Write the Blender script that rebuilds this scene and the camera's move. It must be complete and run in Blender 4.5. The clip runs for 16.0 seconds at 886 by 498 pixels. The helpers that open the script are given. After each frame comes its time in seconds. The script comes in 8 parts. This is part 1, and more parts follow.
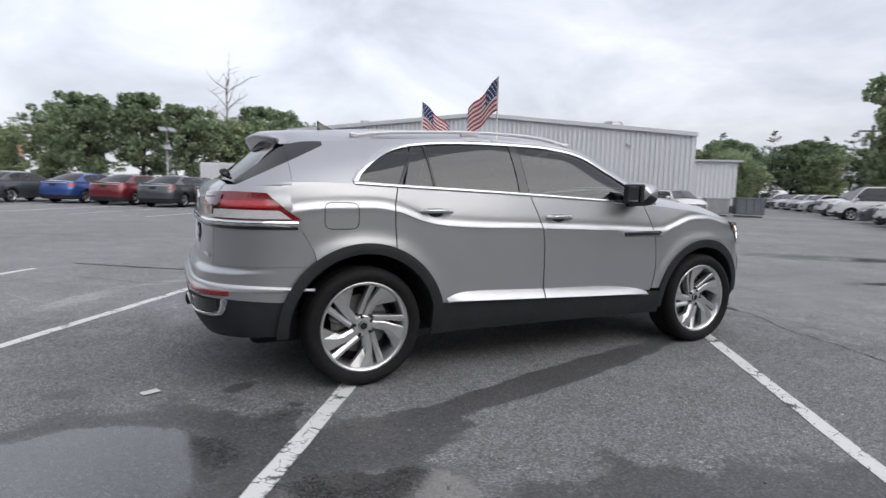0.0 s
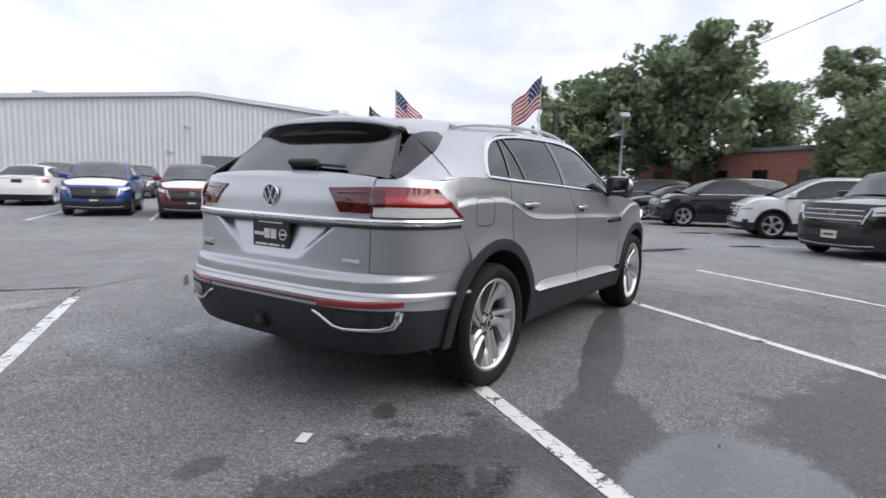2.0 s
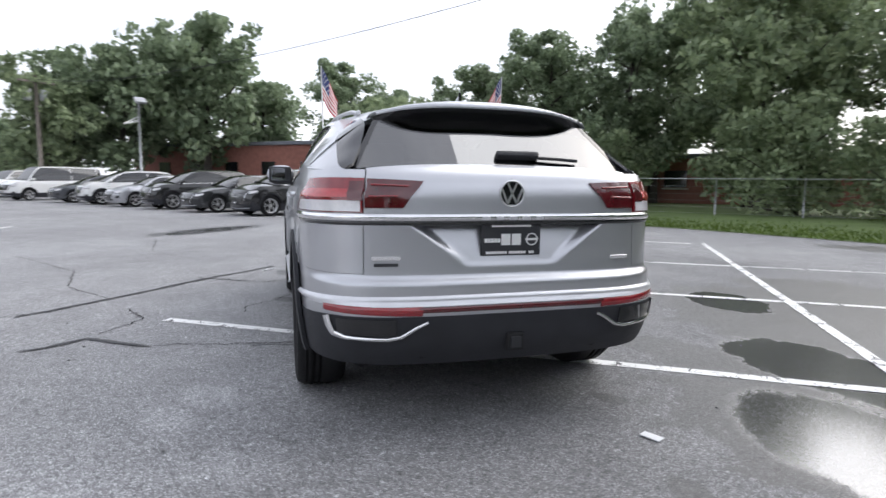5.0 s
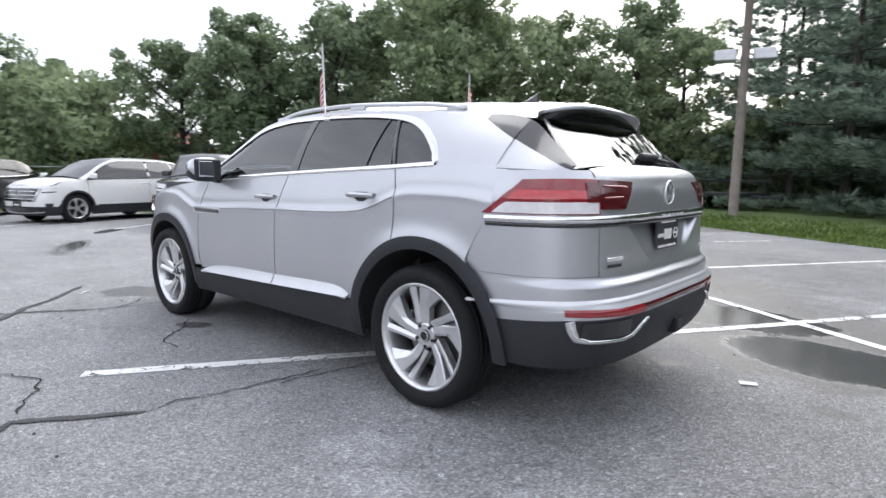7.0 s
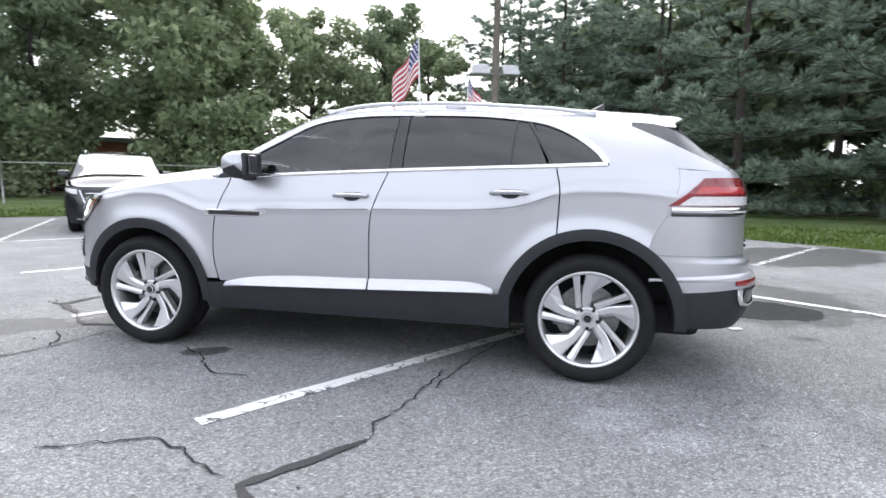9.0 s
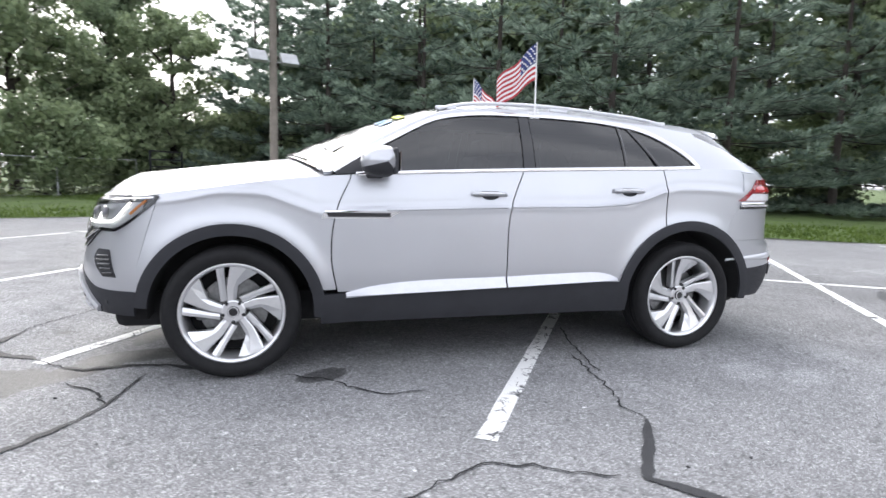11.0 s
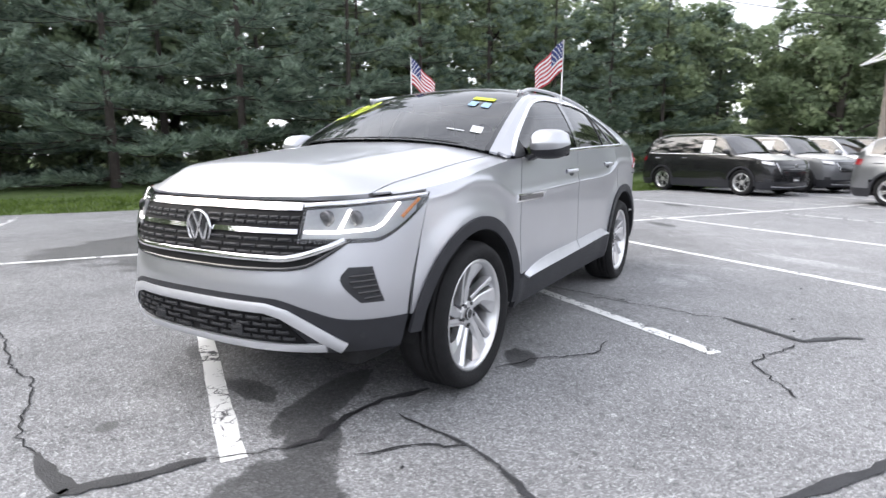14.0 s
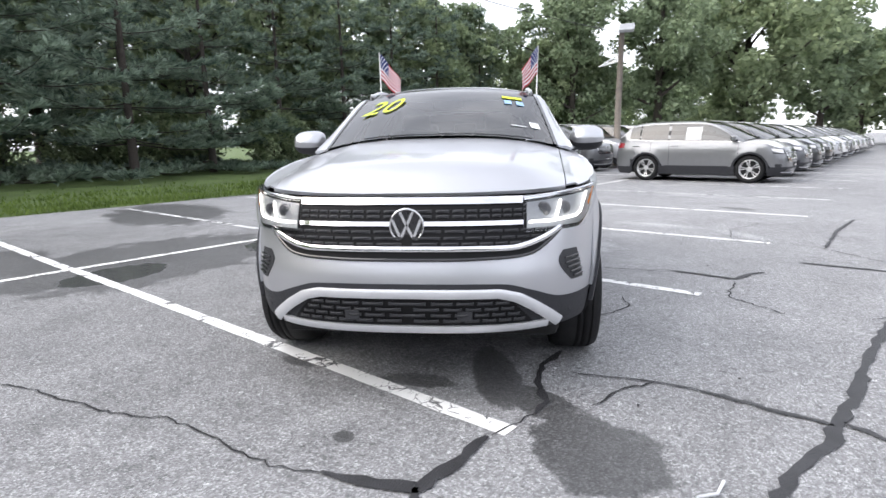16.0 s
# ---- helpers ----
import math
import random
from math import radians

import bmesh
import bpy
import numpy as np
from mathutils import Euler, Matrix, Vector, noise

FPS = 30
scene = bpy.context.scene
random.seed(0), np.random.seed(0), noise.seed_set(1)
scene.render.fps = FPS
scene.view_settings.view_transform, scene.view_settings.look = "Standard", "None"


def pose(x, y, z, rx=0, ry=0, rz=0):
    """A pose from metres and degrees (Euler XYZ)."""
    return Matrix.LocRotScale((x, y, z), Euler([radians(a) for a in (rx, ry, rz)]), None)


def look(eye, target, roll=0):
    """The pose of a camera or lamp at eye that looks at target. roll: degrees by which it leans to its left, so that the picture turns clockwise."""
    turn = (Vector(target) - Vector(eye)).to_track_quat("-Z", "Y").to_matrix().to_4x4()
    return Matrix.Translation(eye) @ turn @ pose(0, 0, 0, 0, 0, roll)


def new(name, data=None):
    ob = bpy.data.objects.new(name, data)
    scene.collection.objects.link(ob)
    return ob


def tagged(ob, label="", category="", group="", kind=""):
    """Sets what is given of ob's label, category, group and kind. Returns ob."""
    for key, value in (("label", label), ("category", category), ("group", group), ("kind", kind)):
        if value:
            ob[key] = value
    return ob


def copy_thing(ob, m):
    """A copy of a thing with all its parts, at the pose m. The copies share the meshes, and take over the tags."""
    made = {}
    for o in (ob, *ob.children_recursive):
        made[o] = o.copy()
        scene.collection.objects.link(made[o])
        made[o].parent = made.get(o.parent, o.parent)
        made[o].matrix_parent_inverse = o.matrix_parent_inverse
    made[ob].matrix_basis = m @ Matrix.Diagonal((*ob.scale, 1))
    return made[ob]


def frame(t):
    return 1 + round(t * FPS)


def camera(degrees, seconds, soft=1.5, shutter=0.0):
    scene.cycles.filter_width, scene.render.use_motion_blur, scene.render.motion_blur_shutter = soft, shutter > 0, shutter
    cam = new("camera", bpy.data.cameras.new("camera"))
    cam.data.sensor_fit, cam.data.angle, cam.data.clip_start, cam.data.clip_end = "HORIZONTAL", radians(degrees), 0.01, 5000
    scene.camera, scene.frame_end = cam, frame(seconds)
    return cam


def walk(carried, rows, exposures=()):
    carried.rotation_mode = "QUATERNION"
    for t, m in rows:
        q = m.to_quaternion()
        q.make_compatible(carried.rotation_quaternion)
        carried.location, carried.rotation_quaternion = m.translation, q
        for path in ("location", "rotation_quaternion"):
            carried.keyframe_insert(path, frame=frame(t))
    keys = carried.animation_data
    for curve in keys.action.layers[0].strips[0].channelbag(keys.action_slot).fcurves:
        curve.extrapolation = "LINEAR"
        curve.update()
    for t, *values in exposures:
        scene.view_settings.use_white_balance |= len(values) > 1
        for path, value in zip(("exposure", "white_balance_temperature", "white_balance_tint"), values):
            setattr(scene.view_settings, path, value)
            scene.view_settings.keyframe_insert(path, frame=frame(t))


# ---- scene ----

# ======== the camera's way round the vehicle ========
PATH = [
    (0, (-2.588, -4.271, 1.268), (-1.714, -2.486, 1.048), 1.60),
    (0.5, (-3.147, -3.920, 1.256), (-2.053, -2.260, 1.033), 1.85),
    (1, (-3.670, -3.519, 1.251), (-2.368, -2.018, 1.024), 1.98),
    (1.5, (-4.113, -3.064, 1.247), (-2.625, -1.748, 1.016), 1.90),
    (2, (-4.491, -2.568, 1.239), (-2.839, -1.466, 1.004), 1.68),
    (2.5, (-4.793, -2.005, 1.233), (-3.002, -1.148, 0.990), 1.50),
    (3, (-4.995, -1.410, 1.227), (-3.102, -0.815, 0.978), 1.38),
    (3.5, (-5.118, -0.801, 1.213), (-3.160, -0.483, 0.967), 1.20),
    (4, (-5.120, -0.163, 1.189), (-3.134, -0.143, 0.955), 1.00),
    (4.5, (-5.034, 0.466, 1.176), (-3.066, 0.190, 0.950), 0.81),
    (5, (-4.872, 1.069, 1.183), (-2.968, 0.507, 0.954), 0.65),
    (5.5, (-4.635, 1.635, 1.201), (-2.833, 0.804, 0.962), 0.53),
    (6, (-4.323, 2.154, 1.216), (-2.657, 1.077, 0.968), 0.48),
    (6.5, (-3.935, 2.619, 1.217), (-2.435, 1.320, 0.966), 0.51),
    (7, (-3.475, 3.031, 1.207), (-2.164, 1.541, 0.956), 0.57),
    (7.5, (-2.965, 3.420, 1.199), (-1.862, 1.771, 0.946), 0.62),
    (8, (-2.449, 3.759, 1.198), (-1.569, 1.981, 0.942), 0.68),
    (8.5, (-1.922, 4.050, 1.195), (-1.264, 2.178, 0.940), 0.72),
    (9, (-1.372, 4.262, 1.187), (-0.934, 2.327, 0.936), 0.83),
    (9.5, (-0.760, 4.384, 1.179), (-0.558, 2.416, 0.931), 1.01),
    (10, (-0.103, 4.420, 1.176), (-0.149, 2.446, 0.927), 1.23),
    (10.5, (0.562, 4.374, 1.175), (0.267, 2.423, 0.923), 1.41),
    (11, (1.202, 4.252, 1.173), (0.665, 2.348, 0.918), 1.47),
    (11.5, (1.781, 4.058, 1.169), (1.020, 2.227, 0.911), 1.35),
    (12, (2.288, 3.798, 1.165), (1.324, 2.065, 0.901), 1.12),
    (12.5, (2.779, 3.472, 1.167), (1.609, 1.873, 0.888), 0.93),
    (13, (3.226, 3.076, 1.173), (1.853, 1.653, 0.875), 0.70),
    (13.5, (3.627, 2.682, 1.180), (2.081, 1.452, 0.865), 0.35),
    (14, (3.979, 2.233, 1.189), (2.282, 1.230, 0.858), -0.07),
    (14.5, (4.283, 1.767, 1.199), (2.473, 0.987, 0.855), -0.50),
    (15, (4.535, 1.272, 1.214), (2.650, 0.707, 0.856), -0.80),
    (15.5, (4.721, 0.815, 1.230), (2.791, 0.440, 0.862), -0.97),
    (16, (4.905, 0.464, 1.250), (2.954, 0.236, 0.872), -1.10),
]
cam = camera(76.2, 16.0, shutter=0.4)
EXPOSURES = [(0.0, 0.76, 6350, 10), (2.0, 1.04, 6320, 10), (4.0, 1.28, 6300, 10), (7.0, 1.68, 6280, 10), (9.0, 1.92, 6300, 10), (12.0, 1.98, 6380, 10), (16.0, 1.86, 6400, 10)]
walk(cam, [(t, look(eye, target, roll)) for t, eye, target, roll in PATH], EXPOSURES)

# ======== light of the day ========
SUN_EL, SUN_AZ = radians(38), radians(-72)
world = bpy.data.worlds.new("overcast_sky")
scene.world = world
world.use_nodes = True
wn, wl = world.node_tree.nodes, world.node_tree.links
wn.clear()
w_out = wn.new("ShaderNodeOutputWorld")
w_bg = wn.new("ShaderNodeBackground")
sky = wn.new("ShaderNodeTexSky")
sky.sky_type, sky.sun_disc = "NISHITA", False
sky.sun_elevation, sky.sun_rotation = SUN_EL, radians(90) - SUN_AZ
sky.air_density, sky.dust_density = 1.0, 4.0
w_co = wn.new("ShaderNodeTexCoord")
w_sep = wn.new("ShaderNodeSeparateXYZ")
wl.new(w_co.outputs["Generated"], w_sep.inputs[0])
# the cloud deck: luminous haze low down, thicker and greyer overhead
w_flat = wn.new("ShaderNodeMapping")
w_flat.inputs["Scale"].default_value = (1.0, 1.0, 1.9)
wl.new(w_co.outputs["Generated"], w_flat.inputs[0])
w_n1 = wn.new("ShaderNodeTexNoise")
w_n1.inputs["Scale"].default_value, w_n1.inputs["Detail"].default_value, w_n1.inputs["Roughness"].default_value = 3.0, 7.0, 0.54
w_n1.inputs["Distortion"].default_value = 0.35
wl.new(w_flat.outputs[0], w_n1.inputs["Vector"])
w_r1 = wn.new("ShaderNodeValToRGB")
w_r1.color_ramp.elements[0].position, w_r1.color_ramp.elements[0].color = 0.36, (0.36, 0.365, 0.395, 1)
w_r1.color_ramp.elements[1].position, w_r1.color_ramp.elements[1].color = 0.64, (0.56, 0.56, 0.585, 1)
wl.new(w_n1.outputs[0], w_r1.inputs[0])
w_up = wn.new("ShaderNodeMapRange")
w_up.inputs["From Min"].default_value, w_up.inputs["From Max"].default_value = 0.34, 0.80
w_up.inputs["To Min"].default_value, w_up.inputs["To Max"].default_value = 1.0, 0.78
wl.new(w_sep.outputs[2], w_up.inputs["Value"])
w_mul = wn.new("ShaderNodeMix")
w_mul.data_type, w_mul.blend_type = "RGBA", "MULTIPLY"
w_mul.inputs["Factor"].default_value = 1.0
wl.new(w_r1.outputs[0], w_mul.inputs["A"])
wl.new(w_up.outputs[0], w_mul.inputs["B"])
w_sky = wn.new("ShaderNodeMix")
w_sky.data_type, w_sky.blend_type = "RGBA", "ADD"
w_sky.inputs["Factor"].default_value = 0.02
wl.new(w_mul.outputs["Result"], w_sky.inputs["A"])
wl.new(sky.outputs[0], w_sky.inputs["B"])
wl.new(w_sky.outputs["Result"], w_bg.inputs["Color"])
w_bg.inputs["Strength"].default_value = 1.0
wl.new(w_bg.outputs[0], w_out.inputs[0])
sun = new("sun", bpy.data.lights.new("sun", "SUN"))
sun.data.energy, sun.data.angle, sun.data.color = 0.9, radians(70), (1.0, 0.98, 0.95)
sun.matrix_world = look((0, 0, 30), (-30 * math.cos(SUN_EL) * math.cos(SUN_AZ), -30 * math.cos(SUN_EL) * math.sin(SUN_AZ), 30 - 30 * math.sin(SUN_EL)))


# ======== materials ========
def mat(name, color, rough=0.6, metal=0.0, coat=0.0, var=0.12, scale=8.0, bump=0.0, bump_scale=60.0, dirt=None, spec=0.5, per_object=0.0):
    """A surface with grain at two scales: soft stains (scale) and fine relief (bump_scale)."""
    m = bpy.data.materials.new(name)
    m.use_nodes = True
    n, l = m.node_tree.nodes, m.node_tree.links
    b = n["Principled BSDF"]
    b.inputs["Roughness"].default_value, b.inputs["Metallic"].default_value = rough, metal
    b.inputs["Coat Weight"].default_value, b.inputs["Coat Roughness"].default_value = coat, 0.04
    b.inputs["Specular IOR Level"].default_value = spec
    co = n.new("ShaderNodeTexCoord")
    t1 = n.new("ShaderNodeTexNoise")
    t1.inputs["Scale"].default_value, t1.inputs["Detail"].default_value = scale, 6.0
    l.new(co.outputs["Object"], t1.inputs["Vector"])
    t2 = n.new("ShaderNodeTexNoise")
    t2.inputs["Scale"].default_value, t2.inputs["Detail"].default_value = bump_scale, 3.0
    l.new(co.outputs["Object"], t2.inputs["Vector"])
    mix = n.new("ShaderNodeMix")
    mix.data_type = "RGBA"
    lo = [c * (1 - var) for c in color]
    hi = [min(1.0, c * (1 + var)) for c in color]
    if dirt:
        lo = list(dirt)
    mix.inputs["A"].default_value, mix.inputs["B"].default_value = (*lo, 1), (*hi, 1)
    r = n.new("ShaderNodeMapRange")
    r.inputs["From Min"].default_value, r.inputs["From Max"].default_value = 0.3, 0.7
    add = n.new("ShaderNodeMath")
    add.operation = "MULTIPLY_ADD"
    add.inputs[1].default_value, add.inputs[2].default_value = 0.35, 0.0
    l.new(t2.outputs[0], add.inputs[0])
    sm = n.new("ShaderNodeMath")
    sm.operation = "MULTIPLY_ADD"
    sm.inputs[1].default_value = 0.65
    l.new(t1.outputs[0], sm.inputs[0])
    l.new(add.outputs[0], sm.inputs[2])
    l.new(sm.outputs[0], r.inputs["Value"])
    l.new(r.outputs[0], mix.inputs["Factor"])
    last = mix.outputs["Result"]
    if per_object:
        info = n.new("ShaderNodeObjectInfo")
        hs = n.new("ShaderNodeHueSaturation")
        mr = n.new("ShaderNodeMapRange")
        mr.inputs["To Min"].default_value, mr.inputs["To Max"].default_value = 1 - per_object, 1 + per_object
        l.new(info.outputs["Random"], mr.inputs["Value"])
        l.new(mr.outputs[0], hs.inputs["Value"])
        l.new(last, hs.inputs["Color"])
        last = hs.outputs[0]
    l.new(last, b.inputs["Base Color"])
    if bump:
        bp = n.new("ShaderNodeBump")
        bp.inputs["Strength"].default_value, bp.inputs["Distance"].default_value = bump, 0.01
        l.new(t2.outputs[0], bp.inputs["Height"])
        l.new(bp.outputs[0], b.inputs["Normal"])
    return m


def glass_mat(name, tint, keep, rough=0.0, gloss=2.1):
    """Tinted pane: a real reflection over a tinted see-through sheet. keep: how much of the light passes."""
    m = bpy.data.materials.new(name)
    m.use_nodes = True
    n, l = m.node_tree.nodes, m.node_tree.links
    n.clear()
    out = n.new("ShaderNodeOutputMaterial")
    tr = n.new("ShaderNodeBsdfTransparent")
    tr.inputs[0].default_value = (*[c * keep for c in tint], 1)
    gl = n.new("ShaderNodeBsdfGlossy")
    gl.inputs["Roughness"].default_value = rough
    fr = n.new("ShaderNodeFresnel")
    fr.inputs[0].default_value = gloss
    mx = n.new("ShaderNodeMixShader")
    l.new(fr.outputs[0], mx.inputs[0])
    l.new(tr.outputs[0], mx.inputs[1])
    l.new(gl.outputs[0], mx.inputs[2])
    l.new(mx.outputs[0], out.inputs[0])
    return m


def glow_mat(name, color, strength):
    m = bpy.data.materials.new(name)
    m.use_nodes = True
    b = m.node_tree.nodes["Principled BSDF"]
    b.inputs["Base Color"].default_value = (*color, 1)
    b.inputs["Emission Color"].default_value, b.inputs["Emission Strength"].default_value = (*color, 1), strength
    return m


def asphalt_mat():
    """Worn asphalt: stones, larger bleached and dark patches, damp areas that are darker and smoother."""
    m = bpy.data.materials.new("asphalt")
    m.use_nodes = True
    n, l = m.node_tree.nodes, m.node_tree.links
    b = n["Principled BSDF"]
    co = n.new("ShaderNodeTexCoord")

    def tex(scale, detail, rough=0.5, kind="ShaderNodeTexNoise"):
        t = n.new(kind)
        t.inputs["Scale"].default_value = scale
        if kind == "ShaderNodeTexNoise":
            t.inputs["Detail"].default_value, t.inputs["Roughness"].default_value = detail, rough
        l.new(co.outputs["Object"], t.inputs["Vector"])
        return t

    def ramp(src, stops):
        r = n.new("ShaderNodeValToRGB")
        for k, (p, c) in enumerate(stops):
            e = r.color_ramp.elements[k] if k < 2 else r.color_ramp.elements.new(p)
            e.position, e.color = p, (c, c, c, 1) if isinstance(c, float) else (*c, 1)
        l.new(src, r.inputs[0])
        return r.outputs[0]

    def mul(a, c, how="MULTIPLY", f=1.0):
        x = n.new("ShaderNodeMix")
        x.data_type, x.blend_type = "RGBA", how
        x.inputs["Factor"].default_value = f
        l.new(a, x.inputs["A"])
        l.new(c, x.inputs["B"])
        return x.outputs["Result"]

    big = ramp(tex(0.16, 5, 0.6).outputs[0], [(0.30, (0.235, 0.236, 0.242)), (0.70, (0.330, 0.330, 0.337))])
    mid = ramp(tex(1.7, 6, 0.65).outputs[0], [(0.30, 0.84), (0.72, 1.12)])
    v = tex(135, 0, kind="ShaderNodeTexVoronoi")
    stone = ramp(v.outputs["Color"], [(0.05, 0.52), (0.62, 0.98), (0.93, 1.85)])
    v2 = tex(48, 0, kind="ShaderNodeTexVoronoi")
    stone = mul(stone, ramp(v2.outputs["Color"], [(0.04, 0.62), (0.30, 0.97), (0.90, 1.04), (0.975, 1.8)]))
    fine = ramp(tex(240, 2).outputs[0], [(0.30, 0.75), (0.70, 1.25)])
    col = mul(mul(mul(big, mid), stone), fine)

    def near(blobs, soft, wobble):
        """1 inside the given ellipses (x, y, half length, half width, turn), with a ragged rim."""
        low = None
        for cx, cy, rx, ry, turn in blobs:
            mp = n.new("ShaderNodeMapping")
            mp.vector_type = "TEXTURE"
            mp.inputs["Location"].default_value = (cx, cy, 0)
            mp.inputs["Rotation"].default_value = (0, 0, radians(turn))
            mp.inputs["Scale"].default_value = (rx, ry, 1)
            l.new(co.outputs["Object"], mp.inputs["Vector"])
            ln = n.new("ShaderNodeVectorMath")
            ln.operation = "LENGTH"
            l.new(mp.outputs[0], ln.inputs[0])
            if low is None:
                low = ln.outputs["Value"]
            else:
                mn = n.new("ShaderNodeMath")
                mn.operation = "SMOOTH_MIN"
                mn.inputs[2].default_value = 0.35
                l.new(low, mn.inputs[0])
                l.new(ln.outputs["Value"], mn.inputs[1])
                low = mn.outputs[0]
        rag = n.new("ShaderNodeMath")
        rag.operation = "MULTIPLY_ADD"
        rag.inputs[1].default_value = wobble
        l.new(tex(3.4, 9, 0.68).outputs[0], rag.inputs[0])
        l.new(low, rag.inputs[2])
        r = n.new("ShaderNodeMapRange")
        r.interpolation_type = "SMOOTHSTEP"
        r.inputs["From Min"].default_value, r.inputs["From Max"].default_value = 1 + wobble / 2 - soft, 1 + wobble / 2 + soft
        r.inputs["To Min"].default_value, r.inputs["To Max"].default_value = 1.0, 0.0
        l.new(rag.outputs[0], r.inputs["Value"])
        return r.outputs[0]

    def blend(f, a, value):
        x = n.new("ShaderNodeMix")
        x.data_type = "FLOAT"
        l.new(f, x.inputs["Factor"])
        if isinstance(a, float):
            x.inputs["A"].default_value = a
        else:
            l.new(a, x.inputs["A"])
        x.inputs["B"].default_value = value
        return x.outputs["Result"]

    # broad areas change the base colour alone; roughness and relief stay as elsewhere
    broad_dark = near(BROAD_DARK_AREAS, 0.30, 0.9)
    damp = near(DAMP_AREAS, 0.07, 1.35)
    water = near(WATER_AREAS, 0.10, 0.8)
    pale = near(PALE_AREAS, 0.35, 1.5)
    tone = blend(pale, blend(water, blend(damp, blend(broad_dark, 1.0, 0.74), 0.34), 0.28), 1.28)
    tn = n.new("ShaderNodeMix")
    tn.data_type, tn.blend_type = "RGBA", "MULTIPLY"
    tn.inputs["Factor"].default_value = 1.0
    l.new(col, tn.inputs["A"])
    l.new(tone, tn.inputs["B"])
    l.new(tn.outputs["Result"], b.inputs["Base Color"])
    dry = ramp(tex(0.23, 4, 0.55).outputs[0], [(0.42, 0.66), (0.62, 0.88)])
    l.new(blend(water, blend(damp, dry, 0.46), 0.13), b.inputs["Roughness"])
    l.new(blend(water, blend(damp, 0.4, 0.5), 1.0), b.inputs["Specular IOR Level"])
    l.new(blend(water, 1.5, 1.65), b.inputs["IOR"])
    bp = n.new("ShaderNodeBump")
    bp.inputs["Distance"].default_value = 0.006
    l.new(blend(water, blend(damp, 0.55, 0.30), 0.02), bp.inputs["Strength"])
    l.new(v.outputs["Distance"], bp.inputs["Height"])
    l.new(bp.outputs[0], b.inputs["Normal"])
    return m


def worn_paint_mat(name, paint, under, wear=0.47, rough=0.7):
    """Road paint: crazed and worn through to the asphalt in places."""
    m = bpy.data.materials.new(name)
    m.use_nodes = True
    n, l = m.node_tree.nodes, m.node_tree.links
    b = n["Principled BSDF"]
    co = n.new("ShaderNodeTexCoord")
    t = n.new("ShaderNodeTexNoise")
    t.inputs["Scale"].default_value, t.inputs["Detail"].default_value, t.inputs["Roughness"].default_value = 5.5, 8, 0.7
    l.new(co.outputs["Object"], t.inputs["Vector"])
    v = n.new("ShaderNodeTexVoronoi")
    v.feature = "DISTANCE_TO_EDGE"
    v.inputs["Scale"].default_value = 14
    l.new(co.outputs["Object"], v.inputs["Vector"])
    vr = n.new("ShaderNodeMapRange")
    vr.inputs["From Max"].default_value = 0.06
    vr.inputs["To Min"].default_value, vr.inputs["To Max"].default_value = 0.10, 0.0
    l.new(v.outputs["Distance"], vr.inputs["Value"])
    add = n.new("ShaderNodeMath")
    add.operation = "SUBTRACT"
    l.new(t.outputs[0], add.inputs[0])
    l.new(vr.outputs[0], add.inputs[1])
    r = n.new("ShaderNodeValToRGB")
    r.color_ramp.elements[0].position, r.color_ramp.elements[0].color = wear - 0.09, (*under, 1)
    r.color_ramp.elements[1].position, r.color_ramp.elements[1].color = wear - 0.04, (*paint, 1)
    l.new(add.outputs[0], r.inputs[0])
    l.new(r.outputs[0], b.inputs["Base Color"])
    b.inputs["Roughness"].default_value = rough
    return m


def leaf_mat(name, dark, light, rough=0.55):
    m = bpy.data.materials.new(name)
    m.use_nodes = True
    n, l = m.node_tree.nodes, m.node_tree.links
    b = n["Principled BSDF"]
    g = n.new("ShaderNodeNewGeometry")
    co = n.new("ShaderNodeTexCoord")
    t = n.new("ShaderNodeTexNoise")
    t.inputs["Scale"].default_value = 1.3
    l.new(co.outputs["Object"], t.inputs["Vector"])
    av = n.new("ShaderNodeMath")
    av.operation = "MULTIPLY_ADD"
    av.inputs[1].default_value = 0.22
    l.new(g.outputs["Random Per Island"], av.inputs[0])
    hl = n.new("ShaderNodeMath")
    hl.operation = "MULTIPLY"
    hl.inputs[1].default_value = 0.82
    l.new(t.outputs[0], hl.inputs[0])
    l.new(hl.outputs[0], av.inputs[2])
    r = n.new("ShaderNodeValToRGB")
    r.color_ramp.elements[0].position, r.color_ramp.elements[0].color = 0.34, (*dark, 1)
    r.color_ramp.elements[1].position, r.color_ramp.elements[1].color = 0.72, (*light, 1)
    l.new(av.outputs[0], r.inputs[0])
    l.new(r.outputs[0], b.inputs["Base Color"])
    b.inputs["Roughness"].default_value = rough
    b.inputs["Specular IOR Level"].default_value = 0.35
    tr = n.new("ShaderNodeBsdfTranslucent")
    l.new(r.outputs[0], tr.inputs[0])
    mx = n.new("ShaderNodeMixShader")
    mx.inputs[0].default_value = 0.42
    out = n["Material Output"]
    l.new(b.outputs[0], mx.inputs[1])
    l.new(tr.outputs[0], mx.inputs[2])
    l.new(mx.outputs[0], out.inputs[0])
    return m


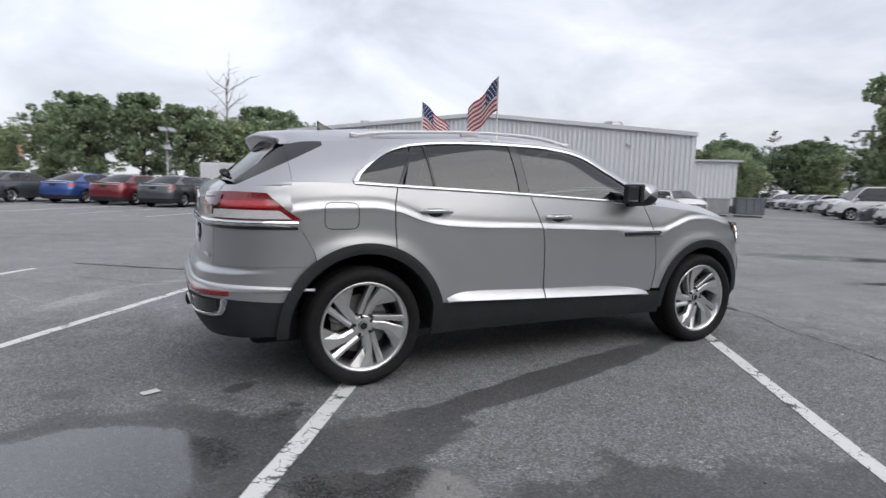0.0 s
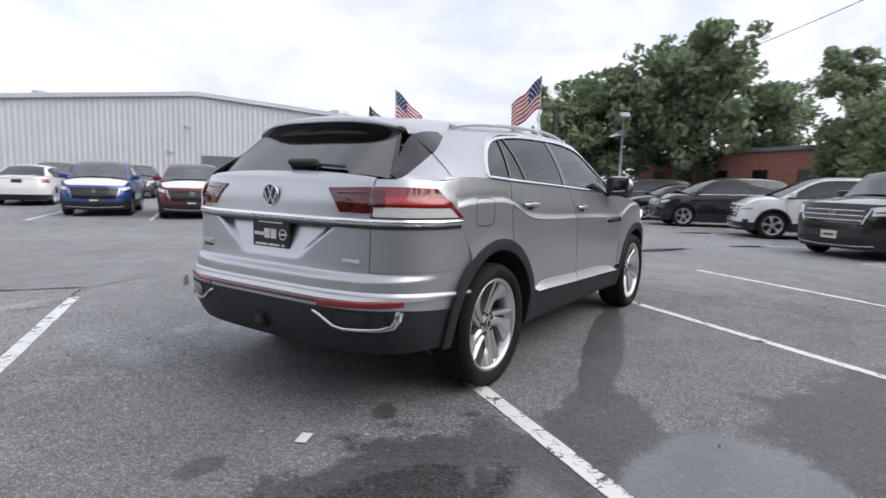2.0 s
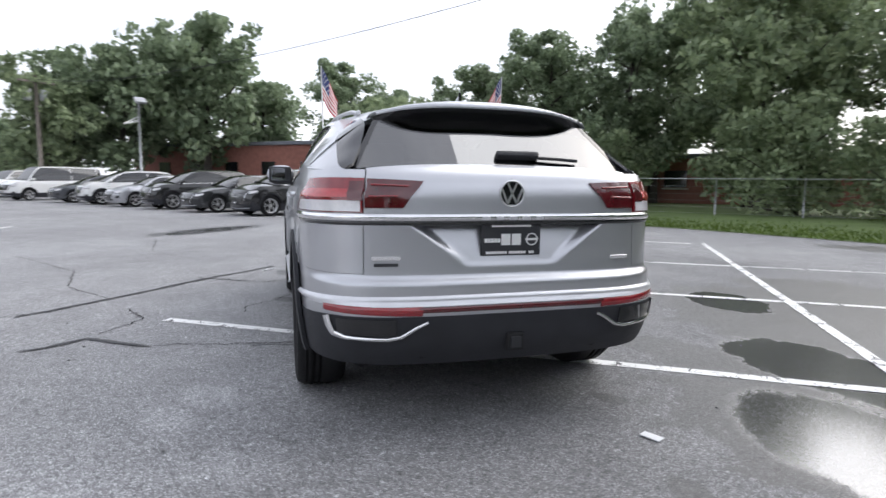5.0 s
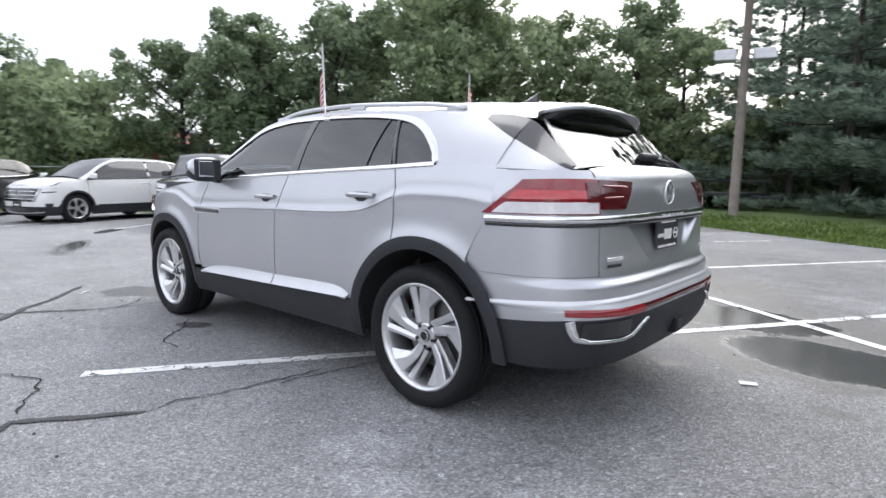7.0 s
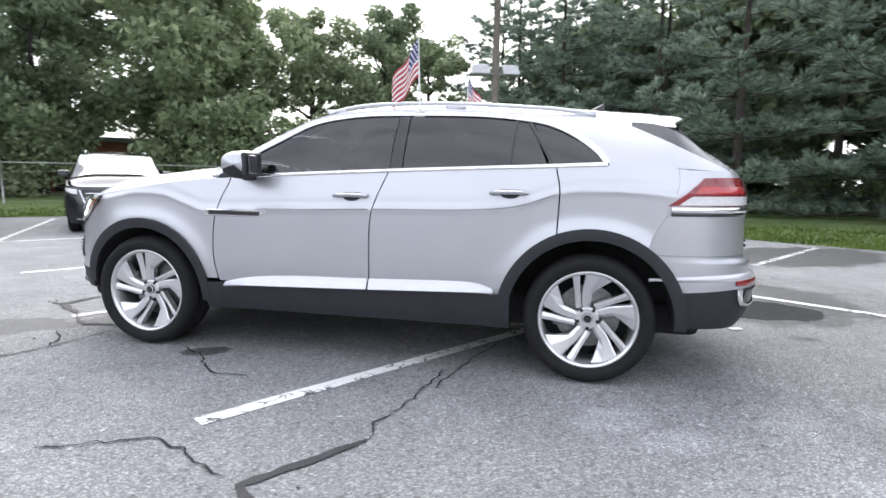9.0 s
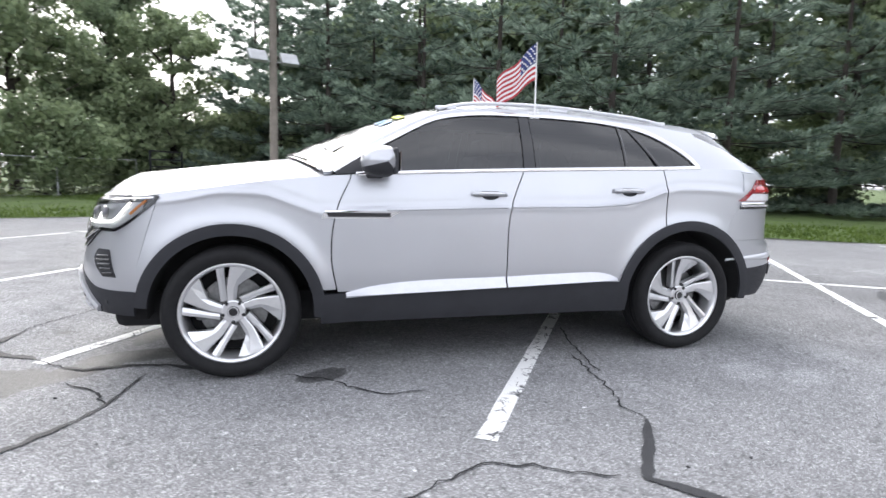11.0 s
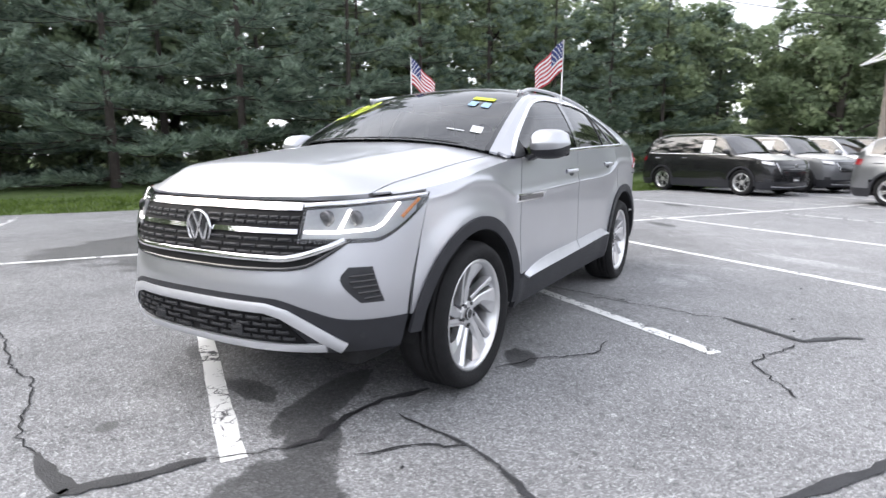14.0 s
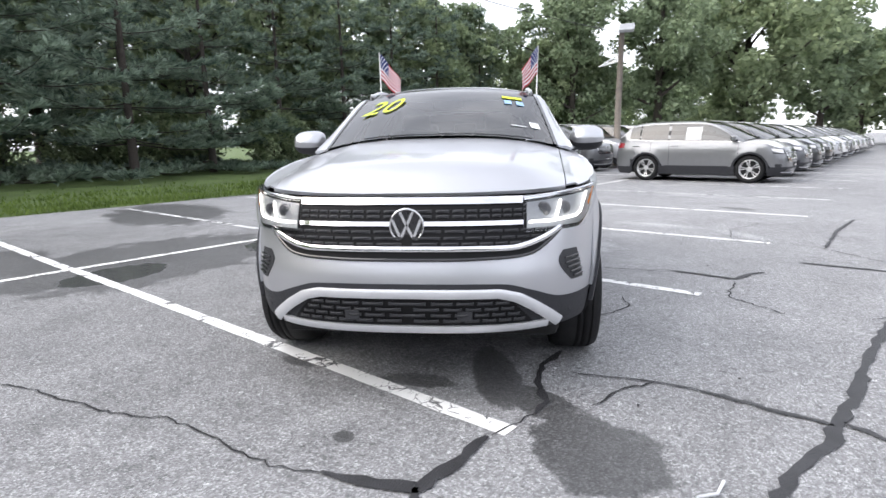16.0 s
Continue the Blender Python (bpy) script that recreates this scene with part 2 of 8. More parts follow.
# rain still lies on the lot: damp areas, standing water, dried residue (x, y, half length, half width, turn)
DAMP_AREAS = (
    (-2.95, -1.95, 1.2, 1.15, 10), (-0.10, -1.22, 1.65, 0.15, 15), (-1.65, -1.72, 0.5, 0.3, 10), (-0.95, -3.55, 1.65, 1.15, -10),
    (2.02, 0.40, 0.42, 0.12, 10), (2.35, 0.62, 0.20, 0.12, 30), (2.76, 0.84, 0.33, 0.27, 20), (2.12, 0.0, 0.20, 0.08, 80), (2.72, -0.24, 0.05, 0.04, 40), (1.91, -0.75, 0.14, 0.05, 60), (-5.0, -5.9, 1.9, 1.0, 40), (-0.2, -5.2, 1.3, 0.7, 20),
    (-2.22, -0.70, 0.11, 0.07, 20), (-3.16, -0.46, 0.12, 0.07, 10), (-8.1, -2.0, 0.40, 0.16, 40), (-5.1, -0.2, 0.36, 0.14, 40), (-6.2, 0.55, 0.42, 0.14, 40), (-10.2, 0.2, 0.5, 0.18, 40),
    (1.0, 1.0, 0.16, 0.10, 30), (9.9, 2.6, 1.9, 0.6, -35), (7.4, 0.1, 1.1, 0.25, -25), (-5.26, 4.39, 0.3, 0.14, 40), (-9.5, -5.6, 1.6, 0.5, 146), (2.0, -11.0, 2.4, 0.9, 30),
)
# broad soft-rimmed areas where the asphalt colour is multiplied by 0.74
BROAD_DARK_AREAS = ((-0.6, -1.9, 3.6, 2.3, 8), (-3.9, -0.6, 2.2, 2.0, 50), (0.4, -4.6, 4.5, 2.4, 20))
WATER_AREAS = ((-3.0, -1.5, 0.68, 0.44, -10), (-0.15, -3.4, 0.55, 0.36, -20), (-2.15, -2.38, 0.80, 0.46, 0), (9.9, 2.6, 1.4, 0.42, -35), (7.4, 0.1, 0.8, 0.17, -25), (13.0, 0.4, 0.6, 0.2, -40), (9.9, -1.3, 0.6, 0.18, -40))
PALE_AREAS = ((-1.6, 1.45, 0.22, 0.13, 30), (-1.88, 1.62, 0.18, 0.10, 30), (-3.4, 2.6, 0.6, 0.16, 60), (-2.6, 3.4, 0.5, 0.13, 20), (-7.5, 4.4, 0.6, 0.2, 50))
ASPHALT = asphalt_mat()
LINE = worn_paint_mat("line_paint", (0.78, 0.78, 0.77), (0.09, 0.09, 0.095))
LINE_OLD = worn_paint_mat("old_line_paint", (0.68, 0.68, 0.68), (0.09, 0.09, 0.095), 0.53)
TAR = mat("tar_seal", (0.028, 0.028, 0.031), 0.55, var=0.4, scale=9, bump=0.5, bump_scale=120)
CRACK = mat("crack_shadow", (0.022, 0.022, 0.024), 0.95, var=0.3)
PALE = mat("bleached_asphalt", (0.165, 0.163, 0.162), 0.85, var=0.2, scale=5, bump=0.3, bump_scale=140)
GRASS = mat("grass_soil", (0.075, 0.115, 0.028), 0.9, var=0.35, scale=1.1, bump=0.6, bump_scale=30)
BLADE = leaf_mat("grass_blade", (0.06, 0.10, 0.018), (0.17, 0.24, 0.055))
SILVER = mat("silver_paint", (0.525, 0.533, 0.560), 0.37, 0.82, 0.6, var=0.03, scale=3, bump=0.02, bump_scale=900)
PLASTIC = mat("black_plastic", (0.022, 0.023, 0.027), 0.55, var=0.25, scale=14, bump=0.25, bump_scale=420)
CLAD = mat("grey_black_cladding", (0.024, 0.025, 0.030), 0.58, var=0.2, scale=10, bump=0.2, bump_scale=500, spec=0.4)
GLOSS_BLACK = mat("gloss_black", (0.012, 0.012, 0.014), 0.12, coat=0.6, var=0.2)
GRILLE_BLACK = mat("matt_grille_black", (0.006, 0.006, 0.007), 0.55, var=0.2, spec=0.2)
UNDER = mat("underbody_black", (0.012, 0.012, 0.013), 0.9, var=0.4)
CHROME = mat("chrome", (0.80, 0.80, 0.81), 0.09, 1.0, var=0.03)
SATIN = mat("satin_silver_trim", (0.66, 0.665, 0.69), 0.36, 0.5, var=0.05, scale=12)
RUBBER = mat("tyre_rubber", (0.011, 0.011, 0.012), 0.75, var=0.3, scale=22, bump=0.3, bump_scale=260, spec=0.3)
ALLOY = mat("machined_alloy", (0.74, 0.74, 0.75), 0.28, 0.85, 0.5, var=0.05, scale=20)
ALLOY_DARK = mat("grey_alloy_pocket", (0.17, 0.17, 0.18), 0.4, 0.6, var=0.15, scale=20)
STEEL = mat("brake_steel", (0.22, 0.22, 0.22), 0.45, 0.9, var=0.25, scale=30)
GLASS_DARK = glass_mat("privacy_glass", (0.55, 0.64, 0.75), 0.10, gloss=1.95)
GLASS_FRONT = glass_mat("front_side_glass", (0.68, 0.77, 0.85), 0.20, gloss=1.95)
GLASS_WS = glass_mat("windscreen_glass", (0.80, 0.88, 0.90), 0.55, gloss=2.5)
GLASS_REAR = glass_mat("rear_window_glass", (0.55, 0.62, 0.72), 0.10, gloss=2.9)
LENS = glass_mat("clear_lens", (0.97, 0.98, 1.0), 0.93, gloss=1.5)
GLASS_FAR = glass_mat("parked_windscreen_glass", (0.80, 0.88, 0.90), 0.40, gloss=3.4)
RED_LENS = mat("red_lamp_lens", (0.24, 0.014, 0.020), 0.10, coat=1.0, var=0.25, scale=16)
RED_DEEP = mat("deep_red_lens", (0.085, 0.006, 0.010), 0.10, coat=1.0, var=0.25, scale=16)
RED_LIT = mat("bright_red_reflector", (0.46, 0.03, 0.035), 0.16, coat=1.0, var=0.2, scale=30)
MIRROR = mat("mirror_glass", (0.34, 0.35, 0.38), 0.04, 1.0, var=0.03)
WHITE_LENS = mat("frosted_white_lens", (0.72, 0.71, 0.72), 0.16, coat=1.0, var=0.08, scale=30)
AMBER = mat("amber_reflector", (0.62, 0.20, 0.03), 0.25, coat=0.8, var=0.2)
LED = glow_mat("daytime_led", (1.0, 0.97, 0.90), 1.6)
SEAT = mat("dark_leatherette", (0.035, 0.035, 0.038), 0.6, var=0.2, scale=9, bump=0.2)
WHITE_PLASTIC = mat("white_plastic", (0.74, 0.74, 0.73), 0.45, var=0.05)
FLAG_RED = mat("flag_red", (0.42, 0.045, 0.055), 0.8, var=0.15, scale=30)
FLAG_WHITE = mat("flag_white", (0.72, 0.70, 0.70), 0.8, var=0.06, scale=30)
FLAG_BLUE = mat("flag_blue", (0.035, 0.05, 0.16), 0.8, var=0.15, scale=30)
STICKER_YELLOW = mat("windscreen_yellow", (0.55, 0.66, 0.03), 0.5, var=0.08)
PAPER = mat("paper", (0.72, 0.73, 0.74), 0.7, var=0.06)
PAPER_BLUE = mat("blue_print", (0.30, 0.45, 0.62), 0.7, var=0.1)
INK = mat("dark_ink", (0.05, 0.07, 0.06), 0.7)
WOOD_POLE = mat("weathered_pole", (0.20, 0.175, 0.15), 0.9, var=0.3, scale=4, bump=0.5, bump_scale=50)
GALV = mat("galvanised_steel", (0.42, 0.43, 0.44), 0.5, 0.7, var=0.15, scale=6)
WALL_METAL = mat("white_corrugated_steel", (0.66, 0.67, 0.70), 0.5, 0.0, var=0.06, scale=0.6)
ROOF_METAL = mat("roof_steel", (0.60, 0.61, 0.63), 0.45, 0.3, var=0.08, scale=0.6)
BASE_DARK = mat("dark_base_wall", (0.16, 0.17, 0.19), 0.8, var=0.2)
BRICK = mat("red_brick", (0.30, 0.13, 0.10), 0.9, var=0.25, scale=3, bump=0.3)
STUCCO = mat("cream_wall", (0.62, 0.58, 0.52), 0.9, var=0.1, scale=1)
TILE_ROOF = mat("terracotta_roof", (0.36, 0.19, 0.13), 0.85, var=0.25, scale=2)
BARK = mat("bark", (0.05, 0.042, 0.036), 0.95, var=0.35, scale=6, bump=0.8, bump_scale=30)
BARK_PALE = mat("dead_wood", (0.27, 0.25, 0.24), 0.95, var=0.2)
LEAF_A = leaf_mat("broad_leaf", (0.120, 0.165, 0.096), (0.330, 0.405, 0.250))
LEAF_B = leaf_mat("light_broad_leaf", (0.150, 0.200, 0.110), (0.385, 0.455, 0.265))
NEEDLE = leaf_mat("pine_needle", (0.070, 0.112, 0.088), (0.370, 0.455, 0.360))
NEEDLE_B = leaf_mat("dark_pine_needle", (0.066, 0.104, 0.078), (0.320, 0.400, 0.310))


# ======== mesh tools ========
def link_mesh(name, verts, faces, material, parent=None, label="", smooth=False):
    me = bpy.data.meshes.new(name)
    me.from_pydata([tuple(map(float, v)) for v in verts], [], [tuple(map(int, f)) for f in faces])
    me.materials.append(material)
    if smooth:
        me.polygons.foreach_set("use_smooth", [True] * len(me.polygons))
    me.validate()
    me.update()
    ob = new(name, me)
    if parent:
        ob.parent = parent
    if label:
        ob["label"] = label
    return ob


def part(name, bm, material, parent, label="", smooth=False):
    me = bpy.data.meshes.new(name)
    bm.normal_update()
    bm.to_mesh(me)
    bm.free()
    me.materials.append(material)
    if smooth:
        me.polygons.foreach_set("use_smooth", [True] * len(me.polygons))
    ob = new(name, me)
    if parent:
        ob.parent = parent
    if label:
        ob["label"] = label
    return ob


def empty(name, m=None):
    ob = new(name)
    if m is not None:
        ob.matrix_world = m
    return ob


def sheet(name, P, material, parent, thick=0.0, out=None, label="", smooth=True):
    """A curved panel from a grid of places P[u][v], closed behind by thick metres."""
    P = np.asarray(P, float)
    nu, nv = P.shape[:2]
    flip = False
    if out is not None:
        a, b = nu // 2, nv // 2
        a0, b0 = max(a - 1, 0), max(b - 1, 0)
        nn = np.cross(P[min(a + 1, nu - 1), b] - P[a0, b], P[a, min(b + 1, nv - 1)] - P[a, b0])
        flip = float(nn @ np.asarray(out, float)) < 0
    idx = np.arange(nu * nv).reshape(nu, nv)
    quads = np.stack([idx[:-1, :-1], idx[1:, :-1], idx[1:, 1:], idx[:-1, 1:]], -1).reshape(-1, 4)
    verts = P.reshape(-1, 3)
    if flip:
        quads = quads[:, ::-1]
    faces = quads.tolist()
    n_front = len(faces)
    if thick:
        du, dv = np.gradient(P, axis=0), np.gradient(P, axis=1)
        nrm = np.cross(du, dv)
        nrm /= np.linalg.norm(nrm, axis=-1, keepdims=True) + 1e-9
        if flip:
            nrm = -nrm
        back = (P - nrm * thick).reshape(-1, 3)
        n0 = len(verts)
        ring = np.r_[idx[:, 0], idx[-1, 1:], idx[-2::-1, -1], idx[0, -2:0:-1]]
        verts = np.r_[verts, P.reshape(-1, 3)[ring], back]
        faces += (quads[:, ::-1] + n0 + len(ring)).tolist()
        k = len(ring)
        for a in range(k):
            b = (a + 1) % k
            q = (n0 + a, n0 + b, n0 + k + ring[b], n0 + k + ring[a])
            faces.append(q if not flip else q[::-1])
    me = bpy.data.meshes.new(name)
    me.from_pydata(verts.tolist(), [], faces)
    me.materials.append(material)
    if smooth:
        me.polygons.foreach_set("use_smooth", [k < n_front for k in range(len(me.polygons))])
    me.update()
    ob = new(name, me)
    ob.parent = parent
    if label:
        ob["label"] = label
    return ob


def tube(path, r, n=8, closed=False, squash=1.0, r_end=None):
    """Vertices and faces of a tube along a path; squash flattens it upwards."""
    path = np.asarray(path, float)
    k = len(path)
    verts, faces = [], []
    for a in range(k):
        b0, b1 = (a - 1) % k if closed else max(a - 1, 0), (a + 1) % k if closed else min(a + 1, k - 1)
        d = path[b1] - path[b0]
        d /= np.linalg.norm(d) + 1e-9
        ref = np.array([0, 0, 1.0]) if abs(d[2]) < 0.95 else np.array([1.0, 0, 0])
        s = np.cross(d, ref)
        s /= np.linalg.norm(s)
        u = np.cross(s, d)
        rr = r if r_end is None else r + (r_end - r) * a / max(k - 1, 1)
        for j in range(n):
            w = 2 * math.pi * j / n
            verts.append(path[a] + rr * (math.cos(w) * s + squash * math.sin(w) * u))
    for a in range(k if closed else k - 1):
        b = (a + 1) % k
        for j in range(n):
            i = (j + 1) % n
            faces.append((a * n + j, b * n + j, b * n + i, a * n + i)[::-1])
    if not closed:
        faces.append(tuple(range(n)))
        faces.append(tuple((k - 1) * n + j for j in range(n))[::-1])
    return verts, faces


def tube_part(name, path, r, material, parent, n=8, closed=False, squash=1.0, label="", r_end=None):
    v, f = tube(path, r, n, closed, squash, r_end)
    return link_mesh(name, v, f, material, parent, label, True)


def box_bm(size, at=(0, 0, 0), bevel=0.0, seg=2, turn=None):
    bm = bmesh.new()
    bmesh.ops.create_cube(bm, size=1.0)
    bmesh.ops.scale(bm, vec=size, verts=bm.verts)
    if bevel:
        bmesh.ops.bevel(bm, geom=list(bm.edges), offset=bevel, segments=seg, affect="EDGES", profile=0.5)
    m = Matrix.Translation(at)
    if turn is not None:
        m = m @ turn
    bmesh.ops.transform(bm, matrix=m, verts=bm.verts)
    return bm


def cyl_bm(r, depth, n=24, at=(0, 0, 0), axis="Z", r2=None, bevel=0.0):
    bm = bmesh.new()
    bmesh.ops.create_cone(bm, cap_ends=True, segments=n, radius1=r, radius2=r if r2 is None else r2, depth=depth)
    if bevel:
        rim = [e for e in bm.edges if abs(e.verts[0].co.z - e.verts[1].co.z) < 1e-6]
        bmesh.ops.bevel(bm, geom=rim, offset=bevel, segments=2, affect="EDGES", profile=0.5)
    turn = {"Z": Matrix(), "Y": pose(0, 0, 0, -90), "X": pose(0, 0, 0, 0, 90)}[axis]
    bmesh.ops.transform(bm, matrix=Matrix.Translation(at) @ turn, verts=bm.verts)
    return bm


def revolve(profile, n=48, axis="Y"):
    """Vertices and faces of a ring turned round an axis; profile: (radius, along) pairs, outside face first."""
    verts, faces = [], []
    k = len(profile)
    for j in range(n):
        w = 2 * math.pi * j / n
        for r, a in profile:
            verts.append((r * math.cos(w), a, r * math.sin(w)))
    for j in range(n):
        i = (j + 1) % n
        for q in range(k - 1):
            faces.append((j * k + q, i * k + q, i * k + q + 1, j * k + q + 1))
    return verts, faces


def prism(name, outline, depth_vec, material, parent, label="", smooth=False):
    """A flat outline (3D places) pulled along a vector."""
    o = [Vector(p) for p in outline]
    d = Vector(depth_vec)
    n = len(o)
    verts = o + [p + d for p in o]
    faces = [tuple(range(n)), tuple(range(2 * n - 1, n - 1, -1))]
    faces += [(a, a + n, (a + 1) % n + n, (a + 1) % n) for a in range(n)]
    bm = bmesh.new()
    vs = [bm.verts.new(v) for v in verts]
    for f in faces:
        bm.faces.new([vs[q] for q in f])
    bmesh.ops.recalc_face_normals(bm, faces=bm.faces)
    return part(name, bm, material, parent, label, smooth)


def words(name, text, size, m, material, parent, depth=0.002, label="", shear=0.0):
    """Raised lettering in the built-in font, turned into a mesh."""
    cu = bpy.data.curves.new(name, "FONT")
    cu.body, cu.size, cu.extrude, cu.align_x, cu.align_y, cu.shear = text, size, depth, "CENTER", "CENTER", shear
    cu.resolution_u = 3
    tmp = new(name + "_curve", cu)
    me = bpy.data.meshes.new_from_object(tmp.evaluated_get(bpy.context.evaluated_depsgraph_get()))
    bpy.data.objects.remove(tmp)
    bpy.data.curves.remove(cu)
    me.materials.clear()
    me.materials.append(material)
    ob = new(name, me)
    ob.parent = parent
    ob.matrix_basis = m
    if label:
        ob["label"] = label
    return ob


def curve(points):
    """A smooth function through (x, value) pairs."""
    xs = np.array([p[0] for p in points], float)
    ys = np.array([p[1] for p in points], float)
    if xs[0] > xs[-1]:
        xs, ys = xs[::-1], ys[::-1]
    d = np.gradient(ys, xs) if len(xs) > 2 else np.full(len(xs), (ys[-1] - ys[0]) / (xs[-1] - xs[0]))
    s = np.diff(ys) / np.diff(xs)
    d[1:-1] = [0.0 if a * b <= 0 else math.copysign(min(abs(e), 3 * min(abs(a), abs(b))), e) for a, b, e in zip(s[:-1], s[1:], d[1:-1])]

    def f(x):
        x = np.clip(np.asarray(x, float), xs[0], xs[-1])
        i = np.clip(np.searchsorted(xs, x) - 1, 0, len(xs) - 2)
        h = xs[i + 1] - xs[i]
        t = (x - xs[i]) / h
        return (2 * t**3 - 3 * t**2 + 1) * ys[i] + (t**3 - 2 * t**2 + t) * h * d[i] + (-2 * t**3 + 3 * t**2) * ys[i + 1] + (t**3 - t**2) * h * d[i + 1]

    return f


# the lot: U runs along the stall lines, V along the row
LOT = radians(56.5)
UX, UY, VX, VY = math.cos(LOT), math.sin(LOT), -math.sin(LOT), math.cos(LOT)


def uv(u, v, z=0.0):
    return Vector((u * UX + v * VX, u * UY + v * VY, z))


# ======== ground ========
def ground_sheet():
    n = 40
    xs = np.sign(np.linspace(-1, 1, n)) * np.abs(np.linspace(-1, 1, n)) ** 3 * 900
    P = np.stack(np.meshgrid(xs, xs, indexing="ij") + [np.zeros((n, n))], -1)
    ob = sheet("ground", P, ASPHALT, None, 0, (0, 0, 1), smooth=False)
    tagged(ob, "worn grey asphalt car park with damp patches", "ground", kind="structure")
    return ob


ground = ground_sheet()


def flat(name, pts, z, material, parent=ground, label=""):
    """A thin closed outline on the ground."""
    bm = bmesh.new()
    bm.faces.new([bm.verts.new((p[0], p[1], z)) for p in pts])
    bmesh.ops.triangulate(bm, faces=bm.faces)
    bmesh.ops.recalc_face_normals(bm, faces=bm.faces)
    if sum(f.normal.z for f in bm.faces) < 0:
        bmesh.ops.reverse_faces(bm, faces=bm.faces)
    return part(name, bm, material, parent, label)


def painted_line(a, b, width=0.10, z=0.004, material=LINE, parent=ground):
    """A stall line with slightly ragged edges."""
    a, b = Vector((*a[:2], 0)), Vector((*b[:2], 0))
    d = (b - a).normalized()
    s = Vector((-d.y, d.x, 0))
    n = max(4, int((b - a).length / 0.18))
    row = []
    for k in range(n + 1):
        p = a + (b - a) * k / n
        w0, w1 = (width / 2 * (1 + random.uniform(-0.09, 0.09)) for _ in range(2))
        row.append([tuple(p - s * w0 + Vector((0, 0, z))), tuple(p + s * w1 + Vector((0, 0, z)))])
    ob = sheet("stall_line", row, material, parent, 0, (0, 0, 1), smooth=False)
    return ob


FRONT_U, SPINE_U, BACK_U, PITCH, V0 = 1.85, -3.55, -9.25, 2.743, -1.93
for k in range(-1, 14):
    v = V0 + PITCH * k
    painted_line(uv(FRONT_U, v), uv(SPINE_U, v), material=LINE if k < 4 else LINE_OLD)
    painted_line(uv(SPINE_U, v - 0.02), uv(BACK_U, v - 0.02), material=LINE_OLD if k % 2 else LINE)
painted_line(uv(SPINE_U, -8.2), uv(SPINE_U, 34), z=0.0055)
# end stalls and the far rows
for a, b in (((8.05, -3.25), (4.9, -7.2)), ((8.05, -3.25), (11.5, -7.6)), ((12.3, 0.4), (15.1, -4.1)), ((10.2, -1.5), (13.4, -6.0)), ((14.6, 2.2), (17.4, -2.2)), ((16.9, 4.0), (19.8, -0.6))):
    painted_line(a, b)
for k in range(-3, 8):
    painted_line(uv(12.2, 9.2 + PITCH * k), uv(18.4, 9.2 + PITCH * k))
for k in range(7):
    painted_line(uv(11.0 + 0.95 * k, -2.4), uv(12.6 + 0.75 * k, -5.6), 0.12)
painted_line(uv(10.6, -3.6), uv(17.3, -5.7), 0.14)
painted_line(uv(10.6, -2.8), uv(10.6, -3.7), 0.14)


def wander(pts, step=0.06, jitter=0.02):
    """A line through the given places that wanders like a crack."""
    out = []
    for (x0, y0), (x1, y1) in zip(pts[:-1], pts[1:]):
        n = max(2, int(math.hypot(x1 - x0, y1 - y0) / step))
        for k in range(n):
            t = k / n
            out.append((x0 + (x1 - x0) * t + random.uniform(-jitter, jitter), y0 + (y1 - y0) * t + random.uniform(-jitter, jitter)))
    return out + [pts[-1]]


def crack(pts, width, material, z, jitter=0.02, step=0.06):
    pts = wander(pts, step, jitter)
    row = []
    for k, (x, y) in enumerate(pts):
        x0, y0 = pts[max(k - 1, 0)]
        x1, y1 = pts[min(k + 1, len(pts) - 1)]
        d = math.hypot(x1 - x0, y1 - y0) or 1
        nx, ny = -(y1 - y0) / d, (x1 - x0) / d
        w = width * random.uniform(0.55, 1.25) * (0.35 if k in (0, len(pts) - 1) else 1)
        row.append([(x - nx * w / 2, y - ny * w / 2, z), (x + nx * w / 2, y + ny * w / 2, z)])
    ob = sheet("crack", row, material, ground, 0, (0, 0, 1), label="black tar-sealed crack" if material is TAR else "open crack", smooth=False)
    return ob


for width, pts in (
    (0.058, [(0.70, 3.25), (1.16, 2.86), (1.79, 2.38), (2.15, 2.14), (2.47, 1.88), (2.64, 1.77), (2.86, 1.52), (3.01, 1.41), (3.4, 1.12)]),
    (0.030, [(2.47, 1.87), (2.43, 1.80), (2.29, 1.60), (2.15, 1.40)]),
    (0.020, [(2.15, 1.40), (2.07, 1.22), (2.02, 1.0), (1.97, 0.80)]),
    (0.034, [(2.44, 1.92), (2.52, 1.97), (2.62, 2.04)]),
    (0.062, [(3.00, -0.25), (3.05, -0.08), (3.07, 0.14), (3.01, 0.18), (2.84, 0.29), (2.68, 0.38)]),
    (0.060, [(3.07, 0.14), (3.22, 0.12)]),
    (0.046, [(2.46, 0.60), (2.33, 0.65), (2.12, 0.61), (1.88, 0.66), (1.66, 0.78)]),
    (0.050, [(-0.52, 1.97), (-0.42, 2.10), (-0.32, 2.24), (-0.17, 2.45), (-0.25, 2.53), (-0.37, 2.64), (-0.44, 2.80)]),
    (0.045, [(-3.81, 5.43), (-2.79, 4.66), (-1.63, 3.93)]),
    (0.050, [(-0.49, 3.93), (-0.88, 3.31)]),
):
    crack(pts, width, TAR, 0.0075, 0.010)
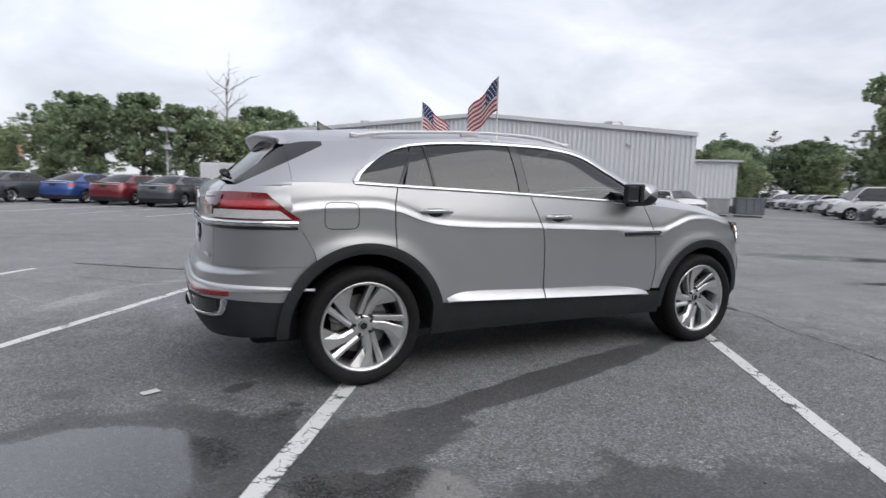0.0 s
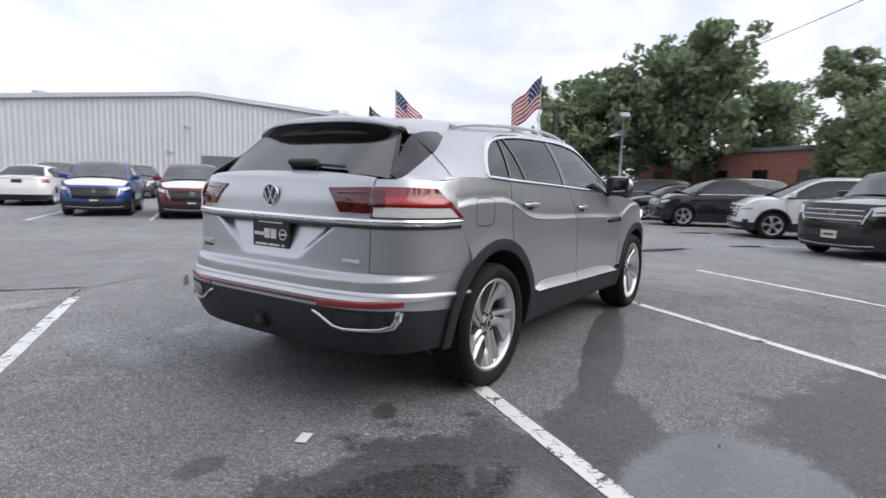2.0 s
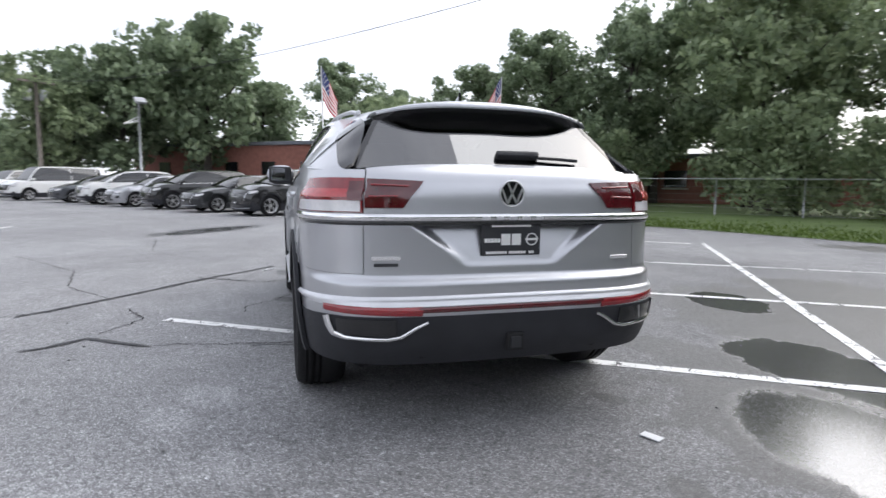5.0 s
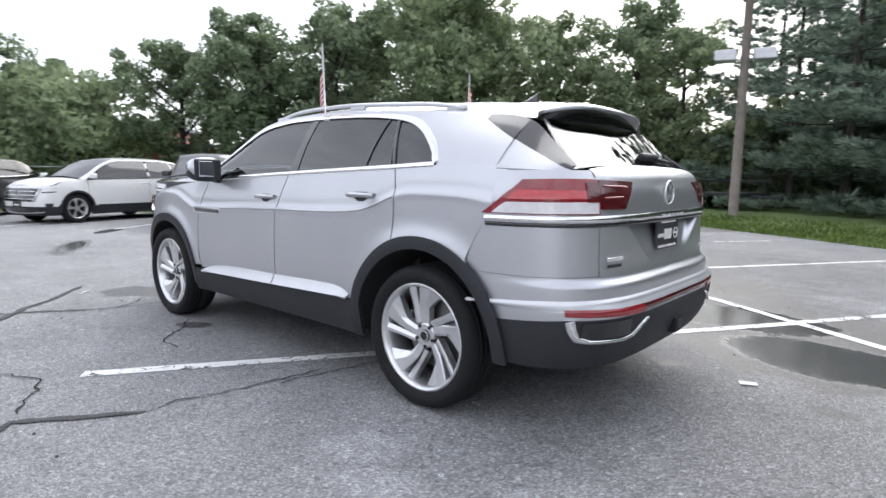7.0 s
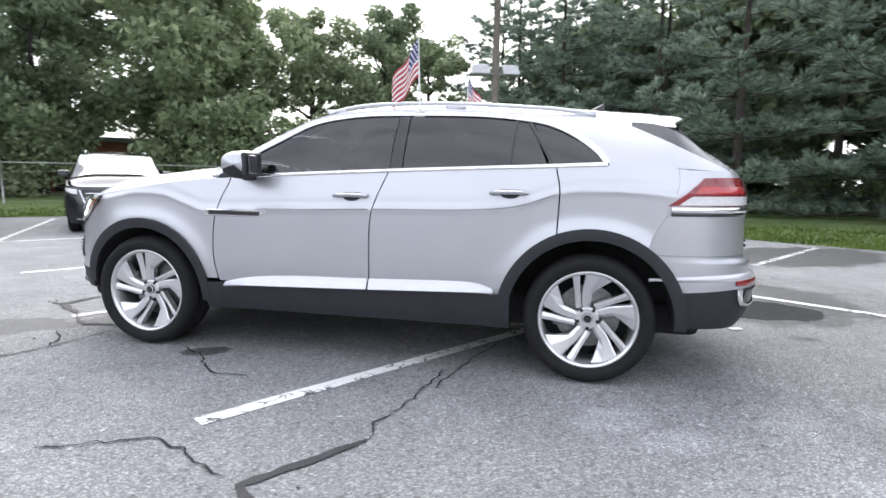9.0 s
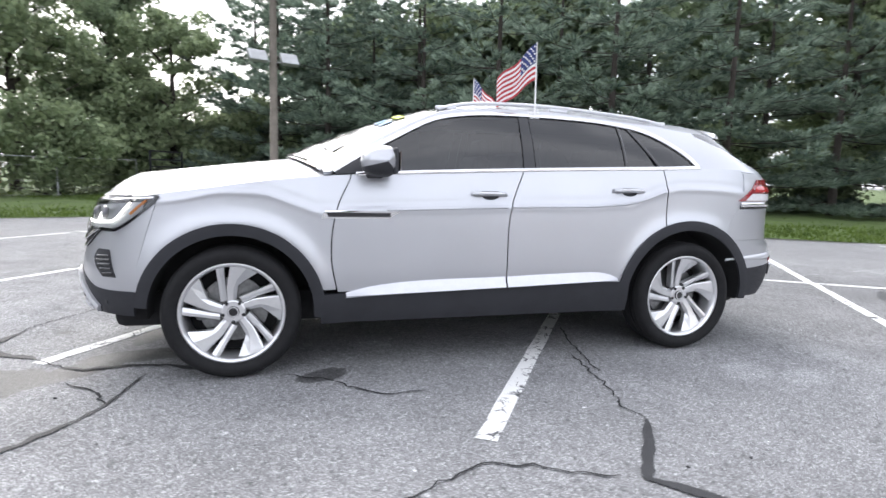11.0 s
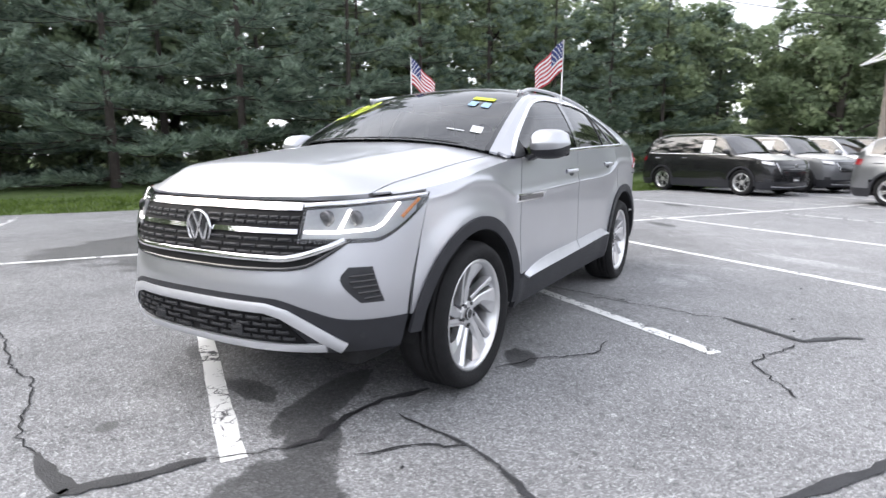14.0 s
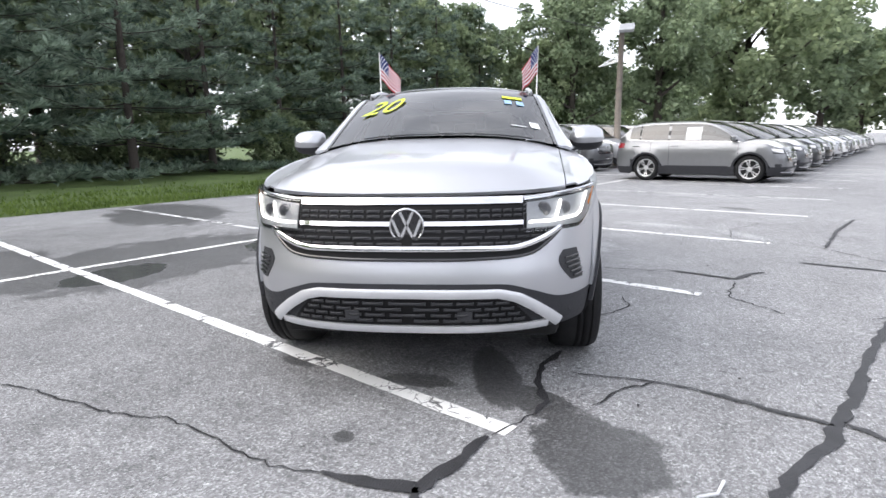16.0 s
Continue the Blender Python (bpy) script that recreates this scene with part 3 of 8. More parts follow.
for pts in (
    [(2.38, -2.02), (2.50, -1.72), (2.61, -1.40), (2.63, -1.10), (2.78, -0.82), (2.90, -0.62), (2.97, -0.46), (3.00, -0.25)],
    [(2.68, 0.38), (2.58, 0.47), (2.46, 0.60)],
    [(-0.07, 2.40), (0.10, 2.33), (0.24, 2.25), (0.42, 2.19), (0.60, 2.27), (0.85, 2.40)],
    [(-0.64, 0.97), (-0.57, 1.50), (-0.49, 1.80), (-0.52, 1.97)],
    [(1.21, 0.95), (1.0, 1.07), (0.87, 1.22), (0.69, 1.38), (0.45, 1.37)],
    [(-0.66, 1.30), (-0.72, 0.90), (-0.90, 0.30)],
    [(-2.17, 3.25), (-1.73, 3.86), (-0.91, 4.11)],
    [(0.17, 4.31), (0.46, 3.93), (0.94, 2.91)],
    [(2.38, -2.02), (2.30, -2.7), (2.42, -3.4)],
    [(1.4, 2.7), (2.2, 3.3), (3.4, 3.6), (5.2, 4.9)],
    [(-3.6, 4.1), (-2.9, 3.4), (-2.3, 3.2)],
    [(4.2, 2.2), (5.6, 3.1), (7.6, 3.4)],
    [(2.07, 1.22), (2.20, 0.98), (2.36, 0.86)],
):
    crack(pts, 0.012, CRACK, 0.0065, 0.016, 0.045)


# scattered scraps
litter = part("litter", box_bm((0.10, 0.055, 0.006), (0, 0, 0.008), 0.002, 1), PAPER, None)
tagged(litter, "torn scrap of white paper on the asphalt", "litter")
litter.matrix_world = pose(-2.705, -0.61, 0, 0, 0, 25)
for k in range(70):
    w = random.uniform(0, 2 * math.pi)
    r = random.uniform(2.4, 6.5)
    pb = part("pebble", box_bm((random.uniform(0.008, 0.02), random.uniform(0.008, 0.016), 0.008), (0, 0, 0.004), 0.003, 1), PALE if k % 3 else TAR, None)
    tagged(pb, "small loose stone on the asphalt", "pebble", "loose stones")
    pb.matrix_world = pose(r * math.cos(w), r * math.sin(w), 0, 0, 0, random.uniform(0, 360))
twig = tube_part("leaf_stalk", [(3.05, 1.12, 0.012), (3.02, 1.20, 0.010), (2.94, 1.25, 0.01)], 0.006, PAPER, None, 6)
tagged(twig, "pale scrap of straw on the asphalt", "litter")


# ======== grass verge ========
def grass_zone():
    us = np.r_[np.linspace(-9.75, -18, 16), -26, -60, -240]
    vs = np.linspace(-1, 1, 60)
    vs = np.sign(vs) * np.abs(vs) ** 1.8 * 190
    P = []
    for v in vs:
        row = []
        for u in us:
            uu = u + (0.10 * noise.noise((v * 0.9, 0, 0)) + 0.05 * noise.noise((v * 4, 1, 0)) if u > -10 else 0)
            z = 0.006 + min(0.10, (-9.75 - u) * 0.05) + (0.07 * noise.noise((u * 0.5, v * 0.4, 2)) + 0.0 if u < -10 else 0)
            row.append(uv(uu, v, z))
        P.append([tuple(p) for p in row])
    return tagged(sheet("grass_verge", P, GRASS, None, 0, (0, 0, 1)), "mown grass verge along the asphalt edge", "grass", kind="structure")


grass_zone()
# the verge turns the corner and runs on behind the end stalls
EDGE = [(0.4, -12.6), (3.4, -11.6), (7.5, -10.2), (12.0, -8.2), (15.2, -4.9), (17.2, -2.6), (20.5, 0.4), (24.5, 3.0), (29.0, 6.0)]


def edge_at(t):
    k = min(int(t * (len(EDGE) - 1)), len(EDGE) - 2)
    f = t * (len(EDGE) - 1) - k
    return Vector((EDGE[k][0] + (EDGE[k + 1][0] - EDGE[k][0]) * f, EDGE[k][1] + (EDGE[k + 1][1] - EDGE[k][1]) * f, 0))


P = []
for t in np.linspace(0, 1, 60):
    p = edge_at(t)
    P.append([tuple(p + Vector((0.62, -0.785, 0)) * (d + (0.10 * noise.noise((t * 60, 0, 0)) if d == 0 else 0)) + Vector((0, 0, 0.011 + 0.012 * min(d, 6)))) for d in (0, 0.6, 2, 5, 9, 16, 40)])
tagged(sheet("grass_island", P, GRASS, None, 0, (0, 0, 1)), "mown grass strip behind the parked cars", "grass", kind="structure")


def blades(name, count, place, h0, h1):
    verts, faces = [], []
    for _ in range(count):
        p, sc = place()
        h, w, a = random.uniform(h0, h1) * sc, random.uniform(0.012, 0.028), random.uniform(0, 6.28)
        lean = Vector((random.uniform(-0.5, 0.5), random.uniform(-0.5, 0.5), 1)) * h
        s = Vector((math.cos(a), math.sin(a), 0)) * w
        i = len(verts)
        verts += [p - s, p + s, p + lean]
        faces.append((i, i + 1, i + 2))
    return tagged(link_mesh(name, verts, faces, BLADE), "short green grass blades", "grass", kind="stuff")


def verge_place():
    d = abs(random.gauss(0, 1)) * 1.6
    u, v = -9.72 - d, random.uniform(-22, 26)
    return uv(u, v, 0.005 + min(0.10, d * 0.05) + (0.07 * noise.noise((u * 0.5, v * 0.4, 2)) if d > 0.3 else 0)), 1


def island_place():
    d = abs(random.gauss(0, 1)) * 1.8
    p = edge_at(random.random()) + Vector((0.62, -0.785, 0)) * d
    return p + Vector((0, 0, 0.010 + 0.012 * min(d, 6))), 1


blades("grass_blades", 26000, verge_place, 0.04, 0.11)
blades("grass_blades", 12000, island_place, 0.04, 0.10)


# ======== the steel building ========
def steel_building():
    B0, B1 = Vector((28.0, 21.7, 0)), Vector((5.6, 39.0, 0))
    along = (B1 - B0).normalized()
    back = Vector((along.y, -along.x, 0))
    if back.dot(Vector((1, 1, 0))) < 0:
        back = -back
    L = (B1 - B0).length
    eave, peak, deep = 5.05, 6.25, 40.0
    house = empty("steel_building")
    tagged(house, "large white corrugated steel building with a low gable", "building")

    def ribbed(name, start, direction, length, top, base, pitch=0.31, depth=0.10):
        rows = []
        n = int(length / pitch)
        nrm = Vector((direction.y, -direction.x, 0))
        if nrm.dot(Vector((-1, -1, 0))) < 0 and name != "side_wall":
            nrm = -nrm
        for k in range(n):
            for q, d in ((0.0, 0.0), (0.60, 0.0), (0.66, depth), (0.94, depth)):
                t = (k + q) * pitch
                p = start + direction * t + nrm * d
                rows.append([(p.x, p.y, base), (p.x, p.y, top(t))])
        p = start + direction * length
        rows.append([(p.x, p.y, base), (p.x, p.y, top(length))])
        return sheet(name, rows, WALL_METAL, house, 0.05, (-1, -1, 0), smooth=False)

    gable = lambda t: eave + (peak - eave) * (1 - abs(t - L / 2) / (L / 2))
    ribbed("front_wall", B0, along, L, gable, 0.55)
    ribbed("side_wall", B0 + back * deep, -back, deep, lambda t: eave, 0.55)
    ribbed("side_wall", B1 + back * deep, -back, deep, lambda t: eave, 0.55)
    sheet("base_wall", [[tuple(B0 + along * t + Vector((0, 0, z)) - back * 0.06) for z in (0, 0.56)] for t in np.linspace(0, L, 6)], BASE_DARK, house, 0.2, (-1, -1, 0), smooth=False)
    sheet("base_wall", [[tuple(B0 + back * t + along * -0.06 + Vector((0, 0, z))) for z in (0, 0.56)] for t in np.linspace(0, deep, 6)], BASE_DARK, house, 0.2, (1, -1, 0), smooth=False)
    for a, b in ((0, L / 2), (L / 2, L)):
        sheet("roof", [[tuple(B0 + along * t - back * 0.25 + Vector((0, 0, gable(t) + 0.06))), tuple(B0 + along * t + back * deep + Vector((0, 0, gable(t) + 0.06)))] for t in np.linspace(a, b, 4)], ROOF_METAL, house, 0.12, (0, 0, 1), smooth=False)
        sheet("gable_flashing", [[tuple(B0 + along * t - back * 0.28 + Vector((0, 0, gable(t) + z))) for z in (-0.16, 0.10)] for t in np.linspace(a, b, 4)], ROOF_METAL, house, 0.05, (-1, -1, 0), smooth=False)
    for t, d, w, h in ((5.0, 3.0, 1.5, 0.55), (L - 4.6, 4.0, 1.0, 0.7)):
        c = B0 + along * t + back * d + Vector((0, 0, gable(t) + h / 2 + 0.1))
        vent = part("roof_vent", cyl_bm(w * 0.62, h, 8, tuple(c), "Z", w * 0.40), GALV, house)
    for t, z in ((4.2, 4.3), (L / 2 + 0.6, 4.2), (L / 2 + 1.6, 2.6)):
        part("wall_lamp", box_bm((0.30, 0.2, 0.18), tuple(B0 + along * t - back * 0.14 + Vector((0, 0, z))), 0.03), GALV, house)
    door = part("dock_door", box_bm((2.6, 0.12, 1.9), (0, 0, 0), 0.02), BASE_DARK, house)
    door.matrix_basis = Matrix.Translation(B0 + along * (L / 2 - 1.5) - back * 0.10 + Vector((0, 0, 1.5))) @ pose(0, 0, 0, 0, 0, math.degrees(math.atan2(along.y, along.x)))
    # lower annex beside it
    A0 = B0 - along * 3.4 + back * 3.0
    rows = []
    for k in range(12):
        for q, d in ((0, 0), (0.55, 0), (0.66, 0.04), (0.89, 0.04)):
            p = A0 + along * (k + q) * 0.29 - back * d
            rows.append([(p.x, p.y, 0.5), (p.x, p.y, 3.55)])
    sheet("annex_wall", rows, WALL_METAL, house, 0.05, (-1, -1, 0), smooth=False)
    sheet("annex_roof", [[tuple(A0 + along * t + back * d + Vector((0, 0, 3.60 + 0.01 * d))) for d in (-0.3, 14)] for t in (-0.25, 3.4)], ROOF_METAL, house, 0.12, (0, 0, 1), smooth=False)
    sheet("annex_side", [[tuple(A0 + back * d + Vector((0, 0, z))) for z in (0, 3.55)] for d in (0, 14)], WALL_METAL, house, 0.05, (1, -1, 0), smooth=False)
    return house


steel_building()


def low_fence_wall():
    """The ribbed yard fence at the building's far corner."""
    a, b = Vector((5.4, 39.2, 0)), Vector((-0.2, 43.5, 0))
    rows = []
    n = 40
    for k in range(n):
        for q, d in ((0, 0), (0.5, 0), (0.6, 0.05), (0.9, 0.05)):
            p = a + (b - a) * (k + q) / n
            rows.append([(p.x - d, p.y - d, 0.05), (p.x - d, p.y - d, 2.6)])
    ob = sheet("yard_fence", rows, WALL_METAL, None, 0.04, (-1, -1, 0), smooth=False)
    tagged(ob, "ribbed white steel yard fence beside the building", "fence", kind="structure")


low_fence_wall()


def skip(x, y, turn, dark, sx, sy, sz):
    """A small steel refuse bin with ribs."""
    body = part("refuse_bin", box_bm((sx, sy, sz - 0.2), (0, 0, sz / 2 + 0.05), 0.03), dark, None)
    tagged(body, "ribbed steel refuse bin near the building", "bin", "refuse bins")
    body.matrix_world = pose(x, y, 0, 0, 0, turn)
    n = int(sx / 0.3)
    for k in range(n):
        for s in (1, -1):
            part("rib", box_bm((0.05, 0.05, sz - 0.25), (-sx / 2 + 0.15 + (sx - 0.3) * k / (n - 1), s * (sy / 2 + 0.02), sz / 2 + 0.05), 0.008), dark, body)
    part("rim", box_bm((sx + 0.08, sy + 0.08, 0.08), (0, 0, sz - 0.04), 0.015), dark, body)
    for s in (1, -1):
        part("skid", box_bm((sx * 0.9, 0.10, 0.07), (0, s * sy * 0.35, 0.035), 0.01), STEEL, body)


skip(26.2, 18.5, 138, GALV, 1.25, 1.1, 1.05)
skip(27.4, 17.3, 138, BASE_DARK, 1.45, 1.2, 1.10)

# ======== vehicle surfaces ========
class Shell:
    """A vehicle body: plan curves that round off at both ends, a leaning greenhouse and a roof line."""

    def __init__(self, wide, front, rear, belt, edge_z, edge_y, roof, xs_f=1.45, xs_r=-1.55, n_f=2.8, n_r=3.0, wheels=(1.489, -1.489), hub=0.372, arch=0.50, sill=0.50):
        self.W, self.xf, self.xr = curve(wide), curve(front), curve(rear)
        self.zb, self.ze, self.ye, self.zc = curve(belt), curve(edge_z), curve(edge_y), curve(roof)
        self.xs_f, self.xs_r, self.n_f, self.n_r = xs_f, xs_r, n_f, n_r
        self.wheels, self.hub, self.arch, self.sill = wheels, hub, arch, sill
        self.crease = None
        self.n_ref = n_r

    def width(self, x, z):
        if self.crease is None:
            return self.W(z)
        return self.W(z - (self.crease(x) - 0.99) * np.clip((z - 0.7) / 0.25, 0, 1))

    def side(self, x, z):
        w = self.width(x, z)
        f = np.clip((x - self.xs_f) / (self.xf(z) - self.xs_f), 0, 0.999)
        r = np.clip((x - self.xs_r) / (self.xr(z) - self.xs_r), 0, 0.999)
        y = w * (1 - f**self.n_f) ** (1 / self.n_f) * (1 - r**self.n_r) ** (1 / self.n_r)
        for xw in self.wheels:
            d = np.hypot(x - xw, z - self.hub)
            y = y + 0.018 * np.exp(-(((d - self.arch - 0.01) / 0.075) ** 2)) * np.clip((1.1 - z) / 0.2, 0, 1)
        return y

    def green(self, x, z):
        zb, ze = self.zb(x), self.ze(x)
        yb = self.side(x, zb)
        t = np.clip((z - zb) / np.maximum(ze - zb, 0.02), 0, 1)
        return yb + (self.ye(x) - yb) * t + 0.022 * np.sin(math.pi * t)

    def top(self, x, s):
        """The roof between the two edges, s from -1 to 1."""
        y = s * self.ye(x)
        z = self.zc(x) - (self.zc(x) - self.ze(x)) * np.abs(s) ** 2.6
        return y, z

    def low(self, x):
        z = np.full(np.shape(x), self.sill, float)
        for xw in self.wheels:
            d2 = self.arch**2 - (np.asarray(x) - xw) ** 2
            z = np.maximum(z, np.where(d2 > 0, self.hub + np.sqrt(np.maximum(d2, 0)), 0))
        return z

    # places on the surfaces: g is +1 on the left side, -1 on the right side
    def on_side(self, g):
        return lambda x, z: np.stack(np.broadcast_arrays(x, g * self.side(x, z), z), -1)

    def on_green(self, g):
        return lambda x, z: np.stack(np.broadcast_arrays(x, g * self.green(x, z), z), -1)

    def on_front(self, p, z):
        """p: 0 at the nose's middle, 1 where the side begins; negative on the right side; past 1 it runs back along the side."""
        a = np.clip(np.abs(p), 0, 1) * math.pi / 2
        w = self.width(self.xs_f, z)
        x = self.xs_f + (self.xf(z) - self.xs_f) * np.cos(a) ** (2 / self.n_f) - np.clip(np.abs(p) - 1, 0, 9)
        y = np.sign(p) * w * np.sin(a) ** (2 / self.n_f)
        return np.stack(np.broadcast_arrays(x, y, z), -1)

    def on_rear(self, p, z):
        a = np.clip(np.abs(p), 0, 1) * math.pi / 2
        w = self.width(self.xs_r, z)
        c, s = np.cos(a) ** (2 / self.n_ref), np.sin(a) ** (2 / self.n_ref)
        k = (c**self.n_r + s**self.n_r) ** (-1 / self.n_r)
        x = self.xs_r + (self.xr(z) - self.xs_r) * c * k + np.clip(np.abs(p) - 1, 0, 9)
        y = np.sign(p) * w * s * k
        return np.stack(np.broadcast_arrays(x, y, z), -1)

    def pf(self, y, z=0.9):
        q = min(abs(y) / float(self.width(self.xs_f, z)), 1)
        return math.copysign(math.asin(q ** (self.n_f / 2)) * 2 / math.pi, y)

    def pr(self, y, z=0.9):
        q = min(max(abs(y) / float(self.width(self.xs_r, z)), 1e-6), 0.99999)
        t = (q**-self.n_r - 1) ** (1 / self.n_r)
        return math.copysign(math.atan(t ** (-self.n_ref / 2)) * 2 / math.pi, y)

    def pfx(self, x, z=0.9):
        t = max(0, (x - self.xs_f) / (float(self.xf(z)) - self.xs_f))
        return math.acos(min(t ** (self.n_f / 2), 1)) * 2 / math.pi

    def prx(self, x, z=0.9):
        q = min(max((x - self.xs_r) / (float(self.xr(z)) - self.xs_r), 1e-6), 0.99999)
        t = (q**-self.n_r - 1) ** (1 / self.n_r)
        return math.atan(t ** (self.n_ref / 2)) * 2 / math.pi


def fn(v):
    return v if callable(v) else (lambda q: np.full(np.shape(q), float(v)))


def normals(F, A, B, out):
    e = 2e-3
    n = np.cross(F(A + e, B) - F(A - e, B), F(A, B + e) - F(A, B - e))
    n /= np.linalg.norm(n, axis=-1, keepdims=True) + 1e-9
    flip = np.sign((n * np.asarray(out, float)).sum(-1).mean()) or 1
    return n * flip


def patch(F, left, right, lo, hi, nu, nv, off=0.0, out=(0, 1, 0), bulge=0.0):
    """A grid of places on the surface F(a, b) between four border lines, lifted by off."""
    left, right, lo, hi = fn(left), fn(right), fn(lo), fn(hi)
    S, T = np.meshgrid(np.linspace(0, 1, nu), np.linspace(0, 1, nv), indexing="ij")
    A = S * 0 + 0.0
    B = (lo(left(0.7 + 0 * S)) + hi(left(0.7 + 0 * S))) / 2
    for _ in range(12):
        A = left(B) + S * (right(B) - left(B))
        B = lo(A) + T * (hi(A) - lo(A))
    P = F(A, B)
    lift = off + bulge * 16 * S * (1 - S) * T * (1 - T)
    return P + normals(F, A, B, out) * (lift if np.ndim(lift) == 0 else lift[..., None])


def strip(F, path, width, off=0.0, out=(0, 1, 0), steps=1, crown=0.003, across=4):
    """A band along a line (a, b) on the surface F, width wide, lifted by off and crowned."""
    path = np.asarray(path, float)
    if steps > 1:
        k = np.linspace(0, len(path) - 1, (len(path) - 1) * steps + 1)
        path = np.stack([np.interp(k, np.arange(len(path)), path[:, c]) for c in (0, 1)], -1)
    d = np.gradient(path, axis=0)
    d /= np.linalg.norm(d, axis=1, keepdims=True) + 1e-9
    side = np.stack([-d[:, 1], d[:, 0]], -1)
    w = np.broadcast_to(np.asarray(width, float), len(path))
    t = np.linspace(-0.5, 0.5, across)
    A = path[:, None, 0] + side[:, None, 0] * t * w[:, None]
    B = path[:, None, 1] + side[:, None, 1] * t * w[:, None]
    lift = off + crown * (1 - (2 * t) ** 2)
    return F(A, B) + normals(F, A, B, out) * lift[None, :, None]


def arch_ring(sh, xw, g, r0, r1, a0, a1, off, n=36, m=5):
    W, R = np.meshgrid(np.radians(np.linspace(a0, a1, n)), np.linspace(r0, r1, m), indexing="ij")
    x, z = xw + R * np.cos(W), sh.hub + R * np.sin(W)
    y = sh.side(x, np.maximum(z, 0.3)) + off
    return np.stack([x, g * y, z], -1)


def wheel_well(sh, xw, g, r, deep=0.34):
    w = np.radians(np.linspace(-4, 184, 30))
    rows = []
    for w1 in w:
        x, z = xw + r * math.cos(w1), sh.hub + r * math.sin(w1)
        y = float(sh.side(np.array(x), np.array(max(z, 0.3))))
        rows.append([(x, g * (y - 0.004), z), (x, g * (y - 0.04), z), (x, g * (y - deep), z), (xw + (x - xw) * 0.2, g * (y - deep - 0.02), sh.hub + (z - sh.hub) * 0.2)])
    return rows


def tyre_mesh(r, rim, half):
    prof = [(rim - 0.004, half * 0.80), (rim + 0.008, half * 0.92), (rim + (r - rim) * 0.45, half * 1.06), (rim + (r - rim) * 0.78, half * 1.0), (r - 0.010, half * 0.84), (r - 0.001, half * 0.70)]
    for g in (0.62, 0.30, 0.04):
        for s in (g,):
            prof += [(r, half * (s + 0.05)), (r - 0.007, half * (s + 0.045)), (r - 0.007, half * (s - 0.035)), (r, half * (s - 0.04))]
    back = [(a, -b) for a, b in prof[:6]][::-1]
    prof += [(r, -half * 0.62)] + back
    return revolve([(a, b) for a, b in prof], 56)


HUB_Y = 0.905


def simple_wheel(name, parent, r, style):
    """A wheel of the parked cars: tyre, rim and one cast alloy face, facing +y."""
    rim = r * 0.70
    v, f = revolve([(rim, 0.075), (rim + 0.004, 0.088), (rim - 0.014, 0.092), (rim - 0.028, 0.03), (rim - 0.03, -0.05)], 32)
    wheel = link_mesh(name, v, f, ALLOY, parent, "", True)
    half = 0.105
    v, f = revolve([(rim - 0.004, half * 0.8), (rim + 0.01, half * 0.95), ((rim + r) / 2, half * 1.05), (r - 0.012, half * 0.86), (r, half * 0.65), (r, -half * 0.65), (r - 0.012, -half), (rim, -half)], 32)
    link_mesh("tyre", v, f, RUBBER, wheel, "", True)
    part("brake_drum", cyl_bm(rim * 0.92, 0.02, 20, (0, 0.0, 0), "Y"), UNDER, wheel)
    n = 40
    rings = ((0.10, 0.062), (0.27, 0.060), (0.62, 0.068), (0.93, 0.082), (1.0, 0.084))
    V = [(rim * q * math.cos(2 * math.pi * k / n), y, rim * q * math.sin(2 * math.pi * k / n)) for q, y in rings for k in range(n)]
    cut = (0, 4, 5, 6, 7) if style == "five" else (0, 2, 4, 5, 6, 7)
    F = []
    for a in range(4):
        for k in range(n):
            if a in (1, 2) and k % 8 in cut:
                continue
            F.append((a * n + k, (a + 1) * n + k, (a + 1) * n + (k + 1) % n, a * n + (k + 1) % n))
    link_mesh("alloy_face", V, F, ALLOY, wheel)
    part("hub", cyl_bm(rim * 0.24, 0.05, 16, (0, 0.042, 0), "Y", bevel=0.006), ALLOY, wheel)
    return wheel


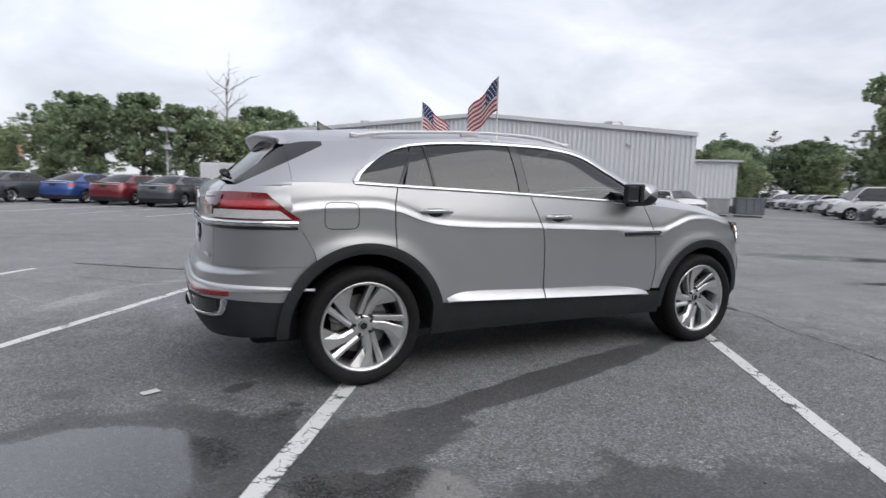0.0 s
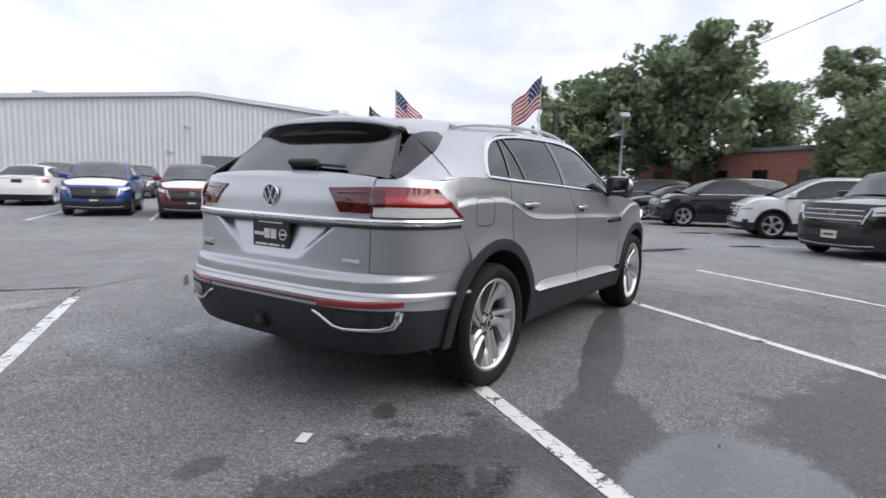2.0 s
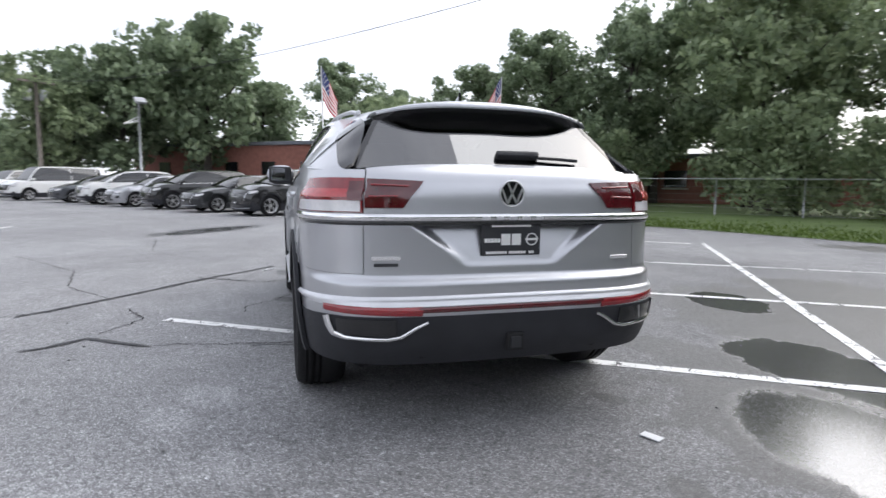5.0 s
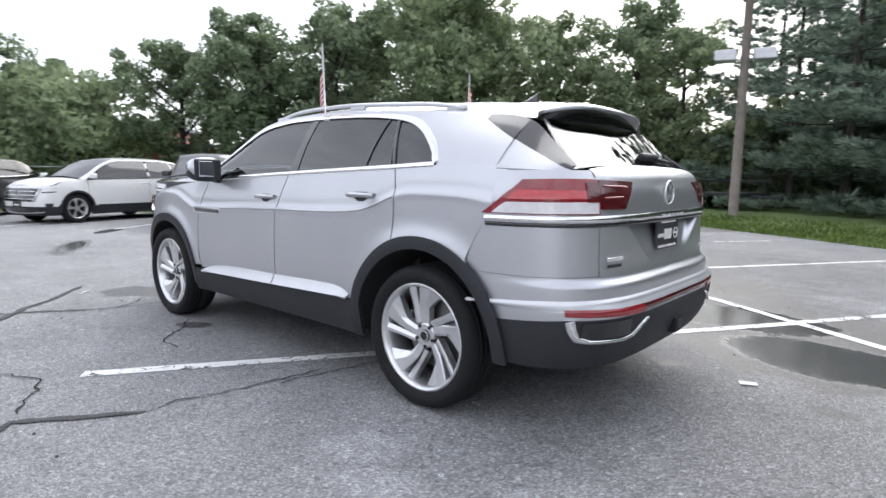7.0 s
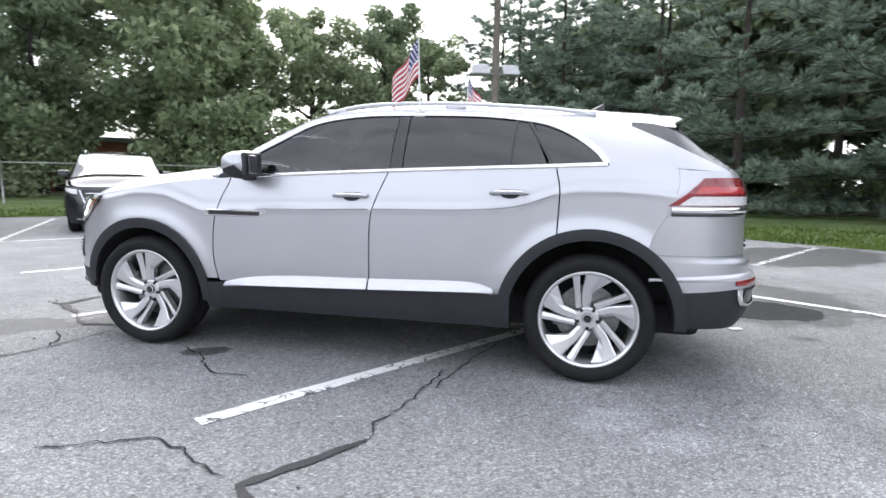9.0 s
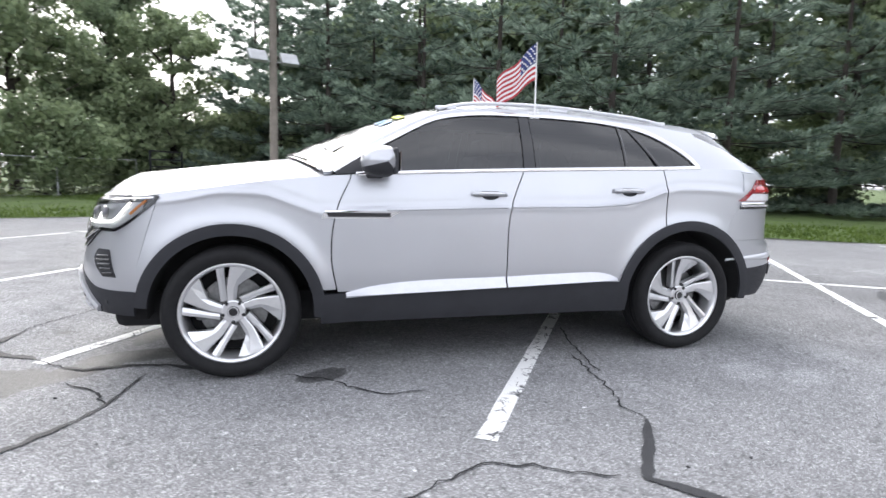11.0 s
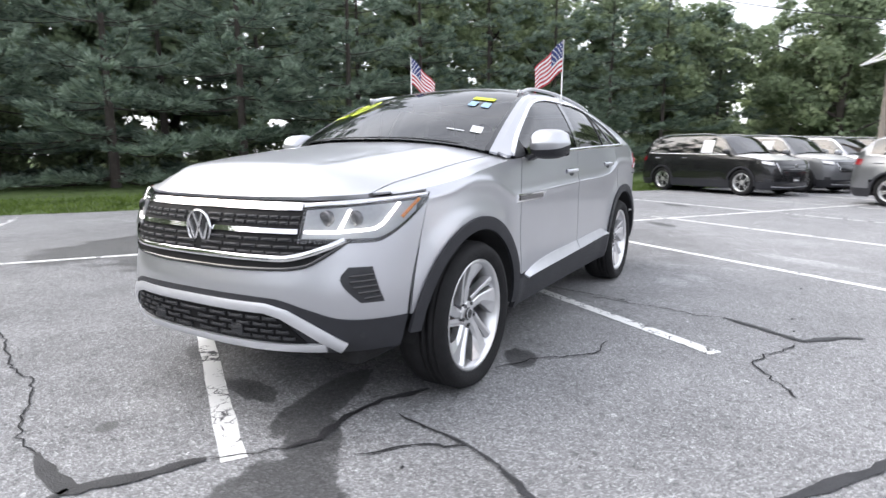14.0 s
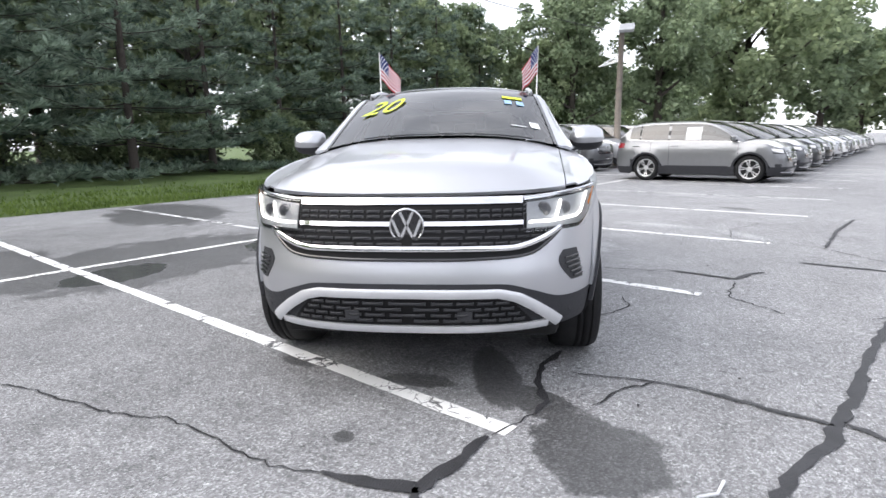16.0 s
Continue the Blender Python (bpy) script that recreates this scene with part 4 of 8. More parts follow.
def build_wheel(name, parent, r=0.378, rim=0.285, half=0.128, spokes=5, style="twin", face=ALLOY, pocket=ALLOY_DARK):
    """A wheel at the origin that faces +y."""
    v, f = revolve([(rim, 0.100), (rim + 0.004, 0.112), (rim - 0.006, 0.116), (rim - 0.020, 0.100), (rim - 0.030, 0.02), (rim - 0.03, -0.11), (rim - 0.004, -0.115)], 56)
    wheel = link_mesh(name, v, f, face, parent, "", True)
    v, f = tyre_mesh(r, rim, half)
    link_mesh("tyre", v, f, RUBBER, wheel, "black rubber tyre", True)
    part("brake_disc", cyl_bm(rim * 0.66, 0.012, 32, (0, -0.02, 0), "Y"), STEEL, wheel)
    part("wheel_back", cyl_bm(rim - 0.028, 0.01, 32, (0, -0.075, 0), "Y"), UNDER, wheel)
    part("caliper", box_bm((0.07, 0.06, 0.17), (rim * 0.6, -0.01, 0.03), 0.015), STEEL, wheel)

    def y_at(q):
        return 0.060 + 0.034 * q**1.5

    bm_hub = cyl_bm(rim * 0.235, 0.05, 30, (0, 0.04, 0), "Y", bevel=0.008)
    part("hub", bm_hub, face, wheel)
    def blade(name, stations, turn, drop=0.05):
        """A cast blade through stations (left edge, ridge, right edge), in parts of the rim's radius as seen from outside."""
        c, s = math.cos(turn), math.sin(turn)

        def at(p, dy):
            q = math.hypot(*p)
            return (-(p[0] * c - p[1] * s) * rim, y_at(min(1, max(0, (q - 0.2) / 0.75))) + dy, (p[0] * s + p[1] * c) * rim)

        rows = [[at(l, -drop), at(l, -0.003), at((l[0] * 0.85 + m[0] * 0.15, l[1] * 0.85 + m[1] * 0.15), 0.0), at(m, 0.001), at(r, -0.012), at(r, -drop)] for l, m, r in stations]
        sheet(name, rows, face, wheel, 0.0, out=(0, 1, 0), smooth=False)

    for k in range(spokes):
        base = math.radians(90 + 360 / spokes * k)
        turn = math.radians(360 / spokes * k)
        if style == "twin":
            blade("spoke", [((-0.235, 0.20), (-0.17, 0.215), (-0.105, 0.23)), ((-0.265, 0.56), (-0.205, 0.56), (-0.145, 0.56)), ((-0.305, 0.90), (-0.235, 0.92), (-0.155, 0.935))], turn)
            blade("spoke", [((-0.10, 0.20), (0.0, 0.22), (0.055, 0.22)), ((-0.115, 0.47), (0.02, 0.50), (0.095, 0.52)), ((-0.085, 0.66), (0.09, 0.66), (0.215, 0.62)), ((-0.035, 0.94), (0.27, 0.895), (0.475, 0.79))], turn)
            web = [[(-(x * math.cos(turn) - z * math.sin(turn)) * rim, 0.022, (x * math.sin(turn) + z * math.cos(turn)) * rim) for x, z in row] for row in (((-0.16, 0.2), (-0.04, 0.2)), ((-0.18, 0.45), (-0.06, 0.45)), ((-0.2, 0.66), (-0.06, 0.66)))]
            sheet("spoke_web", web, pocket, wheel, 0.01, out=(0, 1, 0))
        else:
            blade("spoke", [((-0.12, 0.2), (0, 0.2), (0.12, 0.2)), ((-0.09, 0.94), (0, 0.95), (0.09, 0.94))], turn)
        b = base + math.pi / spokes
        part("wheel_bolt", cyl_bm(0.010, 0.03, 10, (rim * 0.205 * math.cos(b), 0.058, rim * 0.205 * math.sin(b)), "Y"), GLOSS_BLACK, wheel)
    v, f = revolve([(rim * 0.105, 0.074), (rim * 0.105, 0.077), (rim * 0.085, 0.077), (rim * 0.085, 0.074)], 24)
    link_mesh("cap_ring", v, f, ALLOY, wheel)
    cap = part("centre_cap", cyl_bm(rim * 0.115, 0.012, 24, (0, 0.068, 0), "Y", bevel=0.003), GLOSS_BLACK, wheel, "black centre cap with a silver ring")
    return wheel


def emblem(parent, m, r, material, backing=None):
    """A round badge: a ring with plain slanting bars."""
    v, f = revolve([(r, 0.0), (r, 0.006), (r * 0.95, 0.010), (r * 0.88, 0.006), (r * 0.88, 0.0)], 36)
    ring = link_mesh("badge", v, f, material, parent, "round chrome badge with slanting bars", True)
    ring.matrix_basis = m
    if backing:
        part("badge_backing", cyl_bm(r * 0.92, 0.004, 30, (0, 0.001, 0), "Y"), backing, ring)
    for x0, z0, x1, z1 in ((-0.36, 0.78, -0.02, 0.05), (0.36, 0.78, 0.02, 0.05), (-0.80, 0.36, -0.36, -0.72), (0.80, 0.36, 0.36, -0.72), (-0.36, -0.72, -0.02, -0.02), (0.36, -0.72, 0.02, -0.02)):
        d = Vector((x1 - x0, 0, z1 - z0)) * r
        turn = pose(0, 0, 0, 0, -math.degrees(math.atan2(d.z, d.x)), 0)
        part("badge_bar", box_bm((d.length, 0.006, r * 0.15), ((x0 + x1) / 2 * r, 0.004, (z0 + z1) / 2 * r), 0.0, 1, turn), material, ring)
    return ring


# ======== the silver SUV ========
SUV = Shell(
    wide=[(0.22, 0.88), (0.32, 0.925), (0.50, 0.955), (0.62, 0.962), (0.90, 0.960), (0.960, 0.959), (0.980, 0.962), (0.992, 0.960), (1.006, 0.951), (1.06, 0.940), (1.18, 0.915), (1.30, 0.890)],
    front=[(0.28, 2.29), (0.36, 2.37), (0.48, 2.405), (0.60, 2.41), (0.72, 2.385), (0.86, 2.345), (0.99, 2.285), (1.08, 2.205)],
    rear=[(0.30, -2.36), (0.42, -2.44), (0.56, -2.475), (0.625, -2.482), (0.655, -2.452), (0.730, -2.446), (0.762, -2.412), (0.90, -2.403), (1.06, -2.396), (1.18, -2.372), (1.25, -2.325), (1.28, -2.272)],
    belt=[(-2.3, 1.250), (-1.7, 1.272), (-1.26, 1.257), (-0.31, 1.222), (0.57, 1.181), (0.95, 1.160), (1.30, 1.125), (1.70, 1.065), (2.0, 1.025), (2.4, 0.99)],
    edge_z=[(-2.25, 1.26), (-2.10, 1.37), (-1.93, 1.495), (-1.6, 1.54), (-1.1, 1.580), (-0.4, 1.617), (0.05, 1.605), (0.30, 1.560), (0.57, 1.435), (0.80, 1.312), (1.0, 1.195)],
    edge_y=[(-2.25, 0.735), (-2.10, 0.672), (-1.93, 0.630), (-1.6, 0.652), (-1.1, 0.678), (-0.4, 0.690), (0.05, 0.698), (0.30, 0.722), (0.57, 0.762), (0.80, 0.80), (1.0, 0.835)],
    roof=[(-2.25, 1.28), (-2.0, 1.595), (-1.6, 1.648), (-1.1, 1.682), (-0.45, 1.700), (0.0, 1.685), (0.22, 1.650), (0.5, 1.552), (0.8, 1.405), (1.0, 1.285)],
)
SUV.n_ref, SUV.n_r = 3.0, 4.3
SUV.crease = curve([(-2.2, 1.06), (-1.75, 1.125), (-1.45, 1.13), (-1.28, 1.105), (-1.14, 1.055), (-1.0, 1.022), (-0.15, 0.992), (0.57, 0.970), (1.0, 0.955), (1.12, 0.99), (1.32, 1.055), (1.5, 1.062), (1.75, 1.02), (2.2, 0.97)])
DLO = curve([(-1.565, 1.272), (-1.535, 1.318), (-1.44, 1.405), (-1.31, 1.486), (-1.10, 1.546), (-0.25, 1.584), (0.06, 1.571), (0.30, 1.525), (0.55, 1.402), (0.75, 1.295), (0.94, 1.182)])
DOOR_F = curve([(0.43, 0.895), (0.50, 0.912), (0.70, 0.944), (0.85, 0.936), (1.0, 0.90), (1.148, 0.83)])
DOOR_M = curve([(0.40, -0.146), (0.82, -0.147), (0.99, -0.167), (1.23, -0.262)])
DOOR_R = curve([(0.50, -1.285), (0.90, -1.291), (1.11, -1.298), (1.26, -1.272)])


def slant(x):
    """The lower edge of the black panel on the rear pillar."""
    return 1.505 - (-1.70 - x) * 0.49


def silver_suv():
    sh = SUV
    car = empty("suv")
    tagged(car, "silver mid-size coupe-roofed SUV parked across a white stall line", "suv")
    for g in (1, -1):
        out = (0, g, 0)
        S, G = sh.on_side(g), sh.on_green(g)
        low, belt = sh.low, sh.zb

        def shift(c, d):
            return lambda q: c(q) + d

        seam_f = curve([(0.42, 1.995), (0.60, 1.985), (0.80, 1.93), (1.02, 1.86), (1.1, 1.84)])
        seam_r = curve([(0.55, -1.905), (0.80, -1.80), (1.04, -1.915), (1.27, -2.02)])
        sheet("front_fender", patch(S, shift(DOOR_F, 0.004), seam_f, low, belt, 48, 36, 0, out), SILVER, car, 0.02, out)
        fd = sheet("front_door", patch(S, DOOR_M, shift(DOOR_F, -0.004), 0.485, belt, 26, 44, 0, out), SILVER, car, 0.02, out)
        rd = sheet("rear_door", patch(S, DOOR_R, shift(DOOR_M, -0.008), lambda x: np.maximum(low(x), 0.485), belt, 36, 44, 0, out), SILVER, car, 0.02, out)
        sheet("rear_quarter", patch(S, lambda z: np.maximum(seam_r(z), -1.99), shift(DOOR_R, -0.008), low, belt, 34, 34, 0, out), SILVER, car, 0.02, out)
        # dark inner shell behind the panel gaps
        sheet("inner_shell", patch(S, -1.9, 1.9, low, lambda x: sh.zb(x) - 0.01, 60, 8, -0.03, out), UNDER, car, 0, out)
        # rocker: bright moulding over black sill
        sheet("sill_cladding", patch(S, -1.03, 1.0, 0.30, lambda x: 0.490 - 0.016 * (x + 0.15), 40, 6, 0.014, out), CLAD, car, 0.03, out)
        for a, b in ((-0.935, -0.152), (-0.140, 0.86)):
            hi = curve([(-0.95, 0.525), (-0.86, 0.556), (-0.76, 0.568), (-0.15, 0.553), (0.60, 0.528), (0.72, 0.512), (0.88, 0.475)])
            lo = curve([(-0.95, 0.515), (-0.15, 0.490), (0.88, 0.462)])
            P0 = patch(S, a, b, lo, hi, 26, 5, 0.006, out)
            P0[..., 1] += g * 0.034 * (1 - np.linspace(0, 1, 5))[None, :] ** 1.3
            sheet("rocker_moulding", P0, SATIN, fd if a > -0.2 else rd, 0.01, out, "satin silver rocker moulding")
        for a, b, door in ((-0.140, 0.62, fd), (-1.285, -0.180, rd)):
            sheet("door_crease", strip(S, [(x, float(sh.crease(x)) - 0.003) for x in np.linspace(a, b, 24)], 0.016, -0.001, out, 1, 0.0075, 5), SILVER, door, 0, out)
        # arches
        for k, xw in enumerate(sh.wheels):
            a0, a1 = ((5, 184), (-6, 183))[k]
            ri, ro_ = ((0.448, 0.514), (0.472, 0.540))[k]
            sheet("arch_cladding", arch_ring(sh, xw, g, ri, ro_, a0, a1, 0.014), CLAD, car, 0.02, out)
            sheet("wheel_well", wheel_well(sh, xw, g, ri + 0.001), UNDER, car, 0, None)
        # greenhouse
        ins = 0.014
        under_roof = lambda x: np.maximum(np.where(x < -1.56, sh.zb(x), DLO(x)), sh.zb(x))
        sheet("roof_side", patch(G, -1.70, 0.985, under_roof, sh.ze, 64, 8, 0, out), SILVER, car, 0.02, out)
        sheet("roof_side", patch(G, -1.93, -1.70, under_roof, lambda x: np.minimum(slant(x), sh.ze(x)), 10, 8, 0, out), SILVER, car, 0.02, out)
        sheet("pillar_glass", patch(G, -1.93, -1.70, lambda x: np.minimum(slant(x), sh.ze(x)), sh.ze, 10, 5, 0, out), GLOSS_BLACK, car, 0.01, out, "gloss black rear pillar panel")
        pil_b0, pil_b1 = curve([(1.2, -0.262), (1.6, -0.282)]), curve([(1.2, -0.345), (1.6, -0.352)])
        pil_c = curve([(1.2, -1.262), (1.6, -1.09)])
        hi = lambda x: DLO(x) - ins
        lo = lambda x: np.minimum(sh.zb(x) + 0.010, DLO(x) - ins - 0.002)
        sheet("side_window", patch(G, shift(pil_b0, 0.004), 0.905, lo, hi, 34, 8, -0.006, out), GLASS_FRONT, fd, 0, out, "tinted front door glass")
        sheet("pillar_cover", patch(G, shift(pil_b1, 0.002), shift(pil_b0, -0.002), lo, hi, 4, 8, -0.002, out), GLOSS_BLACK, car, 0.01, out)
        sheet("side_window", patch(G, lambda z: pil_c(z) + 0.008, shift(pil_b1, -0.004), lo, hi, 24, 8, -0.006, out), GLASS_DARK, rd, 0, out, "dark privacy glass")
        sheet("quarter_window", patch(G, -1.545, lambda z: pil_c(z) - 0.008, lo, hi, 16, 8, -0.006, out), GLASS_DARK, car, 0, out, "dark privacy glass")
        sheet("window_divider", strip(G, [(-1.005, 1.25), (-1.025, 1.545)], 0.016, 0.0, out, 6), GLOSS_BLACK, rd, 0.008, out)
        sheet("window_divider", strip(G, [(-1.262, 1.262), (-1.102, 1.535)], 0.018, 0.0, out, 6), GLOSS_BLACK, rd, 0.008, out)
        # bright frame round the side glass
        xs = np.linspace(0.93, -1.56, 60)
        top = [(x, float(DLO(x))) for x in xs]
        sheet("window_trim", strip(G, top, np.interp(-xs, [0.9, 1.3], [0.022, 0.034]), 0.004, out), CHROME, car, 0.008, out, "bright chrome window trim")
        xs = np.linspace(0.80, -1.56, 40)
        sheet("belt_trim", strip(G, [(x, float(sh.zb(x)) + 0.004) for x in xs], 0.020, 0.006, out), CHROME, car, 0.008, out, "bright chrome belt trim")
        sheet("mirror_sail", patch(G, 0.755, 0.915, lambda x: np.minimum(sh.zb(x) + 0.006, DLO(x) - 0.012), lambda x: DLO(x) - 0.010, 5, 5, 0.002, out), PLASTIC, fd, 0.01, out)
        # roof rail: a slim bar standing on two feet
        rail = []
        for q in np.linspace(0, 1, 30):
            x = 0.24 - 1.72 * q
            y, z = sh.top(np.array(x), np.array(0.90))
            lift = 0.022 * min(1, 6.5 * q, 6.5 * (1 - q)) ** 0.6 + 0.004
            rail.append((x, g * float(y), float(z) + lift))
        tube_part("roof_rail", rail, 0.016, SATIN, car, 8, label="satin silver roof rail", squash=0.8)
        for q in (0.03, 0.5, 0.97):
            x = 0.24 - 1.72 * q
            y, z = sh.top(np.array(x), np.array(0.90))
            part("rail_foot", box_bm((0.14, 0.024, 0.03), (x, g * float(y), float(z) + 0.008), 0.008), SATIN, car)
        # handles
        for x, z in ((-0.024, 1.069), (-1.011, 1.105)):
            y = float(sh.side(np.array(x), np.array(z)))
            hp = [(x + 0.108 * s, g * (y + 0.034 - 0.030 * abs(s) ** 3), z + 0.003 * (1 - s * s)) for s in np.linspace(-1, 1, 15)]
            handle = tube_part("door_handle", hp, 0.017, SILVER, fd if x > -0.5 else rd, 10, squash=0.85)
            cup = patch(S, x - 0.062, x + 0.050, lambda q: z - 0.036 * np.sqrt(np.maximum(0, 1 - ((q - x + 0.006) / 0.062) ** 2)), z + 0.018, 12, 5, 0.0015, out)
            sheet("handle_cup", cup, PLASTIC, handle, 0, out)
            tube_part("handle_strip", [(p[0], p[1] + g * 0.013, p[2] + 0.004) for p in hp[2:-2]], 0.006, CHROME, handle, 6)
        # fender vent trim
        sheet("vent_trim", patch(S, lambda z: 0.545 + (0.956 - z) * 1.6, lambda z: 1.02 - (z - 0.925) * 0.6 - 0.02, 0.916, 0.960, 20, 4, 0.005, out), CHROME, fd, 0.008, out, "chrome wing vent trim")
        sheet("vent_inset", patch(S, 0.600, 0.965, 0.925, 0.951, 14, 3, 0.010, out), GLOSS_BLACK, fd, 0.004, out)
        # fuel flap outline on the right rear quarter
        if g < 0:
            cx, cz = -1.645, 1.075
            ring = []
            for w in np.linspace(0, 2 * math.pi, 40):
                c, s = math.cos(w), math.sin(w)
                ring.append((cx + 0.105 * math.copysign(abs(c) ** 0.4, c), cz + 0.080 * math.copysign(abs(s) ** 0.4, s)))
            sheet("fuel_flap_gap", strip(S, ring, 0.005, 0.001, out, 1, 0.0005), UNDER, car, 0, out)
        # door mirrors
        mx, mz = 0.63, 1.245
        rows = []
        for q in np.linspace(0, 1, 12):
            yy = 0.905 + 0.245 * q
            sc = max(0.0, 1 - (2 * abs(q - 0.5)) ** 3.2) ** 0.5
            ring = []
            for w in np.linspace(0, 2 * math.pi, 21):
                c, s = math.cos(w), math.sin(w)
                ring.append((mx + 0.02 + (0.135 if c > 0 else 0.062) * math.copysign(abs(c) ** 0.75, c) * (0.04 + 0.96 * sc), g * yy, mz + 0.006 + 0.092 * math.copysign(abs(s) ** 0.8, s) * (0.03 + 0.97 * sc) * (1.0 - 0.12 * q)))
            rows.append(ring)
        rows = np.array(rows)
        mirror = sheet("door_mirror", rows, SILVER, fd, 0, None, "silver door mirror on a black foot")
        sheet("mirror_skirt", rows[:, 12:20] + np.array((0, 0, -0.005)), PLASTIC, mirror, 0.006, (0, 0, -1))
        part("mirror_glass", box_bm((0.006, 0.160, 0.112), (mx - 0.047, g * 1.028, mz + 0.006), 0.002, 1, pose(0, 0, 0, 0, 0, g * 7)), MIRROR, mirror)
        part("mirror_cap", box_bm((0.034, 0.200, 0.148), (mx - 0.028, g * 1.028, mz + 0.006), 0.016, 3), PLASTIC, mirror)
        part("mirror_foot", box_bm((0.10, 0.13, 0.03), (mx + 0.06, g * 0.925, mz - 0.075), 0.012, 2, pose(0, 0, 0, g * 25, 0, 0)), PLASTIC, mirror)

    # ---- top: roof, windscreen, bonnet, tailgate glass ----
    SS, XX = np.meshgrid(np.linspace(-1, 1, 25), np.linspace(-1.93, 0.16, 34), indexing="ij")

    def top(X, S, bow=0.0):
        y, z = sh.top(X, S)
        return np.stack([X + bow * (1 - S**2), y, z], -1)

    sheet("roof", top(XX, SS), SILVER, car, 0.02, (0, 0, 1))
    x0, s0 = np.meshgrid(np.linspace(0.16, 1.0, 22), np.linspace(-0.95, 0.95, 25), indexing="ij")
    bow = 0.20 * np.clip((x0 - 0.16) / 0.84, 0, 1)
    ws = sheet("windscreen", top(x0, s0, bow) + np.array((0.0, 0, -0.004)), GLASS_WS, car, 0, (0.5, 0, 1), "laminated windscreen with price and inspection stickers")
    for g in (1, -1):
        x1, s1 = np.meshgrid(np.linspace(0.16, 1.0, 22), np.linspace(0.95 * g, 1.0 * g, 4), indexing="ij")
        sheet("windscreen_pillar", top(x1, s1, 0.20 * np.clip((x1 - 0.16) / 0.84, 0, 1)), SILVER, car, 0.015, (0, 0, 1))
        sheet("windscreen_edge", top(x1[:, :2] , np.stack([s1[:, 0] - g * 0.030, s1[:, 0]], 1), 0.20 * np.clip((x1[:, :2] - 0.16) / 0.84, 0, 1)) + np.array((0, 0, 0.001)), GLOSS_BLACK, car, 0, (0, 0, 1))
    # cowl
    sheet("cowl", [[(1.0 + 0.20 * (1 - s * s) + d, s * 0.82, 1.195 + 0.085 * (1 - abs(s) ** 2.6) - 0.35 * d - 0.026) for d in (-0.03, 0.0, 0.015, 0.03)] for s in np.linspace(-1, 1, 25)], PLASTIC, car, 0.01, (0, 0, 1))
    for y0, y1 in ((0.62, 0.05), (0.05, -0.5)):
        wp = [(1.0 + 0.2 * (1 - (y / 0.83) ** 2) - 0.02, y, 1.20 + 0.085 * (1 - abs(y / 0.83) ** 2.6) + 0.006) for y in np.linspace(y0, y1, 8)]
        tube_part("front_wiper", wp, 0.005, PLASTIC, car, 6)

    # bonnet with two raised folds
    def bonnet(S, A):
        ymax = 0.855 - 0.055 * A
        y = S * ymax
        xc = 0.985 + 0.20 * (1 - S**2)
        q = np.clip(np.abs(S * 0.86), 0, 0.999)
        xn = 1.45 + (2.280 - 1.45) * (1 - q**2.8) ** (1 / 2.8)
        x = xc + (xn - xc) * A
        edge = sh.zb(x) + 0.008
        mid = 1.222 + 0.042 * np.clip(1 - A, 0, 1.1) ** 2 - 0.045 * A - 0.055 * np.clip(A, 0, 2) ** 2.2 - 0.128 * np.clip((A - 0.80) / 0.2, 0, 1) ** 2
        z = edge + (np.maximum(mid, edge) - edge) * (1 - np.abs(S) ** 3.2)
        z = z + 0.010 * np.exp(-(((np.abs(S) - 0.66 + 0.10 * A) / 0.05) ** 2)) * np.sin(math.pi * np.clip(A, 0, 1)) ** 0.5
        return np.stack([x, y, z], -1)

    s3, a3 = np.meshgrid(np.linspace(-0.93, 0.93, 45), np.linspace(0, 1, 30), indexing="ij")
    sheet("bonnet", bonnet(s3, a3), SILVER, car, 0.02, (0, 0, 1))
    for g in (1, -1):
        s4, a4 = np.meshgrid(np.linspace(0.937, 1.10, 8) * g, np.linspace(-0.06, 0.985, 30), indexing="ij")
        P = bonnet(np.clip(s4, -1, 1), a4)
        over = np.clip(np.abs(s4) - 1, 0, 1)[..., None] / 0.10
        tgt = np.stack([P[..., 0], g * sh.side(P[..., 0], sh.zb(P[..., 0]) - 0.004), sh.zb(P[..., 0]) - 0.004], -1)
        P = P * (1 - over) + tgt * over
        sheet("fender_top", P, SILVER, car, 0.01, (0, 0, 1))
    # ---- nose ----
    F = sh.on_front
    fo = (1, 0, 0)
    nose_seam = curve([(0.42, 2.0), (0.60, 1.988), (0.80, 1.933), (1.02, 1.863), (1.1, 1.843)])
    pm = lambda z: np.vectorize(lambda q: sh.pfx(float(nose_seam(q)), q))(z)
    paint_low = curve([(-0.80, 0.500), (-0.60, 0.496), (-0.45, 0.506), (-0.33, 0.552), (-0.22, 0.590), (0.0, 0.596), (0.22, 0.590), (0.33, 0.552), (0.45, 0.506), (0.60, 0.496), (0.80, 0.500)])
    nose_top = lambda p: 0.985 + 0.02 * np.abs(p) ** 2
    bumper = sheet("front_bumper", patch(F, lambda z: -pm(z), pm, paint_low, nose_top, 64, 20, 0, fo), SILVER, car, 0.02, fo)
    arch_f = lambda z: np.vectorize(lambda q: sh.pfx(1.489 + math.sqrt(max(0.0, 0.52**2 - (q - 0.372) ** 2)), q))(z)
    sheet("front_valance", patch(F, lambda z: -arch_f(z), arch_f, lambda p: 0.352 + 0.01 * np.abs(p), lambda p: paint_low(p) + 0.004, 60, 8, 0.004, fo), CLAD, bumper, 0.02, fo)
